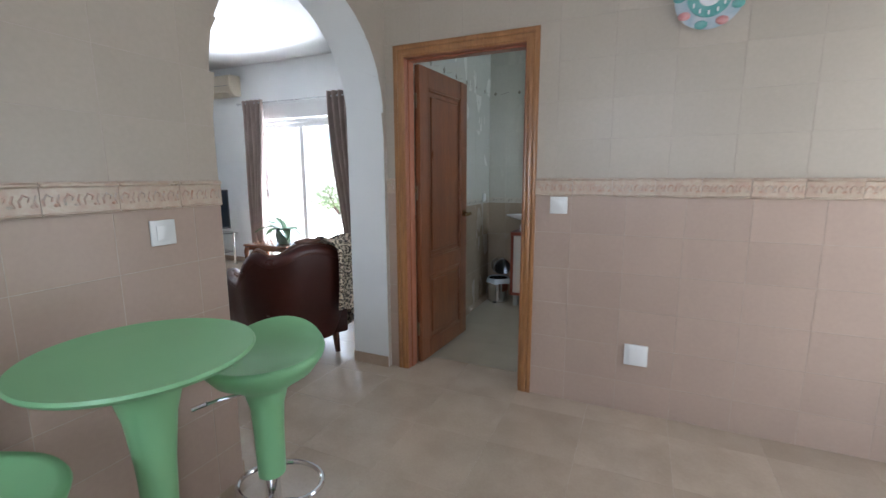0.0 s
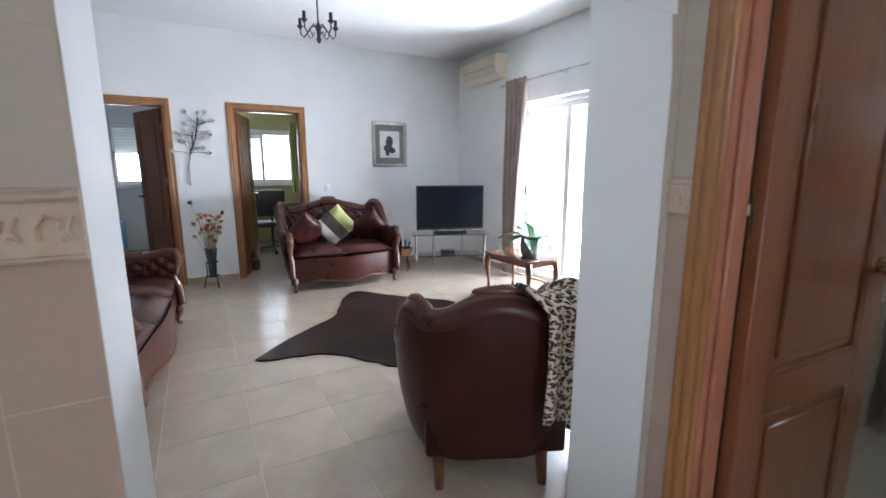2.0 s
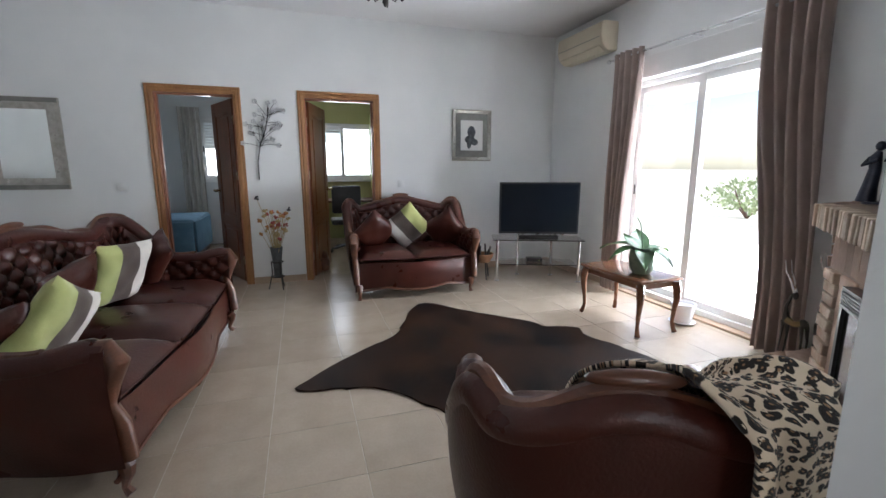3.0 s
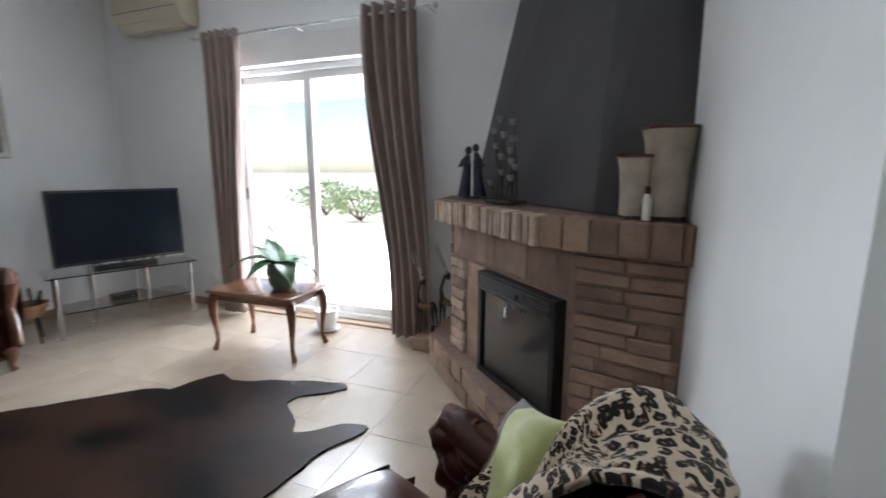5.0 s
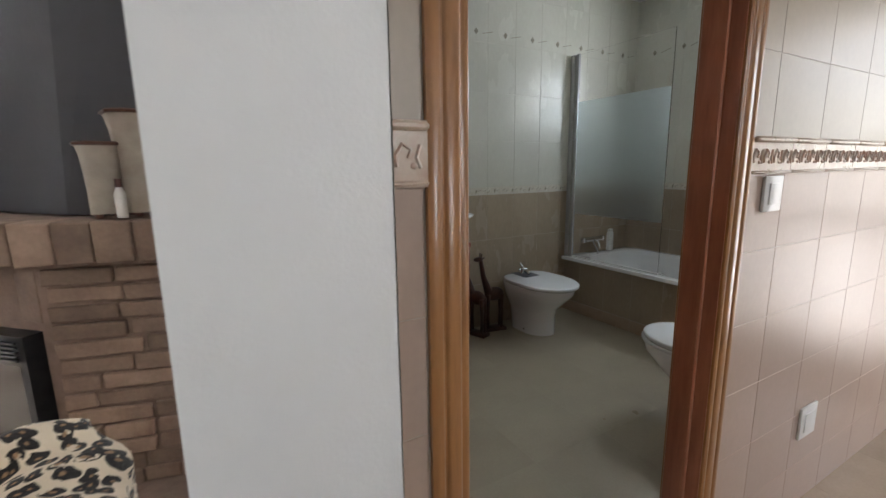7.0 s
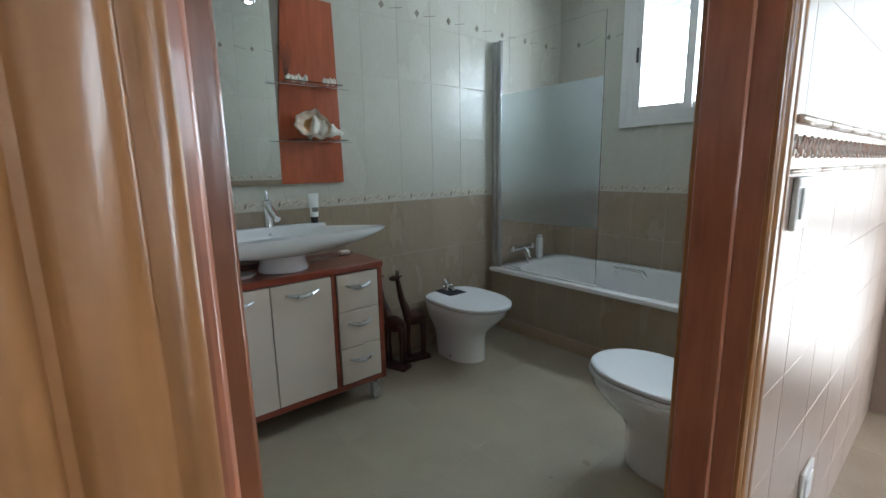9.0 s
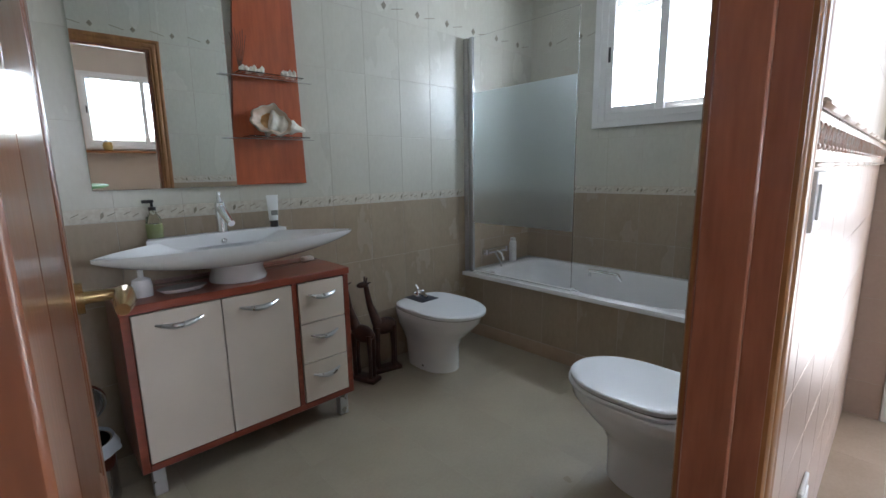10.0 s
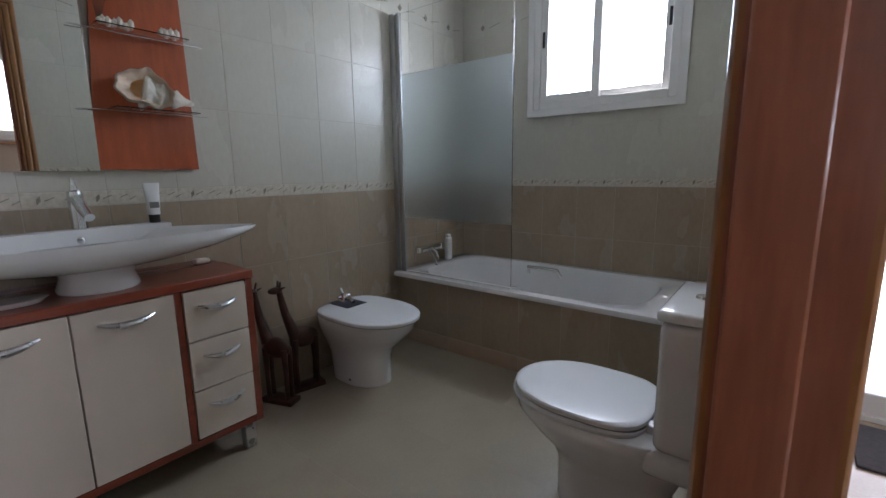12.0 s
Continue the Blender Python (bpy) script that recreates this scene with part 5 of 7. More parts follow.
def figures():
    """A dark abstract sculpture of two leaning forms."""
    bm = bmesh.new()
    lathe(bm, [(0, 0), (0.06, 0), (0.06, 0.012), (0, 0.012)], 16)
    for dx, a in ((-0.040, 0), (0.042, 1)):
        tube(bm, [(dx * 1.2, 0, 0.01), (dx, 0, 0.10), (dx * 0.8, 0.004, 0.18), (dx * 0.9, 0, 0.235), (dx * 0.55, 0, 0.27 + 0.012 * a)], [0.044, 0.032, 0.026, 0.028, 0.012], 10)
        blob(bm, (dx * 0.55, 0, 0.295 + 0.014 * a), (0.022, 0.022, 0.026), 2)
        tube(bm, [(dx * 1.3, -0.01, 0.24), (dx * 1.9, -0.02, 0.20), (dx * 0.3, -0.03, 0.225)], 0.010, 8)
    ob = new("sculpture", mesh_of("sculpture", bm, DARKSTAT, 60))
    ob.matrix_world = pose(-2.96, 4.96, 1.10, 0, 0, 8)
    tagged(ob, "dark glazed sculpture of two leaning forms on the mantel", "sculpture")


figures()


CUPGLASS = material("smoked_cup_glass", (0.27, 0.27, 0.27), (0.17, 0.17, 0.175), 40, 0.15, 0.05)


def metal_branches():
    """A candle holder of thin stems with small pale glass cups in front of the hood."""
    t = thing("candle_holder", pose(-2.66, 4.58, 1.099, 0, 0, -45), "black metal branch candle holder with pale cups", "candle holder")
    part("base", nbox((-0.13, -0.05, 0), (0.13, 0.05, 0.022), 0.006, 1), IRON, t)
    rng = random.Random(8)
    for k in range(13):
        x, h = -0.115 + 0.019 * k, 0.09 + 0.33 * ((k * 5) % 13) / 12
        lean = rng.uniform(-0.06, 0.06)
        bm = bmesh.new()
        tube(bm, [(x, 0, 0.02), (x + lean * 0.4, 0.01, h * 0.5), (x + lean, 0, h)], 0.0028, 6)
        part("stem", bm, IRON, t)
        part("cup", lathe(bmesh.new(), [(0, h), (0.012, h), (0.021, h + 0.014), (0.024, h + 0.032), (0.019, h + 0.032), (0.013, h + 0.008), (0, h + 0.008)], 12, (x + lean, 0)), CUPGLASS, t)


metal_branches()


def gazelle(x, y, z, s, ang):
    g = thing("iron_gazelle", pose(x, y, z, 0, 0, ang), "slender black iron gazelle with brass flanks and long horns", "figurine", "iron gazelles")
    bm = bmesh.new()
    blob(bm, (-0.055 * s, 0, 0.235 * s), (0.030 * s, 0.022 * s, 0.040 * s), 2)
    blob(bm, (0.060 * s, 0, 0.245 * s), (0.032 * s, 0.024 * s, 0.034 * s), 2)
    tube(bm, [(-0.062 * s, 0, 0.25 * s), (-0.070 * s, 0, 0.33 * s), (-0.040 * s, 0, 0.43 * s)], [0.020 * s, 0.011 * s, 0.009 * s], 8)
    blob(bm, (-0.018 * s, 0, 0.425 * s), (0.020 * s, 0.011 * s, 0.030 * s), 2)
    tube(bm, [(0.088 * s, 0, 0.26 * s), (0.104 * s, 0, 0.20 * s)], [0.006 * s, 0.003 * s], 6)
    part("body", bm, IRON, g)
    bm = bmesh.new()
    tube(bm, [(-0.05 * s, 0, 0.24 * s), (0.0, 0, 0.225 * s), (0.055 * s, 0, 0.245 * s)], [0.026 * s, 0.022 * s, 0.026 * s], 10)
    part("flank", bm, AGED_BRASS, g, "ribbed brass flank")
    for dx, dy in ((-0.070, -0.012), (-0.050, 0.012), (0.060, -0.012), (0.078, 0.012)):
        bm = bmesh.new()
        tube(bm, [(dx * s, dy * s, 0.23 * s), (dx * s * 1.1 + 0.006, dy * s, 0.12 * s), (dx * s * 1.15, dy * s, 0.001)], [0.014 * s, 0.007 * s, 0.005 * s], 6)
        part("leg", bm, IRON, g)
    for dy in (-0.010, 0.010):
        bm = bmesh.new()
        tube(bm, [(-0.022 * s, dy * s, 0.445 * s), (-0.050 * s, dy * 1.6 * s, 0.52 * s), (-0.085 * s, dy * 2.4 * s, 0.58 * s), (-0.10 * s, dy * 2.6 * s, 0.66 * s)], [0.0075 * s, 0.006 * s, 0.005 * s, 0.002 * s], 6)
        part("horn", bm, SATIN, g, "pale metal horn")


plinth = thing("plinth", Matrix.Identity(4), "low brown tiled plinth beside the fireplace", "plinth")
part("base", nbox((-3.40, 4.98, 0.001), (-3.06, 5.285, 0.095), 0.006, 2), BRICK, plinth)
gazelle(-3.335, 5.08, 0.095, 0.92, -4)
gazelle(-3.17, 5.15, 0.095, 1.02, 4)


# ---- pictures, mirror and small things of the living room ----
def wall_frame(bm, axis, p, u0, u1, z0, z1, w, t, out=1):
    """A picture frame with a sloping moulding on a wall; out: the way it stands off."""
    rings = []
    for cu, cz, su, sz in ((u0, z0, -1, -1), (u1, z0, 1, -1), (u1, z1, 1, 1), (u0, z1, -1, 1)):
        rings.append([bm.verts.new(((p + out * o), cu - su * a, cz - sz * a) if axis == "x" else (cu - su * a, (p + out * o), cz - sz * a)) for a, o in ((0, 0.001), (0, t * 0.7), (w * 0.2, t), (w * 0.75, t * 0.6), (w, t * 0.35), (w, 0.001))])
    for i in range(4):
        a, b = rings[i], rings[(i + 1) % 4]
        for k in range(6):
            j = (k + 1) % 6
            bm.faces.new((a[k], a[j], b[j], b[k]))
    return bm


pic = thing("framed_picture", Matrix.Identity(4), "small dark print in a wide silver frame", "picture")
part("frame", wall_frame(bmesh.new(), "x", XF, 3.91, 4.42, 1.375, 1.985, 0.045, 0.03), SILVER, pic)
part("mount", nbox((XF + 0.004, 3.95, 1.415), (XF + 0.010, 4.38, 1.945)), GREYMOUNT, pic)
part("paper", nbox((XF + 0.010, 4.02, 1.50), (XF + 0.013, 4.31, 1.86)), PAPER, pic)
bm = bmesh.new()
for y, z, a, b in ((4.16, 1.72, 0.055, 0.075), (4.14, 1.63, 0.07, 0.05), (4.20, 1.60, 0.05, 0.04), (4.13, 1.57, 0.03, 0.05)):
    blob(bm, (XF + 0.013, y, z), (0.001, a, b), 2)
part("printed_shape", bm, INK, pic)

mir = thing("framed_mirror", Matrix.Identity(4), "rectangular mirror in a wide silver frame", "mirror")
part("frame", wall_frame(bmesh.new(), "x", XF, -0.62, 0.0, 1.08, 1.93, 0.11, 0.03), SILVER, mir)
part("glass", nbox((XF + 0.004, -0.52, 1.18), (XF + 0.011, -0.10, 1.83)), MIRROR, mir)
for a, b, c, d in ((-0.615, -0.005, 1.085, 1.125), (-0.615, -0.005, 1.885, 1.925)):
    part("dark_strip", nbox((XF + 0.028, a, c), (XF + 0.033, b, d), 0.001, 1), GREYMOUNT, mir)

# metal tree on the wall between the doors
tree = thing("wall_flower", Matrix.Identity(4), "thin metal flower tree fixed on the white wall", "wall decoration")
bm = bmesh.new()
X = XF + 0.015
tube(bm, [(X, 1.70, 1.16), (X, 1.70, 1.35), (X, 1.73, 1.52), (X, 1.80, 1.70), (X, 1.84, 1.92)], 0.006, 6)
rng = random.Random(5)
heads = []
for k in range(26):
    t = rng.uniform(0.2, 1)
    y0, z0 = 1.715 + 0.11 * t, 1.42 + 0.42 * t
    y1, z1 = y0 + rng.uniform(-0.19, 0.19), min(z0 + rng.uniform(0.0, 0.20), 1.98)
    tube(bm, [(X, y0, z0), (X + 0.01, (y0 + y1) / 2, (z0 + z1) / 2 + 0.01), (X, y1, z1)], 0.0025, 5)
    heads.append((y1, z1))
part("branches", bm, IRON, tree)
for y, z in heads:
    bm = bmesh.new()
    for q in range(5):
        a = q * 1.257
        blob(bm, (X + 0.004, y + 0.016 * math.cos(a), z + 0.016 * math.sin(a)), (0.004, 0.013, 0.013), 1)
    part("blossom", bm, SATIN, tree)

pl = thing("flower_stand", pose(-6.38, 1.84, 0), "dried flower bunch in a vase on an iron stand", "plant stand")
bm = bmesh.new()
for a in (30, 150, 270):
    c, s = math.cos(radians(a)), math.sin(radians(a))
    tube(bm, [(0.06 * c, 0.06 * s, 0.30), (0.055 * c, 0.055 * s, 0.18), (0.10 * c, 0.10 * s, 0.006)], 0.006, 6)
tube(bm, arc((0, 0, 0.30), 0.06, 0, 360, 20, "xy"), 0.006, 6)
tube(bm, arc((0, 0, 0.14), 0.062, 0, 360, 20, "xy"), 0.006, 6)
part("iron_stand", bm, IRON, pl)
part("vase", lathe(bmesh.new(), [(0, 0.13), (0.04, 0.13), (0.045, 0.3), (0.065, 0.46), (0.058, 0.46), (0.04, 0.3), (0, 0.16)], 18), material("grey_vase", (0.05, 0.055, 0.055), (0.10, 0.11, 0.11), 20, 0.4), pl)
DRY = [material("dried_orange", (0.42, 0.17, 0.05), (0.50, 0.27, 0.10), 30, 0.8), material("dried_red", (0.30, 0.05, 0.04), (0.36, 0.10, 0.07), 30, 0.8), material("dried_straw", (0.45, 0.34, 0.16), (0.36, 0.28, 0.14), 30, 0.8), material("dark_bloom", (0.02, 0.022, 0.03), (0.04, 0.04, 0.05), 30, 0.6)]
bm = bmesh.new()
tips = []
for k in range(34):
    a, r, h = rng.uniform(0, 6.3), rng.uniform(0.02, 0.15), rng.uniform(0.55, 0.86)
    tips.append((r * math.cos(a), r * math.sin(a), h))
tips += [(0.0, -0.16, 0.98), (0.0, 0.15, 0.86)]
for x, y, h in tips:
    tube(bm, [(x * 0.15, y * 0.15, 0.40), (x * 0.5, y * 0.5, h * 0.75), (x, y, h)], 0.003, 4)
part("stems", bm, DRY[2], pl)
for k, (x, y, h) in enumerate(tips):
    bm = bmesh.new()
    for q in range(7):
        blob(bm, (x + rng.uniform(-0.016, 0.016), y + rng.uniform(-0.016, 0.016), h + rng.uniform(-0.014, 0.014)), (0.014, 0.014, 0.010), 1)
    part("flower_head", bm, DRY[3] if k >= 34 else DRY[k % 3], pl)

# ceiling lamp
lampm = thing("chandelier", pose(-4.53, 2.71, 0), "black iron chandelier with curled arms", "ceiling lamp")
bm = bmesh.new()
tube(bm, [(0, 0, HL - 0.002), (0.01, 0, 2.75), (-0.01, 0, 2.6), (0, 0, 2.46)], 0.006, 6)
lathe(bm, [(0, HL - 0.03), (0.03, HL - 0.03), (0.05, HL - 0.001), (0, HL - 0.001)], 16)
part("chain", bm, IRON, lampm)
bm = bmesh.new()
lathe(bm, [(0, 2.31), (0.008, 2.315), (0.02, 2.34), (0.012, 2.37), (0.022, 2.42), (0.008, 2.47), (0, 2.47)], 12)
part("hub", bm, IRON, lampm)
for k in range(5):
    a = radians(72 * k + 20)
    c, s = math.cos(a), math.sin(a)
    bm = bmesh.new()
    q = (0.80, 0.66, 0.86, 0.70, 0.78)[k]
    pts = [(r * q, z) for r, z in ((0.01, 2.43), (0.07, 2.44), (0.13, 2.39), (0.17, 2.36), (0.205, 2.385), (0.21, 2.43))]
    tube(bm, [(r * c, r * s, z) for r, z in pts], 0.006, 6)
    tube(bm, [(r * q * c, r * q * s, z) for r, z in [(0.13, 2.39), (0.10, 2.35), (0.07, 2.36), (0.075, 2.39)]], 0.004, 6)
    arm = part("arm", bm, IRON, lampm)
    part("candle_cup", lathe(bmesh.new(), [(0, 2.425), (0.012, 2.425), (0.026, 2.445), (0.014, 2.45), (0.012, 2.50), (0, 2.50)], 12, (0.21 * q * c, 0.21 * q * s)), IRON, arm)


# ---- switches and sockets ----
def plate(axis, p, out, u, z, s, label, rocker=True, name="light_switch"):
    t = thing(name, Matrix.Identity(4), label, "switch" if rocker else "socket")

    def bx(o0, o1, h, bev, dz=0):
        a, b = sorted((p + out * o0, p + out * o1))
        lo, hi = (a, u - h, z - h + dz), (b, u + h, z + h + dz)
        return box(bmesh.new(), lo, hi, bev, 2) if axis == "x" else box(bmesh.new(), (lo[1], lo[0], lo[2]), (hi[1], hi[0], hi[2]), bev, 2)

    part("plate", bx(0.001, 0.010, s / 2, 0.003), PVC, t)
    part("rocker" if rocker else "insert", bx(0.010, 0.014, s * 0.30, 0.002), PVC, t)
    return t


plate("x", XA + T, 1, 1.391, 1.123, 0.088, "white plastic light switch on the tiles")
plate("y", YB - T, -1, -0.478, 1.153, 0.095, "white plastic light switch on the tiles")
plate("y", YB - T, -1, -0.032, 0.341, 0.118, "white plastic blank plate on the tiles", False, "wall_socket")
plate("x", XF, 1, 3.27, 1.10, 0.085, "white light switch beside the office door")
plate("x", XF, 1, 0.42, 1.10, 0.085, "white light switch beside the bedroom door")
plate("x", XA + T, 1, 4.86, 1.09, 0.085, "white light switch on bathroom tiles")
plate("y", YW, -1, -5.60, 0.30, 0.08, "white double socket near the floor", False, "wall_socket")

# skirtings
sk = bmesh.new()
for a, b in (((XF, LY0, 0), (XF + 0.012, 0.70, 0.075)), ((XF, 1.575, 0), (XF + 0.012, 2.13, 0.075)), ((XF, 3.03, 0), (XF + 0.012, YW, 0.075)), ((XF + 0.012, YW - 0.012, 0), (SX0, YW, 0.075)), ((SX1, YW - 0.012, 0), (-3.25, YW, 0.075)), ((XA2 - 0.012, AY1, 0), (XA2, 3.8, 0.075)), ((XA2, AY1 - 0.012, 0), (XA - 0.002, AY1, 0.075)), ((XA2 - 0.012, LY0, 0), (XA2, AY0, 0.075)), ((XA2, AY0, 0), (XA - 0.002, AY0 + 0.012, 0.075))):
    box(sk, a, b, 0.002, 1)
setting("baseboard", sk, SKIRT, "beige ceramic skirting along the walls", "baseboard")

# ---- kitchen ----
clock = thing("wall_clock", pose(0.17, YB - T - 0.001, 2.13), "round teal clock plate with painted fruit rim", "clock")
TEAL = material("teal_glaze", (0.12, 0.36, 0.33), (0.25, 0.50, 0.48), 14, 0.25, 0.05)
PINK = material("pink_glaze", (0.55, 0.20, 0.20), (0.60, 0.36, 0.34), 30, 0.3)


def disc(r0, r1, y0, y1, seg=40):
    bm = bmesh.new()
    lathe(bm, [(0, -y0), (r0, -y0), (r1, -y1), (0, -y1)], seg)
    for v in bm.verts:
        v.co = Vector((v.co.x, v.co.z, v.co.y))
    return bm


part("plate", disc(0.125, 0.145, 0.0, 0.02), material("pale_blue_glaze", (0.36, 0.46, 0.52), (0.52, 0.55, 0.58), 16, 0.25), clock)
part("dial", disc(0.092, 0.09, 0.02, 0.024), TEAL, clock)
part("centre", disc(0.045, 0.043, 0.024, 0.027), CERAMIC, clock)
for k in range(12):
    a = k * math.pi / 6
    part("hour_mark", box(bmesh.new(), (0.072 * math.cos(a) - 0.004, -0.028, 0.072 * math.sin(a) - 0.009), (0.072 * math.cos(a) + 0.004, -0.0242, 0.072 * math.sin(a) + 0.009), 0.001, 1), CERAMIC, clock)
for k in range(9):
    a = k * 0.698 + 0.3
    part("painted_fruit", blob(bmesh.new(), (0.125 * math.cos(a), -0.02, 0.125 * math.sin(a)), (0.028, 0.008, 0.020), 2), PINK if k % 2 else TEAL, clock)
bm = bmesh.new()
tube(bm, [(0, -0.03, 0), (0.025, -0.03, 0.05)], 0.003, 6)
tube(bm, [(0, -0.031, 0), (-0.05, -0.031, 0.02)], 0.002, 6)
part("clock_pointers", bm, BLACK, clock)


def bar_table(x, y, h, r):
    t = thing("bar_table", pose(x, y, 0), "round green plastic bar table with flared pedestal", "table")
    part("tabletop", lathe(bmesh.new(), [(0, h - 0.035), (r * 0.35, h - 0.04), (r * 0.8, h - 0.032), (r * 0.97, h - 0.018), (r, h - 0.008), (r * 0.985, h), (r * 0.94, h - 0.002), (r * 0.6, h - 0.006), (0, h - 0.007)], 56), GREEN, t)
    part("pedestal", lathe(bmesh.new(), [(0.034, 0.10), (0.036, h * 0.25), (0.040, h * 0.45), (0.048, h * 0.65), (0.062, h * 0.80), (0.085, h * 0.90), (0.13, h - 0.038)], 40), GREEN, t)
    part("base_plate", lathe(bmesh.new(), [(0, 0.001), (0.24, 0.001), (0.24, 0.012), (0.2, 0.02), (0.06, 0.035), (0.05, 0.11), (0, 0.11)], 40), CHROME, t)


def bar_stool(x, y, h, ang, label):
    t = thing("bar_stool", pose(x, y, 0, 0, 0, ang), label, "bar stool", "green bar stools")
    bm = bmesh.new()
    # one-piece scooped seat: rises at the back, falls in the middle, flows into the stem
    nseg, prof = 44, [(0.205, 0.0, 0), (0.212, -0.012, 0), (0.205, -0.03, 0), (0.17, -0.075, 0), (0.12, -0.105, 0), (0.075, -0.14, 0), (0.058, -0.20, 0), (0.052, -0.30, 0), (0.050, -0.40, 0), (0.048, -0.46, 0)]
    top = [(0.0, -0.032), (0.08, -0.030), (0.14, -0.022), (0.185, -0.006)]
    rings = []
    for r, z in top + [(p[0], p[1]) for p in prof]:
        ring = []
        for k in range(nseg):
            a = 2 * math.pi * k / nseg
            tilt = 0.055 * max(0, math.cos(a)) ** 2 * (r / 0.21) ** 2 * (1 if z > -0.12 else max(0, 1 - (-z - 0.12) / 0.05))
            ring.append((r * math.cos(a), 0.95 * r * math.sin(a), h + z + tilt))
        rings.append([bm.verts.new(p) for p in ring] if r else [bm.verts.new((0, 0, h + z))])
    for p, q in zip(rings, rings[1:]):
        for k in range(nseg):
            j = (k + 1) % nseg
            bm.faces.new((p[0], q[j], q[k]) if len(p) == 1 else (p[k], p[j], q[j], q[k]))
    part("seat", bm, GREEN, t, "moulded green seat and stem", smooth=80)
    bm = bmesh.new()
    tube(bm, [(0, 0, 0.03), (0, 0, h - 0.40)], 0.026, 18)
    part("gas_column", bm, CHROME, t)
    bm = bmesh.new()
    ring = [(0.055 + 0.12 * math.cos(a), 0.155 * math.sin(a), 0.19) for a in [2 * math.pi * k / 30 for k in range(31)]]
    tube(bm, ring, 0.010, 8)
    tube(bm, [(-0.065, 0, 0.19), (0.03, 0, 0.19)], 0.011, 8)
    part("footrest", bm, CHROME, t)
    bm = bmesh.new()
    tube(bm, [(-0.01, 0.04, h - 0.15), (-0.05, 0.13, h - 0.158), (-0.07, 0.19, h - 0.175)], 0.006, 6)
    tube(bm, [(-0.065, 0.175, h - 0.170), (-0.08, 0.22, h - 0.185)], 0.009, 8)
    part("lever", bm, CHROME, t)
    part("base_plate", lathe(bmesh.new(), [(0, 0.001), (0.20, 0.001), (0.20, 0.010), (0.17, 0.018), (0.04, 0.03), (0.03, 0.05), (0, 0.05)], 40), BLACK, t)


bar_table(-1.19, 1.05, 0.88, 0.265)
bar_stool(-1.20, 1.44, 0.735, 110, "green moulded bar stool on a chrome column")
bar_stool(-1.22, 0.66, 0.70, 200, "green moulded bar stool beside the table")
shelf = thing("window_shelf", Matrix.Identity(4), "wooden shelf under the kitchen window with a jar", "shelf")
part("board", nbox((-1.3, KY0, 1.185), (0.9, KY0 + 0.18, 1.22), 0.006, 1), OAKX, shelf)
jar = thing("jar", pose(-0.75, KY0 + 0.1, 1.221), "small yellow ceramic jar", "jar")
part("body", lathe(bmesh.new(), [(0, 0), (0.05, 0), (0.065, 0.06), (0.05, 0.12), (0, 0.12)], 20), material("yellow_glaze", (0.45, 0.30, 0.08), (0.5, 0.36, 0.12), 10, 0.3), jar)
part("lid", lathe(bmesh.new(), [(0, 0.12), (0.045, 0.12), (0.03, 0.145), (0, 0.15)], 20), CERAMIC, jar)
mat_ = thing("door_mat", pose(1.16, 2.25, 0), "dark woven door mat on the tiles", "door mat")
part("mat", nbox((-0.19, -0.42, 0.0005), (0.19, 0.42, 0.012), 0.004, 1), material("dark_coir", (0.035, 0.035, 0.04), (0.06, 0.055, 0.055), 60, 0.95, 0.05, 0.6, 120), mat_)

# ---- bathroom ----
van = thing("vanity_unit", Matrix.Identity(4), "cherry wood vanity unit with cream doors and drawers", "cabinet")
VX0, VX1, VY0, VY1, VZ0, VZ1 = -1.225, -0.317, 4.640, YM - T, 0.115, 0.755
part("side_panel", nbox((VX0, VY0, VZ0), (VX0 + 0.028, VY1, VZ1 - 0.025), 0.002, 1), CHERRY, van)
part("side_panel", nbox((VX1 - 0.028, VY0, VZ0), (VX1, VY1, VZ1 - 0.025), 0.002, 1), CHERRY, van)
part("bottom_panel", nbox((VX0 + 0.028, VY0, VZ0), (VX1 - 0.028, VY1, VZ0 + 0.028), 0.002, 1), CHERRY, van)
part("divider", nbox((-0.603, VY0, VZ0 + 0.028), (-0.578, VY1 - 0.012, VZ1 - 0.025), 0.002, 1), CHERRY, van)
part("back_panel", nbox((VX0 + 0.028, VY1 - 0.012, VZ0 + 0.028), (VX1 - 0.028, VY1, VZ1 - 0.025), 0.002, 1), CHERRY, van)
part("top", nbox((VX0 - 0.004, VY0 - 0.008, VZ1 - 0.025), (VX1 + 0.004, VY1, VZ1 + 0.008), 0.003, 1), CHERRY, van, "red cherry veneer top")


def bow_handle(x, z, y, w=0.06, tilt=0.006):
    bm = bmesh.new()
    n = 12
    pts = [(x - w + 2 * w * k / n, y - 0.022 * math.sin(math.pi * k / n) - 0.002, z - 0.012 * math.sin(math.pi * k / n) + tilt) for k in range(n + 1)]
    tube(bm, pts, [0.004 + 0.0085 * math.sin(math.pi * k / n) for k in range(n + 1)], 8)
    return bm


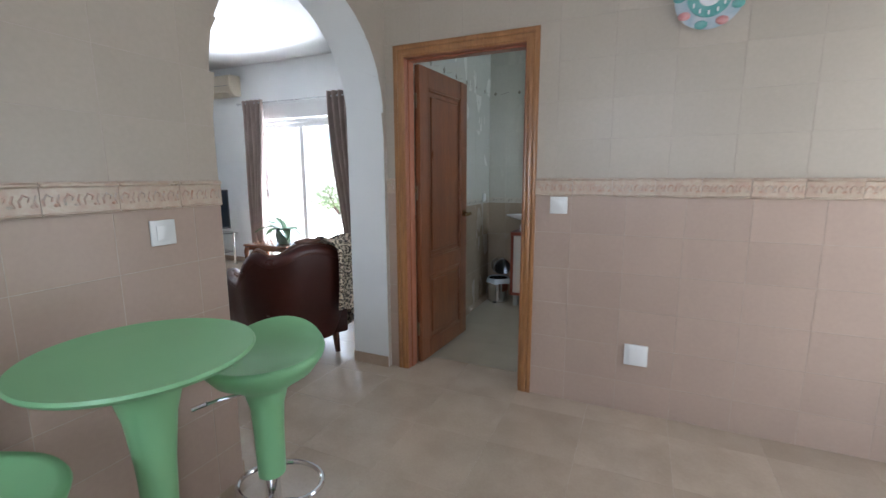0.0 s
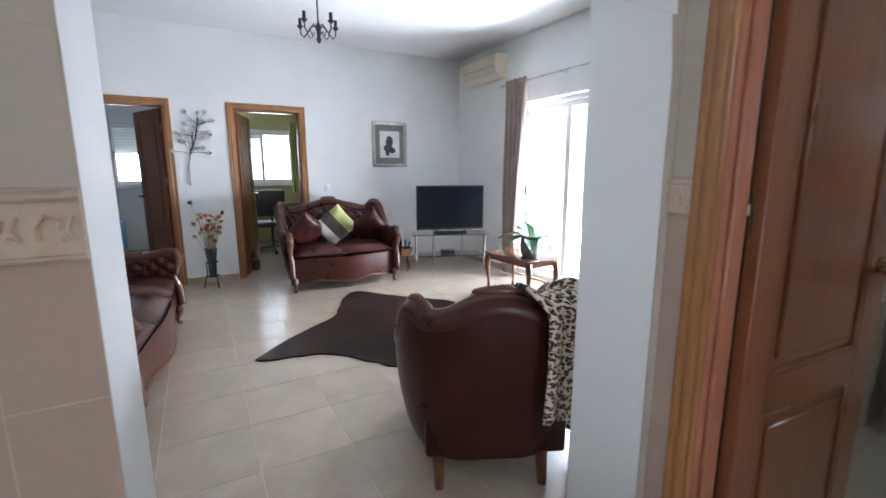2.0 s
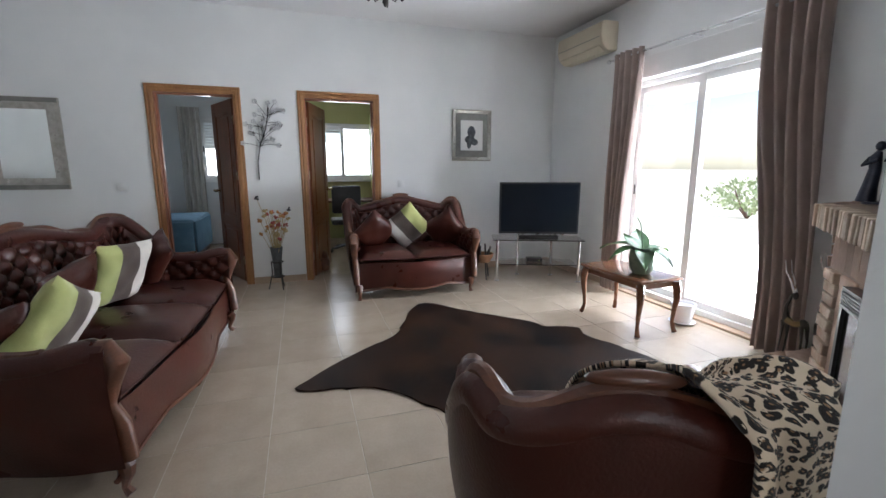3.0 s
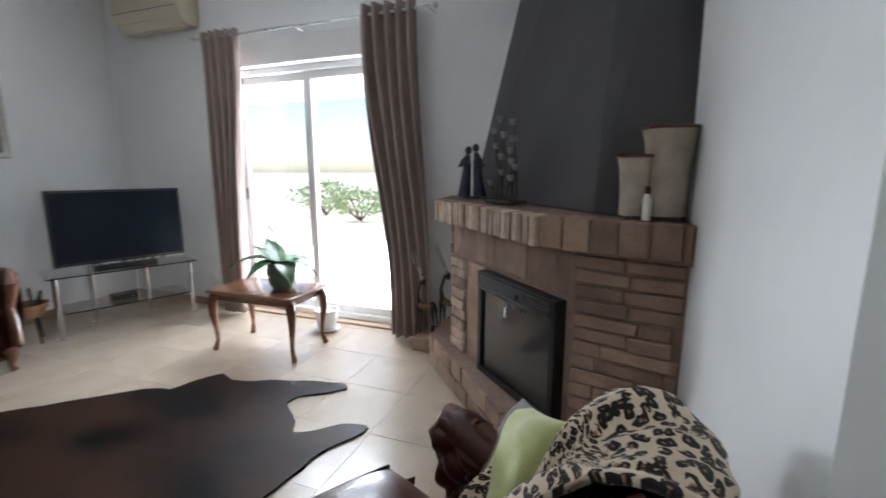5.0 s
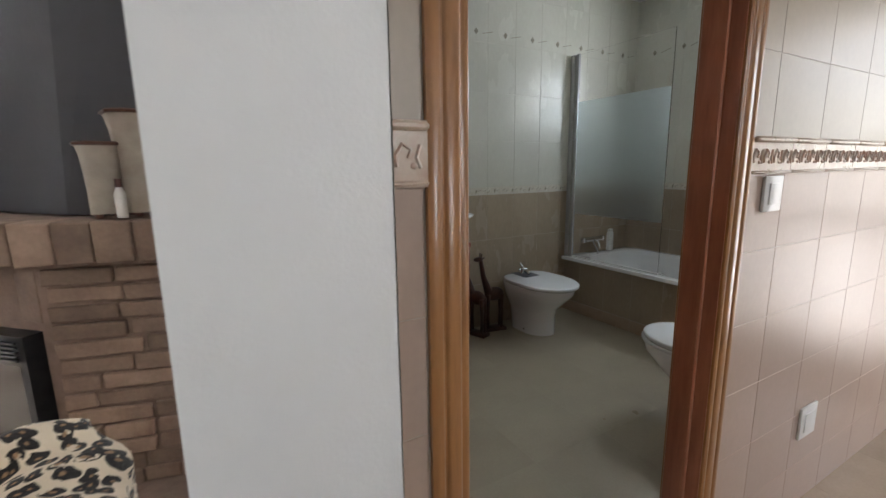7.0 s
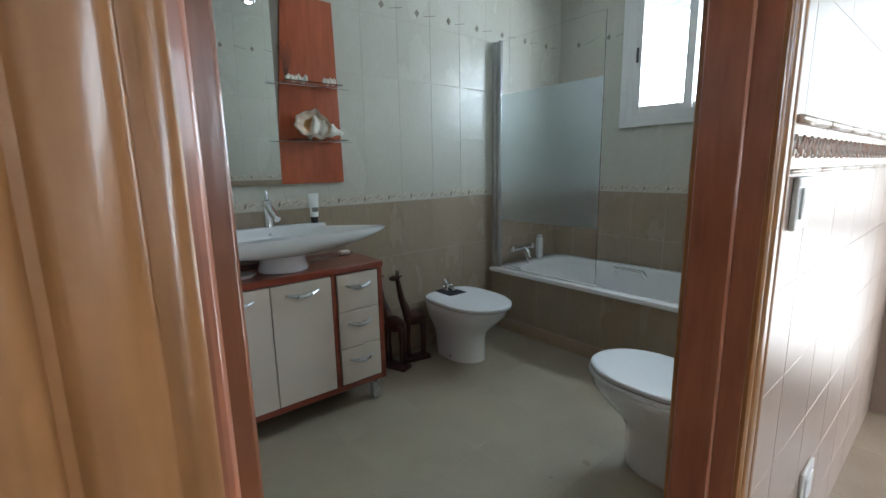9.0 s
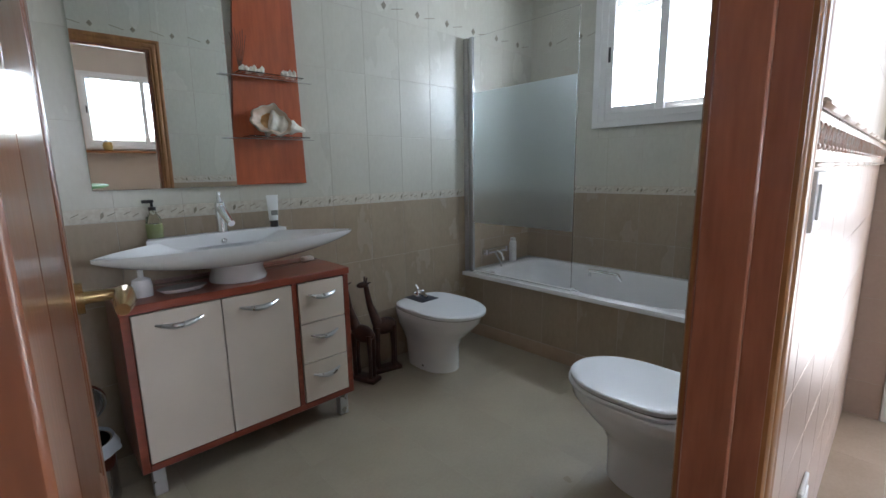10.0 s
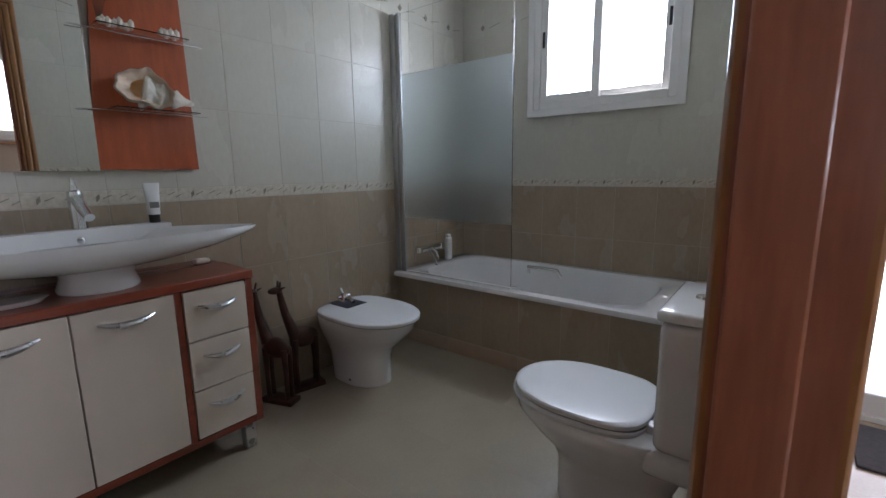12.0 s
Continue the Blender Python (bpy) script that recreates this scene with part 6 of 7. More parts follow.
for a, b in ((VX0 + 0.031, -0.897), (-0.893, -0.606)):
    d = part("door", nbox((a, VY0 - 0.004, VZ0 + 0.032), (b, VY0 + 0.014, VZ1 - 0.030), 0.002, 1), CREAMDOOR, van, "cream laminate door")
    part("handle", bow_handle((a + b) / 2 - 0.0, VZ1 - 0.085, VY0 - 0.004, 0.080), SATIN, d, "curved satin handle")
zz = [VZ0 + 0.032 + k * (VZ1 - 0.062 - VZ0) / 3 for k in range(4)]
for k in range(3):
    d = part("drawer_front", nbox((-0.575, VY0 - 0.004, zz[k] + 0.002), (VX1 - 0.031, VY0 + 0.014, zz[k + 1] - 0.002), 0.002, 1), CREAMDOOR, van, "cream laminate drawer front")
    part("handle", bow_handle((-0.575 + VX1 - 0.031) / 2, (zz[k] + zz[k + 1]) / 2 + 0.03, VY0 - 0.004, 0.070), SATIN, d, "curved satin handle")
for x in (VX0 + 0.03, VX1 - 0.075):
    for y in (VY0 + 0.015, VY1 - 0.06):
        part("leg", nbox((x, y, 0.001), (x + 0.045, y + 0.045, VZ0), 0.003, 1), SATIN, van)

basin = thing("wash_basin", pose(-0.765, 4.70, VZ1 + 0.009, 0, 0, 2.5), "white boat-shaped ceramic basin on a round foot", "wash basin")
bm = bmesh.new()
BL = 0.512
Z1 = 0.172


def basin_point(u, v):
    """u along the boat, v across the section: under the hull, over the rim, into the bowl."""
    x = (2 * u - 1) * BL
    e = max(0.0, 1 - (x / BL) ** 2)
    wide = 0.012 + 0.205 * e ** 0.8
    deep = 0.012 + 0.095 * e ** 0.9
    if v <= 0.5:
        a = (v / 0.5) * math.pi
        yy, zz = -wide * math.cos(a), Z1 - deep * math.sin(a) ** 0.75
    else:
        a = (v - 0.5) / 0.5 * math.pi
        inner = max(wide - 0.012, 0.002)
        yy, zz = inner * math.cos(a), Z1 - 0.8 * deep * math.sin(a) ** 0.6 * min(1, e * 2)
        zz += 0.002
    return Vector((x, yy - 0.02 + 0.105 * e, zz))


sheet(bm, basin_point, 48, 40)
bmesh.ops.remove_doubles(bm, verts=bm.verts, dist=0.0008)
bowl = part("bowl", bm, CERAMIC, basin, smooth=55)
bm = bmesh.new()
sheet(bm, lambda u, v: Vector(((2 * u - 1) * 0.30 * (1 - 0.12 * v), 0.225 + 0.095 * v + 0.03 * (1 - (2 * u - 1) ** 2) * (1 - v), Z1 + 0.014 + 0.004 * math.sin(v * 3.14))), 24, 6)
rim = bmesh.ops.extrude_face_region(bm, geom=list(bm.faces))
for v in [g for g in rim["geom"] if isinstance(g, bmesh.types.BMVert)]:
    v.co.z -= 0.055
part("tap_ledge", bm, CERAMIC, basin, smooth=50)
part("foot", lathe(bmesh.new(), [(0, 0), (0.115, 0), (0.118, 0.01), (0.105, 0.05), (0.12, 0.09), (0, 0.09)], 36, (0, 0.10)), CERAMIC, basin)
part("overflow", blob(bmesh.new(), (0.0, 0.225, Z1 - 0.02), (0.013, 0.006, 0.013), 2), CHROME, basin)
tap = thing("basin_tap", pose(-0.76, 4.985, VZ1 + 0.009 + Z1 + 0.016), "tall chrome basin mixer tap", "tap")
bm = bmesh.new()
lathe(bm, [(0, 0), (0.026, 0), (0.026, 0.006), (0.024, 0.012), (0.024, 0.12), (0.021, 0.135), (0, 0.137)], 22)
part("body", bm, CHROME, tap)
bm = bmesh.new()
tube(bm, [(0, -0.005, 0.11), (0.004, -0.06, 0.075), (0.008, -0.11, 0.045)], [0.021, 0.019, 0.016], 14)
part("spout", bm, CHROME, tap)
bm = bmesh.new()
tube(bm, [(0, 0, 0.135), (0, 0.006, 0.158), (0, 0.010, 0.182)], [0.014, 0.009, 0.007], 10)
part("lever", bm, CHROME, tap)

soap = thing("soap_bottle", pose(-1.03, 4.965, VZ1 + 0.009 + Z1 + 0.017), "clear soap bottle with green liquid and black pump", "bottle")
part("bottle", lathe(bmesh.new(), [(0, 0), (0.030, 0), (0.032, 0.05), (0.026, 0.09), (0.013, 0.105), (0.013, 0.118), (0, 0.118)], 20, sx=1, sy=0.7), glass("bottle_glass", 0.02, (0.93, 0.96, 0.92)), soap)
part("liquid", lathe(bmesh.new(), [(0, 0.003), (0.027, 0.003), (0.029, 0.05), (0.028, 0.062), (0, 0.062)], 20, sx=1, sy=0.7), material("green_soap", (0.40, 0.44, 0.20), (0.46, 0.50, 0.26), 6, 0.1), soap, "pale green liquid soap")
bm = lathe(bmesh.new(), [(0, 0.118), (0.014, 0.118), (0.014, 0.132), (0.005, 0.134), (0.005, 0.155), (0, 0.155)], 12)
tube(bm, [(0.006, 0, 0.156), (-0.034, -0.006, 0.156)], 0.007, 8)
part("pump", bm, BLACK, soap)
tb = thing("cream_tube", pose(-0.52, 4.975, VZ1 + 0.009 + Z1 + 0.017), "white cosmetic tube standing on its black cap", "tube")
bm = bmesh.new()
sheet(bm, lambda u, v: Vector(((0.021 + 0.009 * v) * math.cos(u * 6.2832), (0.016 * (1 - v) + 0.002) * math.sin(u * 6.2832), 0.032 + 0.125 * v)), 24, 6)
part("body", bm, PVC, tb)
part("cap", lathe(bmesh.new(), [(0, 0), (0.02, 0), (0.02, 0.032), (0, 0.032)], 18), BLACK, tb)
part("printed_mark", nbox((-0.016, -0.0165, 0.058), (0.016, -0.013, 0.082)), GREYMOUNT, tb)
cup = thing("soap_dispenser", pose(-1.13, 4.76, VZ1 + 0.009), "small white ceramic soap dispenser", "bottle")
part("pot", lathe(bmesh.new(), [(0, 0), (0.034, 0), (0.036, 0.04), (0.03, 0.065), (0.01, 0.075), (0.01, 0.10), (0, 0.10)], 20), CERAMIC, cup)
bm = bmesh.new()
tube(bm, [(0.0, 0, 0.10), (0, 0, 0.115), (-0.03, -0.01, 0.115)], 0.006, 8)
part("pump", bm, PVC, cup)
tray = thing("soap_dish", pose(-1.0, 4.74, VZ1 + 0.009), "flat white soap dish", "soap dish")
part("dish", lathe(bmesh.new(), [(0, 0.001), (0.07, 0.001), (0.09, 0.016), (0.085, 0.017), (0, 0.008)], 28, sy=0.55), CERAMIC, tray)
blk = thing("small_box", pose(-0.38, 4.93, VZ1 + 0.009), "small beige soap bar on the vanity", "soap")
part("bar", nbox((-0.03, -0.02, 0), (0.03, 0.02, 0.022), 0.008, 3), CREAMDOOR, blk)

mb = thing("bathroom_mirror", Matrix.Identity(4), "tall frameless mirror above the basin", "mirror")
mg = part("glass", nbox((-0.2735, -0.0045, 0), (0.2735, 0.0045, 0.903), 0.002, 1), MIRROR, mb)
mg.matrix_local = pose(-0.9385, YM - T - 0.0145, 1.157, 1.8, 0, -1.5)
pn = thing("shelf_panel", Matrix.Identity(4), "tapered red wooden panel with glass shelves", "shelf panel")
bm = bmesh.new()
q = [(-0.683, 1.163), (-0.314, 1.163), (-0.330, 2.10), (-0.600, 2.10)]
a = [bm.verts.new((x, YM - T - 0.024, z)) for x, z in q]
b = [bm.verts.new((x, YM - T - 0.002, z)) for x, z in q]
bm.faces.new(a), bm.faces.new(b[::-1])
for i in range(4):
    bm.faces.new((a[i], a[(i + 1) % 4], b[(i + 1) % 4], b[i]))
part("board", bm, PANELRED, pn)
for z, x0, x1 in ((1.665, -0.645, -0.345), (1.385, -0.62, -0.33)):
    part("glass_shelf", nbox((x0, YM - T - 0.135, z), (x1, YM - T - 0.025, z + 0.004), 0.001, 1), GLASS, pn)
    bm = bmesh.new()
    tube(bm, [(-0.71, YM - T - 0.06, z - 0.006), (-0.27, YM - T - 0.06, z - 0.004)], 0.0022, 8)
    part("support_rod", bm, CHROME, pn)
lb = thing("mirror_lamp", Matrix.Identity(4), "chrome bar lamp with two spots above the mirror", "lamp")
bm = bmesh.new()
tube(bm, [(-1.15, YM - T - 0.05, 2.10), (-0.68, YM - T - 0.05, 2.10)], 0.012, 10)
tube(bm, [(-0.92, YM - T - 0.001, 2.10), (-0.92, YM - T - 0.05, 2.10)], 0.012, 8)
part("bar", bm, CHROME, lb)
for x in (-1.10, -0.75):
    s = part("spot", lathe(bmesh.new(), [(0.03, 2.02), (0.034, 2.03), (0.03, 2.08), (0.012, 2.10), (0, 2.10)], 18, (x, YM - T - 0.10)), CHROME, lb)
    part("bulb", blob(bmesh.new(), (x, YM - T - 0.10, 2.03), (0.026, 0.026, 0.014), 2), BULB, s)


def conch():
    """A heavy conch lying on its side: a knobbed spire towards +x and a wide ruffled mouth."""
    t = thing("sea_shell", pose(-0.475, YM - T - 0.088, 1.452, 0, 12, -6), "large cream conch shell with an orange mouth on the glass shelf", "shell")
    bm = bmesh.new()
    n, m = 72, 28
    rows = []
    for i in range(n + 1):
        u = i / n
        x = -0.045 + 0.185 * u
        r = 0.060 * (1 - u) ** 0.85 * (1 + 0.10 * math.sin(u * 21)) + 0.003
        row = []
        for k in range(m):
            a = 2 * math.pi * k / m
            knob = 0.016 * (1 - u * 0.7) * max(0, math.cos(4 * a + 9 * u)) ** 3 * max(0, math.sin(u * 21 + 0.7)) ** 2
            rr = r + knob + 0.0015 * math.sin(17 * a + 40 * u)
            row.append(bm.verts.new((x, 0.72 * rr * math.cos(a), rr * math.sin(a))))
        rows.append(row)
    for p, q in zip(rows, rows[1:]):
        for k in range(m):
            bm.faces.new((p[k], p[(k + 1) % m], q[(k + 1) % m], q[k]))
    bm.faces.new(rows[0][::-1]), bm.faces.new(rows[-1])
    part("spire", bm, CORAL, t, "white knobbed spire", smooth=60)

    def mouth(u, v, skin):
        a = 2 * math.pi * u
        rx, rz = 0.092 - 0.020 * math.sin(a), 0.062 + 0.006 * math.sin(5 * a)
        ruff = 1 + 0.05 * math.sin(9 * a) * (1 - v)
        k = (1 - v) ** 0.8 * ruff
        cx = -0.038 + 0.030 * v
        return Vector((cx + (rx * k + 0.006 * skin) * math.cos(a), -0.052 + 0.012 * math.cos(a) + 0.062 * v ** 0.8 + 0.008 * skin, 0.004 - 0.006 * v + (rz * k + 0.006 * skin) * math.sin(a)))

    bm = bmesh.new()
    sheet(bm, lambda u, v: mouth(u, v * 0.9, 1), 48, 8)
    part("flared_lip", bm, CORAL, t, smooth=70)
    bm = bmesh.new()
    sheet(bm, lambda u, v: mouth(u, v * 0.42, 0), 48, 5)
    part("lip_face", bm, SHELL, t, "pale cream inner lip", smooth=70)
    bm = bmesh.new()
    sheet(bm, lambda u, v: mouth(u, 0.42 + v * 0.56, 0), 48, 8)
    part("throat", bm, SHELLIN, t, "orange throat", smooth=70)


conch()
for k, (x, z) in enumerate(((-0.575, 1.672), (-0.40, 1.672))):
    t = thing("small_shell", pose(x, YM - T - 0.09, z), "small pale shell on the upper glass shelf", "shell", "small shells")
    bm = bmesh.new()
    for j in range(9):
        blob(bm, (0.012 * (j - 4) * (1 if k == 0 else 0.6), 0.006 * math.sin(j * 2), 0.012 + 0.006 * math.sin(j * 1.7)), (0.011, 0.012, 0.012 + 0.004 * (j % 3)), 1)
    part("shell", bm, CORAL, t)
tw = thing("dried_twigs", pose(-0.615, YM - T - 0.05, 1.672), "thin dried twigs leaning on the red panel", "twigs")
bm = bmesh.new()
for k in range(7):
    tube(bm, [(0, 0, 0.0), (-0.01 + 0.006 * k, 0.0, 0.09), (-0.03 + 0.012 * k, 0.005, 0.17 + 0.012 * (k % 3))], 0.0016, 4)
part("twigs", bm, WALNUT, tw)


def pan(name, m, label, lid, category):
    """Floor-standing pan: back at y = 0, front at y = 0.56."""
    t = thing(name, m, label, category)
    bm = bmesh.new()
    n = 36
    secs = [(0.0, 0.122, 0.06, 0.40), (0.03, 0.120, 0.05, 0.40), (0.16, 0.120, 0.03, 0.405), (0.215, 0.135, 0.01, 0.43), (0.28, 0.170, 0.0, 0.50), (0.34, 0.191, 0.0, 0.555), (0.385, 0.197, 0.0, 0.565), (0.392, 0.19, 0.008, 0.555)]
    rows = []
    for z, hw, y0, y1 in secs:
        c, hl = (y0 + y1) / 2, (y1 - y0) / 2
        row = []
        for k in range(n):
            a = 2 * math.pi * k / n
            ca, sa = math.cos(a), math.sin(a)
            pw = 0.55 if sa < 0 else 0.95
            row.append(bm.verts.new((hw * math.copysign(abs(ca) ** (0.75 if sa < 0 else 1), ca), c + hl * math.copysign(abs(sa) ** pw, sa), z + 0.001)))
        rows.append(row)
    for p, q in zip(rows, rows[1:]):
        for k in range(n):
            bm.faces.new((p[k], p[(k + 1) % n], q[(k + 1) % n], q[k]))
    bm.faces.new(rows[0][::-1]), bm.faces.new(rows[-1])
    part("bowl", bm, CERAMIC, t, smooth=60)

    def plate_(z0, z1, hw, y0, y1, hole=None):
        b = bmesh.new()
        c, hl = (y0 + y1) / 2, (y1 - y0) / 2
        rr = []
        for z, s in ((z0, 0.985), (z0 + 0.004, 1.0), (z1 - 0.006, 1.0), (z1 - 0.001, 0.975), (z1, 0.90)):
            row = []
            for k in range(48):
                a = 2 * math.pi * k / 48
                ca, sa = math.cos(a), math.sin(a)
                row.append(b.verts.new((hw * s * math.copysign(abs(ca) ** (0.6 if sa < 0 else 1), ca), c + hl * s * math.copysign(abs(sa) ** (0.5 if sa < 0 else 0.95), sa), z)))
            rr.append(row)
        for p, q in zip(rr, rr[1:]):
            for k in range(48):
                b.faces.new((p[k], p[(k + 1) % 48], q[(k + 1) % 48], q[k]))
        b.faces.new(rr[0][::-1]), b.faces.new(rr[-1])
        return b

    return t, plate_


bid, pl8 = pan("bidet", pose(0.365, YM - T - 0.02, 0, 0, 0, 180) @ Matrix.Diagonal((1.04, 1.04, 0.97, 1)), "white ceramic bidet with a flat white lid", True, "bidet")
bm = pl8(0.396, 0.420, 0.206, 0.03, 0.59)
part("lid", bm, SEATLID, bid)
# thin grey plate draws the shadow line below the lid
part("lid_gap", pl8(0.3915, 0.3965, 0.198, 0.03, 0.580), GREYMOUNT, bid, "grey plate for the shadow line under the lid")
# no hole is cut: a dark plate gives the opening's shade
part("lid_notch", nbox((-0.070, 0.032, 0.4205), (0.070, 0.20, 0.4225), 0.001, 1), DARKSTAT, bid, "dark plate for the shaded opening round the tap")
bm = bmesh.new()
lathe(bm, [(0, 0.40), (0.026, 0.40), (0.024, 0.45), (0.02, 0.47), (0, 0.475)], 18, (0, 0.085))
tube(bm, [(0, 0.085, 0.445), (0, 0.14, 0.45), (0, 0.165, 0.435)], 0.011, 10)
tube(bm, [(0, 0.085, 0.475), (0.0, 0.06, 0.50)], 0.006, 8)
tube(bm, [(-0.04, 0.085, 0.455), (0.04, 0.085, 0.455)], 0.009, 10)
part("tap", bm, CHROME, bid)
part("fixing_cap", blob(bmesh.new(), (0.117, 0.25, 0.03), (0.006, 0.008, 0.008), 2), BLACK, bid)

toi, pl8 = pan("toilet", pose(0.215, YB2 + T + 0.118, 0) @ Matrix.Diagonal((1.0, 1.02, 0.92, 1)), "white ceramic toilet with closed lid and cistern", True, "toilet")
part("seat_ring", pl8(0.394, 0.414, 0.197, 0.10, 0.57), SEATLID, toi)
part("lid", pl8(0.418, 0.440, 0.192, 0.10, 0.562), SEATLID, toi)
# shadow line between ring and lid, drawn by a grey plate
part("lid_gap", pl8(0.4135, 0.4185, 0.187, 0.10, 0.557), GREYMOUNT, toi, "grey plate for the shadow line under the lid")
for x in (-0.08, 0.08):
    part("lid_hinge", nbox((x - 0.02, 0.07, 0.394), (x + 0.02, 0.105, 0.425), 0.004, 1), SATIN, toi)
part("back_shelf", nbox((-0.175, -0.09, 0.30), (0.175, 0.10, 0.392), 0.02, 3), CERAMIC, toi)
bm = nbox((-0.185, -0.098, 0.393), (0.185, 0.075, 0.805), 0.03, 4)
part("cistern", bm, CERAMIC, toi)
part("cistern_lid", nbox((-0.192, -0.099, 0.807), (0.192, 0.082, 0.842), 0.012, 3), CERAMIC, toi)
part("flush_button", lathe(bmesh.new(), [(0, 0.842), (0.022, 0.842), (0.02, 0.850), (0, 0.851)], 18), CHROME, toi)

# bath
TX0, TY0, TZ = 0.898, 3.36, 0.476
tub = thing("bathtub", Matrix.Identity(4), "white built-in bathtub behind a tiled front", "bathtub")
bm = bmesh.new()
n = 48
rows = []
cx, cy = (TX0 + XW - T) / 2, (TY0 + YM - T) / 2
hx, hy = (XW - T - TX0) / 2 + 0.012, (YM - T - TY0) / 2
for s, z, e in ((1.0, TZ - 0.026, 0.02), (1.0, TZ - 0.004, 0.02), (0.995, TZ, 0.03), (0.86, TZ + 0.001, 0.45), (0.84, TZ - 0.01, 0.45), (0.78, TZ - 0.25, 0.5), (0.70, TZ - 0.36, 0.55), (0.4, TZ - 0.375, 0.7)):
    row = []
    for k in range(n):
        a = 2 * math.pi * k / n
        ca, sa = math.cos(a), math.sin(a)
        row.append(bm.verts.new((cx - 0.006 + hx * s * math.copysign(abs(ca) ** max(e, 0.02), ca), cy + (hy * s + (s - 1) * -0.02) * math.copysign(abs(sa) ** max(e, 0.02), sa), z)))
    rows.append(row)
for p, q in zip(rows, rows[1:]):
    for k in range(n):
        bm.faces.new((p[k], p[(k + 1) % n], q[(k + 1) % n], q[k]))
bm.faces.new(rows[-1])
part("shell", bm, CERAMIC, tub, smooth=50)
bm = bmesh.new()
tube(bm, [(1.50, 4.11, TZ - 0.03), (1.47, 4.12, TZ + 0.012), (1.465, 4.22, TZ + 0.016), (1.47, 4.33, TZ + 0.012), (1.50, 4.34, TZ - 0.03)], 0.012, 10)
part("grab_handle", bm, CHROME, tub)
front = bmesh.new()
box(front, (TX0 + 0.02, YB2, 0), (TX0 + 0.10, YM, TZ - 0.026))
box(front, (TX0 + 0.10, YB2, 0), (XW, TY0 - 0.002, TZ + 0.0))
box(front, (TX0 + 0.02, YB2, TZ - 0.026), (TX0 + 0.10, TY0 - 0.002, TZ))
setting("bath_front", front, KGROUT, "tiled front wall of the bathtub", "wall")
mix = thing("bath_tap", pose(1.20, YM - T - 0.001, 0.60), "chrome bath mixer tap on the wall", "tap")
bm = bmesh.new()
tube(bm, [(-0.10, -0.06, 0), (0.10, -0.06, 0)], 0.022, 14)
for x in (-0.075, 0.075):
    tube(bm, [(x, 0, 0), (x, -0.06, 0)], 0.016, 10)
tube(bm, [(0, -0.06, 0), (0, -0.12, -0.02), (0, -0.14, -0.07)], 0.014, 10)
part("body", bm, CHROME, mix)
for x in (-0.12, 0.12):
    part("knob", lathe(bmesh.new(), [(0, -0.025), (0.024, -0.02), (0.024, 0.02), (0, 0.025)], 14, (x, -0.06)), CHROME, mix)
bm = bmesh.new()
tube(bm, [(0, -0.06, -0.02), (0.02, -0.10, -0.10), (0.0, -0.12, -0.14)], 0.006, 8)
part("shower_hose", bm, SATIN, mix)
wb = thing("shampoo_bottle", pose(1.42, YM - T - 0.06, TZ + 0.002), "white plastic shampoo bottle on the bath rim", "bottle")
part("bottle", nbox((-0.03, -0.02, 0), (0.03, 0.02, 0.17), 0.014, 3), PVC, wb)
part("cap", nbox((-0.018, -0.015, 0.17), (0.018, 0.015, 0.195), 0.004, 2), PVC, wb)
POSTALU = material("polished_aluminium", (0.62, 0.63, 0.64), (0.56, 0.57, 0.58), 6, 0.25, 0.05, metal=0.55)
scr = thing("shower_screen", Matrix.Identity(4), "glass bath screen with a frosted panel", "shower screen")
for y0, y1 in ((0.044, 0.001), (0.088, 0.056)):
    part("wall_post", nbox((0.912, YM - T - y0, TZ + 0.004), (0.938, YM - T - y1, 2.10), 0.006, 2), POSTALU, scr)
part("post_channel", nbox((0.918, YM - T - 0.056, TZ + 0.004), (0.932, YM - T - 0.044, 2.09)), GREYMOUNT, scr)
g = part("glass", nbox((0.922, 4.155, TZ + 0.014), (0.928, YM - T - 0.086, 2.09)), GLASS, scr)
g.visible_shadow = False
f = part("frosted_band", nbox((0.9185, 4.158, 0.845), (0.9215, YM - T - 0.088, 1.735)), FROST, scr, "frosted middle of the glass")
f.visible_shadow = False
part("seal", nbox((0.919, 4.155, TZ + 0.003), (0.931, YM - T - 0.086, TZ + 0.014)), PVC, scr)
bm = bmesh.new()
tube(bm, [(0.925, 4.155, TZ + 0.02), (0.92, 4.13, TZ + 0.025), (0.92, 4.08, TZ + 0.008)], 0.005, 6)
part("corner_guard", bm, CHROME, scr)

bin_ = thing("pedal_bin", pose(-1.39, 4.78, 0), "steel pedal bin with raised lid and pale bag over the rim", "waste bin")
BR = 0.108
part("body", lathe(bmesh.new(), [(0, 0.002), (BR - 0.004, 0.002), (BR, 0.014), (BR - 0.003, 0.024), (BR, 0.225), (BR - 0.004, 0.25), (BR - 0.01, 0.25), (BR - 0.012, 0.05), (0, 0.05)], 36), CHROME, bin_)
bm = bmesh.new()
sheet(bm, lambda u, v: Vector(((BR + 0.003 + 0.014 * v + 0.004 * math.sin(u * 60) * v) * math.cos(u * 6.28319), (BR + 0.003 + 0.014 * v + 0.004 * math.sin(u * 60) * v) * math.sin(u * 6.28319), 0.258 - 0.050 * v + 0.006 * math.sin(u * 31) * v)), 60, 5)
part("bag", bm, material("bag_plastic", (0.50, 0.55, 0.60), (0.44, 0.49, 0.55), 14, 0.4), bin_)
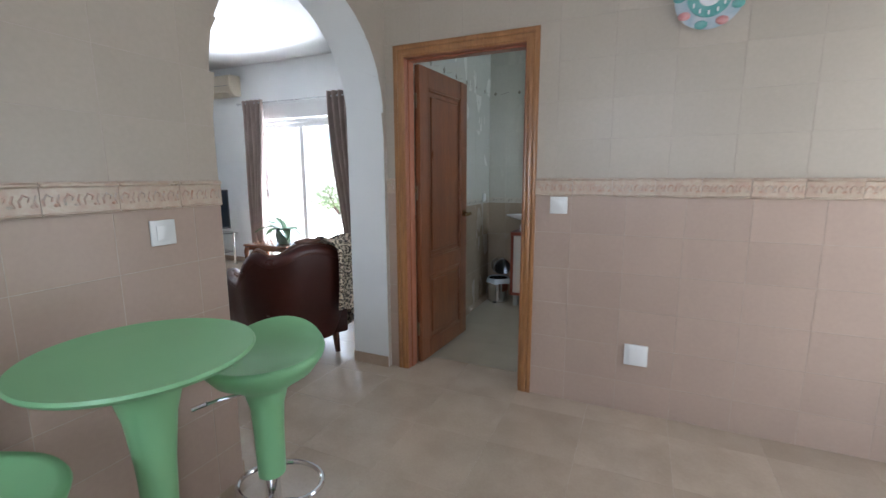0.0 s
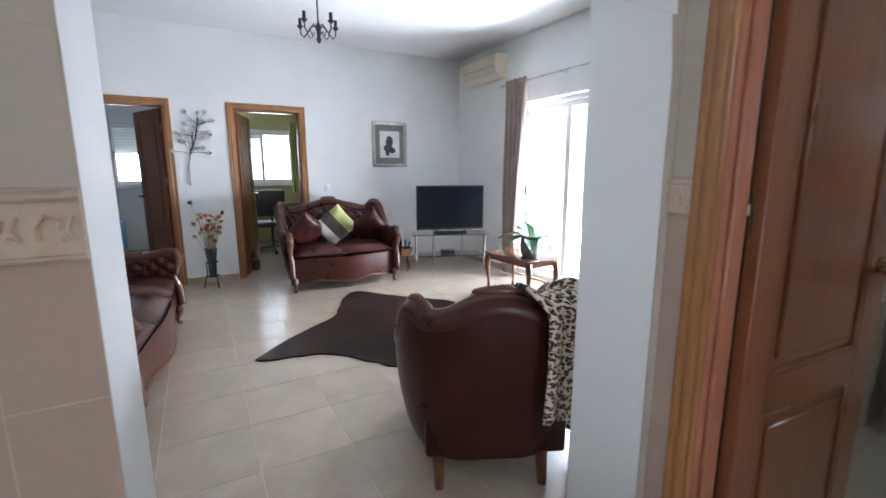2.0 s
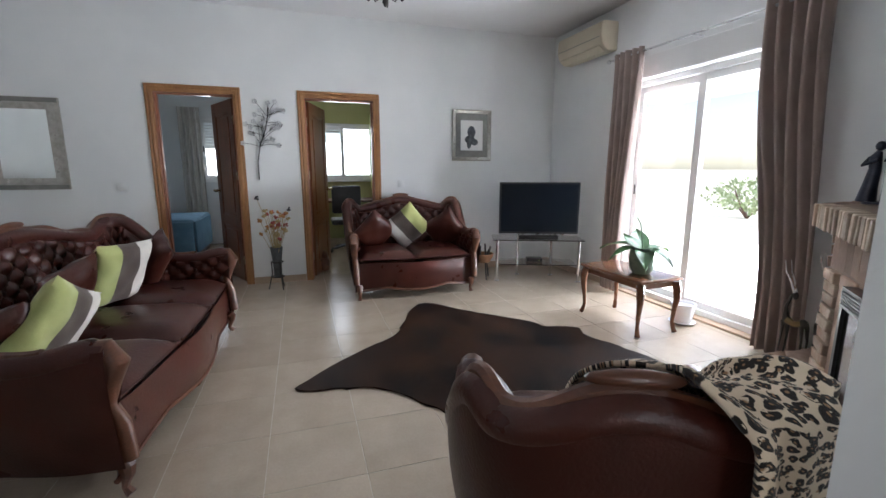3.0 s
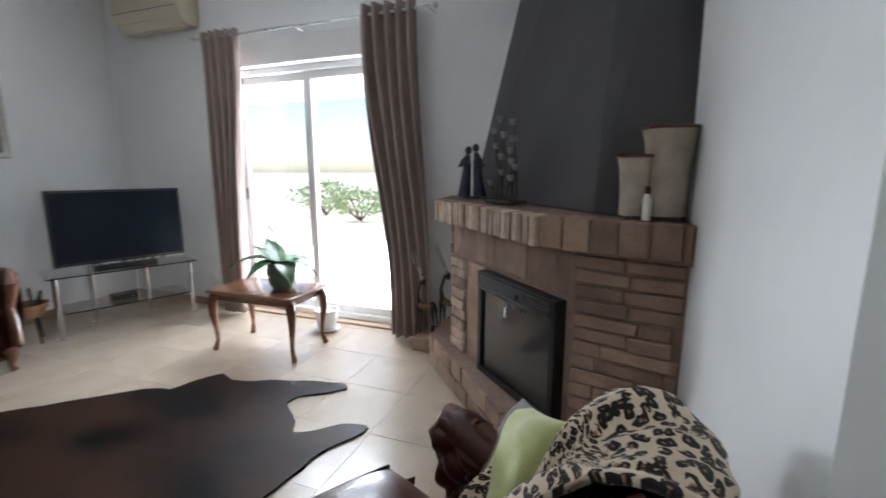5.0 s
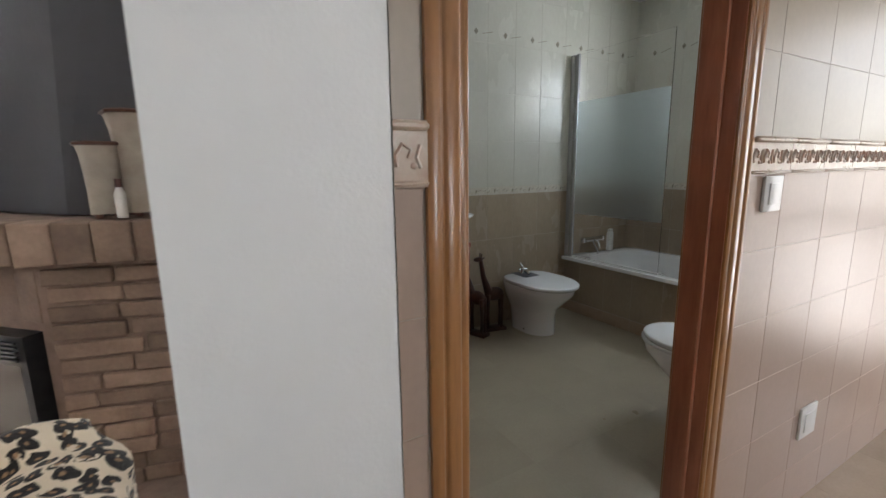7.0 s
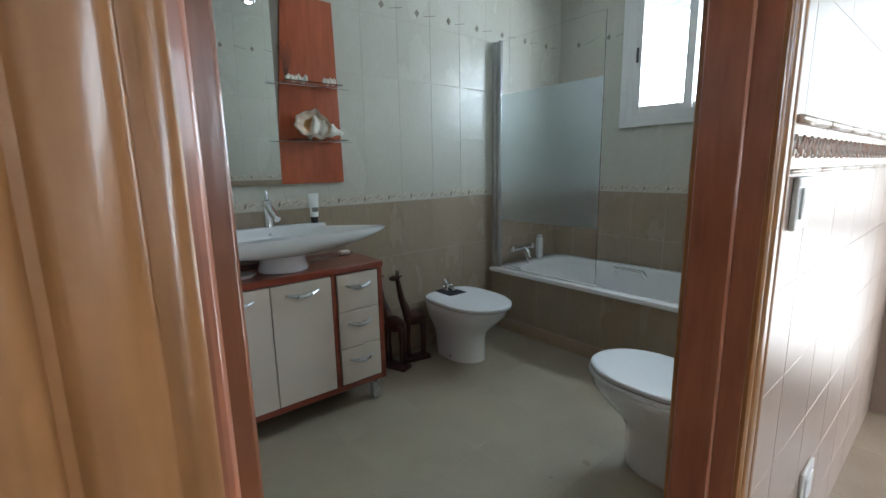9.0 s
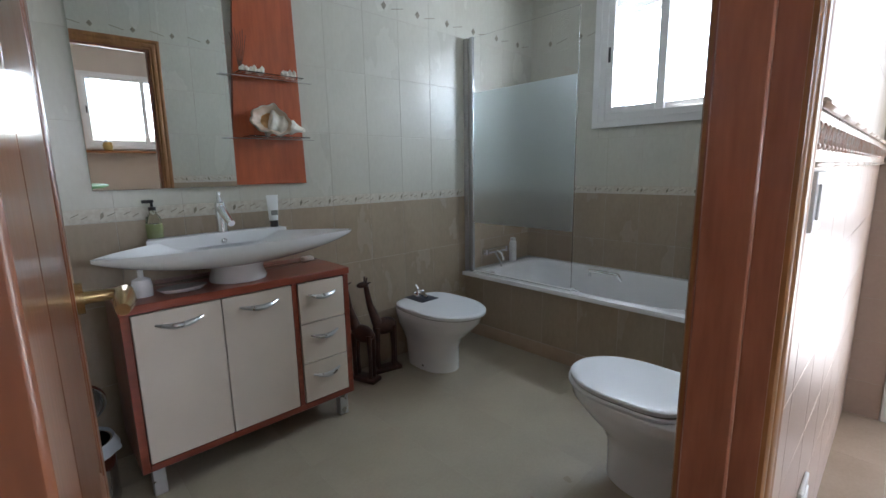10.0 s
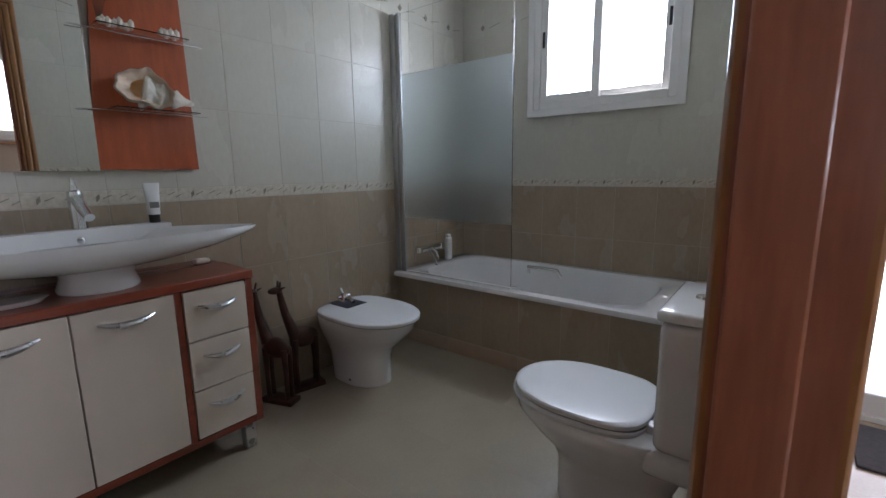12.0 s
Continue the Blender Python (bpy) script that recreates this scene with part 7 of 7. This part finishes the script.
lid = part("lid", lathe(bmesh.new(), [(BR, 0.0), (BR + 0.002, 0.012), (BR * 0.9, 0.035), (BR * 0.5, 0.055), (0, 0.06), (0, 0.054), (BR * 0.48, 0.049), (BR * 0.86, 0.03), (BR - 0.006, 0.0)], 36), CHROME, bin_, "polished domed lid standing up")
lid.matrix_local = pose(0, BR, 0.262, -68, 0, 0) @ pose(0, -BR, 0)
part("pedal", nbox((-0.02, -BR - 0.03, 0.008), (0.02, -BR + 0.005, 0.02), 0.004, 1), BLACK, bin_)


def giraffe(x, y, h, ang, label):
    bm = bmesh.new()
    s = h / 0.5
    box(bm, (-0.075 * s, -0.035 * s, 0), (0.075 * s, 0.035 * s, 0.022 * s), 0.006, 2)
    blob(bm, (0, 0, 0.24 * s), (0.065 * s, 0.03 * s, 0.045 * s), 3)
    for dx in (-0.045, 0.045):
        for dy in (-0.015, 0.015):
            tube(bm, [(dx * s, dy * s, 0.24 * s), (dx * 1.05 * s, dy * s, 0.12 * s), (dx * s, dy * s, 0.02 * s)], [0.014 * s, 0.009 * s, 0.010 * s], 8)
    tube(bm, [(-0.04 * s, 0, 0.26 * s), (-0.075 * s, 0, 0.36 * s), (-0.092 * s, 0, 0.46 * s)], [0.028 * s, 0.017 * s, 0.013 * s], 10)
    blob(bm, (-0.108 * s, 0, 0.468 * s), (0.032 * s, 0.014 * s, 0.016 * s), 2)
    for dy in (-0.01, 0.01):
        tube(bm, [(-0.095 * s, dy * s, 0.478 * s), (-0.09 * s, dy * 1.5 * s, 0.505 * s)], 0.004 * s, 6)
        tube(bm, [(-0.085 * s, dy * s, 0.475 * s), (-0.075 * s, dy * 2.6 * s, 0.482 * s)], [0.005 * s, 0.002 * s], 6)
    ob = new("giraffe_figure", mesh_of("giraffe_figure", bm, DARKWOODF, 60))
    ob.matrix_world = pose(x, y, 0.001, 0, 0, ang)
    tagged(ob, label, "figurine", "wooden giraffes")


giraffe(0.085, 4.92, 0.60, -12, "dark carved wooden giraffe standing on the tiles")
giraffe(-0.085, 4.90, 0.60, -70, "dark carved wooden giraffe beside the vanity")

# ---- rooms beyond ----
bed = thing("bed", Matrix.Identity(4), "bed with a hanging blue cover", "bed")
part("frame", nbox((-9.5, -0.9, 0.0), (-8.36, 0.64, 0.34), 0.02), WALNUT, bed)
BLUE = material("blue_cover", (0.09, 0.20, 0.30), (0.14, 0.27, 0.38), 5, 0.8, 0.05, 0.3, 120)
bm = nbox((-9.52, -0.95, 0.30), (-8.32, 0.68, 0.58), 0.05, 3)
box(bm, (-8.33, -0.9, 0.10), (-8.29, 0.67, 0.55), 0.015, 2)
box(bm, (-9.4, 0.67, 0.10), (-8.33, 0.70, 0.55), 0.012, 2)
part("cover", bm, BLUE, bed, "blue bedspread hanging to the floor")
dl = bmesh.new()
sheet(dl, lambda u, v: Vector((-9.70 + 0.03 * math.sin(u * 25), 0.30 + 0.32 * u, 0.1 + 2.15 * v)), 40, 4)
cl = thing("net_curtain", Matrix.Identity(4), "pale net curtain beside the bedroom window", "curtain")
part("cloth", dl, WHITEF, cl, smooth=180)
dl = bmesh.new()
sheet(dl, lambda u, v: Vector((-9.68 + 0.03 * math.sin(u * 25), 3.36 + 0.22 * u, 0.9 + 1.32 * v)), 40, 4)
cl = thing("lime_curtain", Matrix.Identity(4), "lime green curtain beside the office window", "curtain")
part("cloth", dl, LIME, cl, smooth=180)
desk = thing("desk", Matrix.Identity(4), "dark office desk under the window", "desk")
part("desk_top", nbox((-9.7, 2.0, 0.72), (-9.0, 4.0, 0.75), 0.004, 1), WALNUT, desk)
for y in (2.05, 3.92):
    part("side_panel", nbox((-9.68, y, 0.001), (-9.05, y + 0.03, 0.72)), WALNUT, desk)
oc = thing("office_chair", pose(-8.4, 2.78, 0), "black swivel office chair", "office chair")
part("seat", nbox((-0.24, -0.24, 0.44), (0.24, 0.24, 0.52), 0.03, 3), BLACK, oc)
part("backrest", nbox((-0.02, -0.22, 0.60), (0.05, 0.22, 1.02), 0.03, 3), BLACK, oc)
bm = bmesh.new()
tube(bm, [(0.02, 0, 0.62), (0.10, 0, 0.5), (0, 0, 0.45)], 0.02, 8)
tube(bm, [(0, 0, 0.45), (0, 0, 0.08)], 0.025, 10)
part("column", bm, BLACK, oc)
for k in range(5):
    bm = bmesh.new()
    a = k * 1.257
    tube(bm, [(0, 0, 0.11), (0.27 * math.cos(a), 0.27 * math.sin(a), 0.06)], [0.02, 0.014], 8)
    blob(bm, (0.27 * math.cos(a), 0.27 * math.sin(a), 0.031), (0.028, 0.028, 0.030), 2)
    part("castor_leg", bm, BLACK, oc)
bag = thing("floor_bag", pose(-7.15, 2.36, 0), "dark bag standing behind the office door", "bag")
part("bag", blob(nbox((-0.13, -0.06, 0.002), (0.13, 0.06, 0.18), 0.05, 3), (0.0, 0, 0.17), (0.10, 0.05, 0.09), 2), WALNUT, bag)


# ---- tiles: every one a piece ----
_tiles = {}


def tile_mesh(w, h, t, mat):
    """A tile in the xz plane, centred, its face towards -y, with eased edges."""
    key = (round(w, 3), round(h, 3), mat.name)
    if key not in _tiles:
        a, b, e = w / 2, h / 2, 0.001
        bm = bmesh.new()
        r0 = [bm.verts.new((x, 0, z)) for x, z in ((-a, -b), (a, -b), (a, b), (-a, b))]
        r1 = [bm.verts.new((x, -t + e, z)) for x, z in ((-a, -b), (a, -b), (a, b), (-a, b))]
        r2 = [bm.verts.new((x, -t, z)) for x, z in ((-a + e, -b + e), (a - e, -b + e), (a - e, b - e), (-a + e, b - e))]
        for p, q in ((r0, r1), (r1, r2)):
            for i in range(4):
                bm.faces.new((p[i], p[(i + 1) % 4], q[(i + 1) % 4], q[i]))
        bm.faces.new(r2)
        _tiles[key] = mesh_of("tile", bm, mat)
    return _tiles[key]


def tile_row(wall, place, u0, u1, z0, z1, w, mat, start, joint=0.0014, skip=(), name="tile"):
    """One course of tiles; place(u, z) gives the pose; skip: (u0, u1, z0, z1) openings that cut the tiles."""
    u = start - math.ceil((start - u0) / w) * w
    while u < u1 - 1e-4:
        spans = [(max(u, u0), min(u + w, u1), z0, z1)]
        for s in skip:
            out = []
            for a, b, c, d in spans:
                if s[1] <= a or s[0] >= b or s[3] <= c or s[2] >= d:
                    out.append((a, b, c, d))
                    continue
                if s[0] > a:
                    out.append((a, s[0], c, d))
                if s[1] < b:
                    out.append((s[1], b, c, d))
                lo, hi = max(a, s[0]), min(b, s[1])
                if s[2] > c:
                    out.append((lo, hi, c, s[2]))
                if s[3] < d:
                    out.append((lo, hi, s[3], d))
            spans = out
        for a, b, c, d in spans:
            if b - a > 0.012 and d - c > 0.012:
                ob = new(name, tile_mesh(b - a - joint, d - c - joint, T, mat))
                ob.parent = wall
                ob.matrix_local = place((a + b) / 2, (c + d) / 2)
        u += w


def rows_between(z0, z1, h):
    out, z = [], z0
    while z < z1 - 1e-4:
        out.append((z, min(z + h, z1)))
        z += h
    return out


bm = bmesh.new()
for x in (XA - 0.002, XA + 0.0005):
    bm.faces.new([bm.verts.new((x, y, z)) for y, z in outline])
bm.verts.ensure_lookup_table()
_n = len(outline)
for i in range(_n):
    j = (i + 1) % _n
    bm.faces.new((bm.verts[i], bm.verts[j], bm.verts[_n + j], bm.verts[_n + i]))
part("joint_bed", bm, KGROUT, bpy.data.objects["wall_arch"], "beige grout bed under the wall tiles", smooth=None)
wall_b, wall_a, wall_e = bpy.data.objects["wall_bathroom_door"], bpy.data.objects["wall_arch"], bpy.data.objects["wall_kitchen_east"]
on_e = lambda u, z: pose(KX1, u, z, 0, 0, -90)
on_b = lambda u, z: pose(u, YB, z)
on_a = lambda u, z: pose(XA, u, z, 0, 0, 90)
KW, KH = 0.28, 0.206
door_cut = (DX0 - 0.074, DX1 + 0.074, -1, DH + 0.074)
low = [(max(0, 1.205 - (k + 1) * KH), 1.205 - k * KH) for k in range(6)][::-1]
high = rows_between(1.302, HK, KH)
for z0, z1 in low:
    tile_row(wall_b, on_b, XA, KX1, z0, z1, KW, KT_LOW, -0.129, skip=(door_cut,))
for z0, z1 in high:
    tile_row(wall_b, on_b, XA, KX1, z0, z1, KW, KT_TOP, -0.222, skip=(door_cut,))
east_cut = (KDY0, KDY1, -1, 2.10)
for z0, z1 in low:
    tile_row(wall_e, on_e, 1.0, YB - T, z0, z1, KW, KT_LOW, YB - T, skip=(east_cut,))
for z0, z1 in high:
    tile_row(wall_e, on_e, 1.0, YB - T, z0, z1, KW, KT_TOP, YB - T, skip=(east_cut,))


def arch_tile(wall, a, b, c, d, mat):
    """A tile cut to the curve of the arch."""
    j, n = 0.0009, 10
    pts = []
    for k in range(n + 1):
        u = a + j + (b - a - 2 * j) * k / n
        pts.append((u, max(c + j, arch_z(u) if AY0 < u < AY1 else 0)))
    if min(p[1] for p in pts) > d - 0.004:
        return
    poly = [(u, min(z, d - j)) for u, z in pts] + [(b - j, d - j), (a + j, d - j)]
    bm = bmesh.new()
    lo = [bm.verts.new((XA, u, z)) for u, z in poly]
    hi = [bm.verts.new((XA + T, u, z)) for u, z in poly]
    bm.faces.new(hi)
    for i in range(len(poly)):
        k = (i + 1) % len(poly)
        bm.faces.new((lo[i], lo[k], hi[k], hi[i]))
    bmesh.ops.remove_doubles(bm, verts=bm.verts, dist=1e-5)
    ob = new("tile", mesh_of("tile", bm, mat))
    ob.parent = wall


for z0, z1 in low:
    tile_row(wall_a, on_a, KY0, AY0, z0, z1, KW, KT_LOW, 1.24)
for z0, z1 in high:
    if z1 <= ASP:
        tile_row(wall_a, on_a, KY0, AY0, z0, z1, KW, KT_TOP, 1.24)
    else:
        tile_row(wall_a, on_a, KY0, AY0 - 0.117, z0, z1, KW, KT_TOP, 1.24)
        u = AY0 - 0.117
        while u < YB - T - 0.01:
            arch_tile(wall_a, u, min(u + KW, YB - T), z0, z1, KT_TOP)
            u += KW


# relief border of the kitchen
def border_mesh(w):
    key = ("border", round(w, 3))
    if key not in _tiles:
        bm = bmesh.new()
        h = 0.097
        box(bm, (-w / 2, -0.012, -h / 2), (w / 2, 0, h / 2))
        box(bm, (-w / 2, -0.024, h / 2 - 0.016), (w / 2, -0.010, h / 2 - 0.002), 0.005, 1)
        box(bm, (-w / 2, -0.018, -h / 2 + 0.002), (w / 2, -0.010, -h / 2 + 0.010), 0.003, 1)
        plain = set(bm.faces)
        n = max(1, round(w / 0.051))
        for k in range(n):
            c = -w / 2 + (k + 0.5) * w / n
            tube(bm, [(c - 0.018, -0.0115, -0.018), (c - 0.021, -0.0125, -0.002), (c - 0.010, -0.013, 0.014), (c + 0.004, -0.0125, 0.007), (c + 0.0, -0.012, -0.006)], 0.0034, 5)
            tube(bm, [(c + 0.020, -0.0115, -0.020), (c + 0.013, -0.0125, -0.005), (c + 0.019, -0.012, 0.013)], 0.0034, 5)
            blob(bm, (c + 0.009, -0.0115, -0.017), (0.007, 0.004, 0.006), 1)
        for f in bm.faces:
            f.material_index = 0 if f in plain else 1
        _tiles[key] = mesh_of("border_tile", bm, [KT_BORDER, KT_RELIEF], 40)
    return _tiles[key]


def border(wall, place, u0, u1, skip=None):
    u = u0
    while u < u1 - 0.02:
        w = min(0.205, u1 - u)
        ob = new("border_tile", border_mesh(w - 0.002))
        ob.parent = wall
        ob.matrix_local = place(u + w / 2, 1.2535)
        u += w


border(wall_b, on_b, XA + 0.001, DX0 - 0.075)
border(wall_b, on_b, DX1 + 0.075, KX1)
border(wall_a, on_a, KY0, AY0)
border(wall_e, on_e, KDY1 + 0.001, YB - 0.026)
border(wall_e, on_e, 1.0, KDY0 - 0.001)

# bathroom tiles
BW, BH = 0.25, 0.343
LOW = rows_between(0, 1.03, BH)
HIGH = rows_between(1.085, HB, 0.34)
wm, ww = bpy.data.objects["wall_mirror"], bpy.data.objects["wall_bath_window"]
bath = [(wm, lambda u, z: pose(u, YM, z), XA, XW, ()),
        (ww, lambda u, z: pose(XW, u, z, 0, 0, -90), YB2, YM, ((BWY0, BWY1, BWZ0, BWZ1),)),
        (wall_b, lambda u, z: pose(u, YB2, z, 0, 0, 180), XA, XW, (door_cut,)),
        (wall_a, lambda u, z: pose(XA, u, z, 0, 0, 90), YB2, YM, ())]
for wall, place, u0, u1, cut in bath:
    for z0, z1 in LOW:
        tile_row(wall, place, u0, u1, z0, z1, BW, BT_LOW, 0.10, skip=cut)
    for z0, z1 in HIGH:
        tile_row(wall, place, u0, u1, z0, z1, BW, BT_TOP, 0.10, skip=cut)
    tile_row(wall, place, u0, u1, 1.03, 1.085, BW, BT_BORDER, 0.10, skip=cut, name="border_tile")
    # painted sprigs and studs of the borders
    bm = bmesh.new()
    u = u0 + 0.06
    k = 0
    while u < u1 - 0.05:
        m = place(u, 1.0575)
        if not (cut and cut[0][0] < u < cut[0][1] and cut[0][2] < 1.06 < cut[0][3]):
            for du, dz, a, b in ((0, 0, 0.006, 0.010), (0.03, 0.003, 0.014, 0.0018)) if k % 2 == 0 else ((0, 0.005, 0.013, 0.0016), (0.028, -0.005, 0.011, 0.0016)):
                s = bmesh.ops.create_cube(bm, size=1)["verts"]
                for v in s:
                    v.co = m @ Vector((du + v.co.x * 2 * a, -T - 0.0012 + v.co.y * 0.002, dz + v.co.z * 2 * b + v.co.x * 0.012))
        if k % 3 == 0 and not (cut and cut[0][0] - 0.05 < u < cut[0][1] + 0.05 and cut[0][3] > 2.2):
            m = place(u, 2.168)
            s = bmesh.ops.create_cube(bm, size=1)["verts"]
            for v in s:
                x, z = v.co.x * 0.022, v.co.z * 0.022
                v.co = m @ Vector(((x - z) * 0.8, -T - 0.0015 + v.co.y * 0.003, (x + z)))
            s = bmesh.ops.create_cube(bm, size=1)["verts"]
            for v in s:
                v.co = m @ Vector((0.10 + v.co.x * 0.09, -T - 0.0008 + v.co.y * 0.0012, v.co.z * 0.004 + v.co.x * 0.02))
        u += 0.085
        k += 1
    part("border_sprigs", bm, BT_LEAF, wall, "small dark sprigs painted on the border", smooth=None)
bf = bpy.data.objects["bath_front"]
tile_row(bf, lambda u, z: pose(TX0 + 0.02, u, z, 0, 0, -90), YB2 + T, YM - T, 0.095, TZ - 0.028, BW, BT_LOW, 0.10)
tile_row(bf, lambda u, z: pose(TX0 + 0.02, u, z, 0, 0, -90), YB2 + T, YM - T, 0.0, 0.093, BW, SKIRT, 0.10, name="skirting_tile")
ob = new("tile", mesh_of("ledge_tile", nbox((TX0 + 0.008, YB2 + T, TZ + 0.0005), (XW - T, TY0 - 0.002, TZ + 0.010), 0.002, 1), BT_LOW))
ob.parent = bf

# floor tiles: the ones walked past singly, the rest joined
fl = bpy.data.objects["floor"]
FP = 0.414
rest = bmesh.new()
_ft = {}
x = -3.167 - FP * 17
while x < KX1:
    y = 3.985 - FP * 14
    while y < YW:
        x0, x1, y0, y1 = max(x, -9.8), min(x + FP, KX1), max(y, LY0), min(y + FP, YW)
        if x1 - x0 > 0.02 and y1 - y0 > 0.02:
            if x1 > XF and y1 > -0.1:
                wet = x > XA - 0.2 and y > YB - 0.1
                shut = wet or x > XA - 0.2
                key = (round(x1 - x0, 3), round(y1 - y0, 3), wet, shut)
                if key not in _ft:
                    gap = 0.0002 if wet else 0.0005 if shut else 0.0013
                    a, b, e = (x1 - x0) / 2 - gap, (y1 - y0) / 2 - gap, 0.0001 if wet else 0.0003 if shut else 0.0008
                    bm = bmesh.new()
                    r = [[bm.verts.new((px, py, pz)) for px, py in ((-p, -q), (p, -q), (p, q), (-p, q))] for p, q, pz in ((a, b, -0.011), (a, b, -e), (a - e, b - e, 0))]
                    for p, q in ((r[0], r[1]), (r[1], r[2])):
                        for i in range(4):
                            bm.faces.new((p[i], p[(i + 1) % 4], q[(i + 1) % 4], q[i]))
                    bm.faces.new(r[2])
                    _ft[key] = mesh_of("floor_tile", bm, WETFLOOR if wet else FLOOR)
                ob = new("floor_tile", _ft[key])
                ob.parent = fl
                ob.matrix_local = pose((x0 + x1) / 2, (y0 + y1) / 2, 0)
            else:
                box(rest, (x0 + 0.0015, y0 + 0.0015, -0.011), (x1 - 0.0015, y1 - 0.0015, 0))
        y += FP
    x += FP
tagged(part("far_floor_tiles", rest, FLOOR, fl, smooth=None), "pale ceramic floor tiles", kind="stuff")
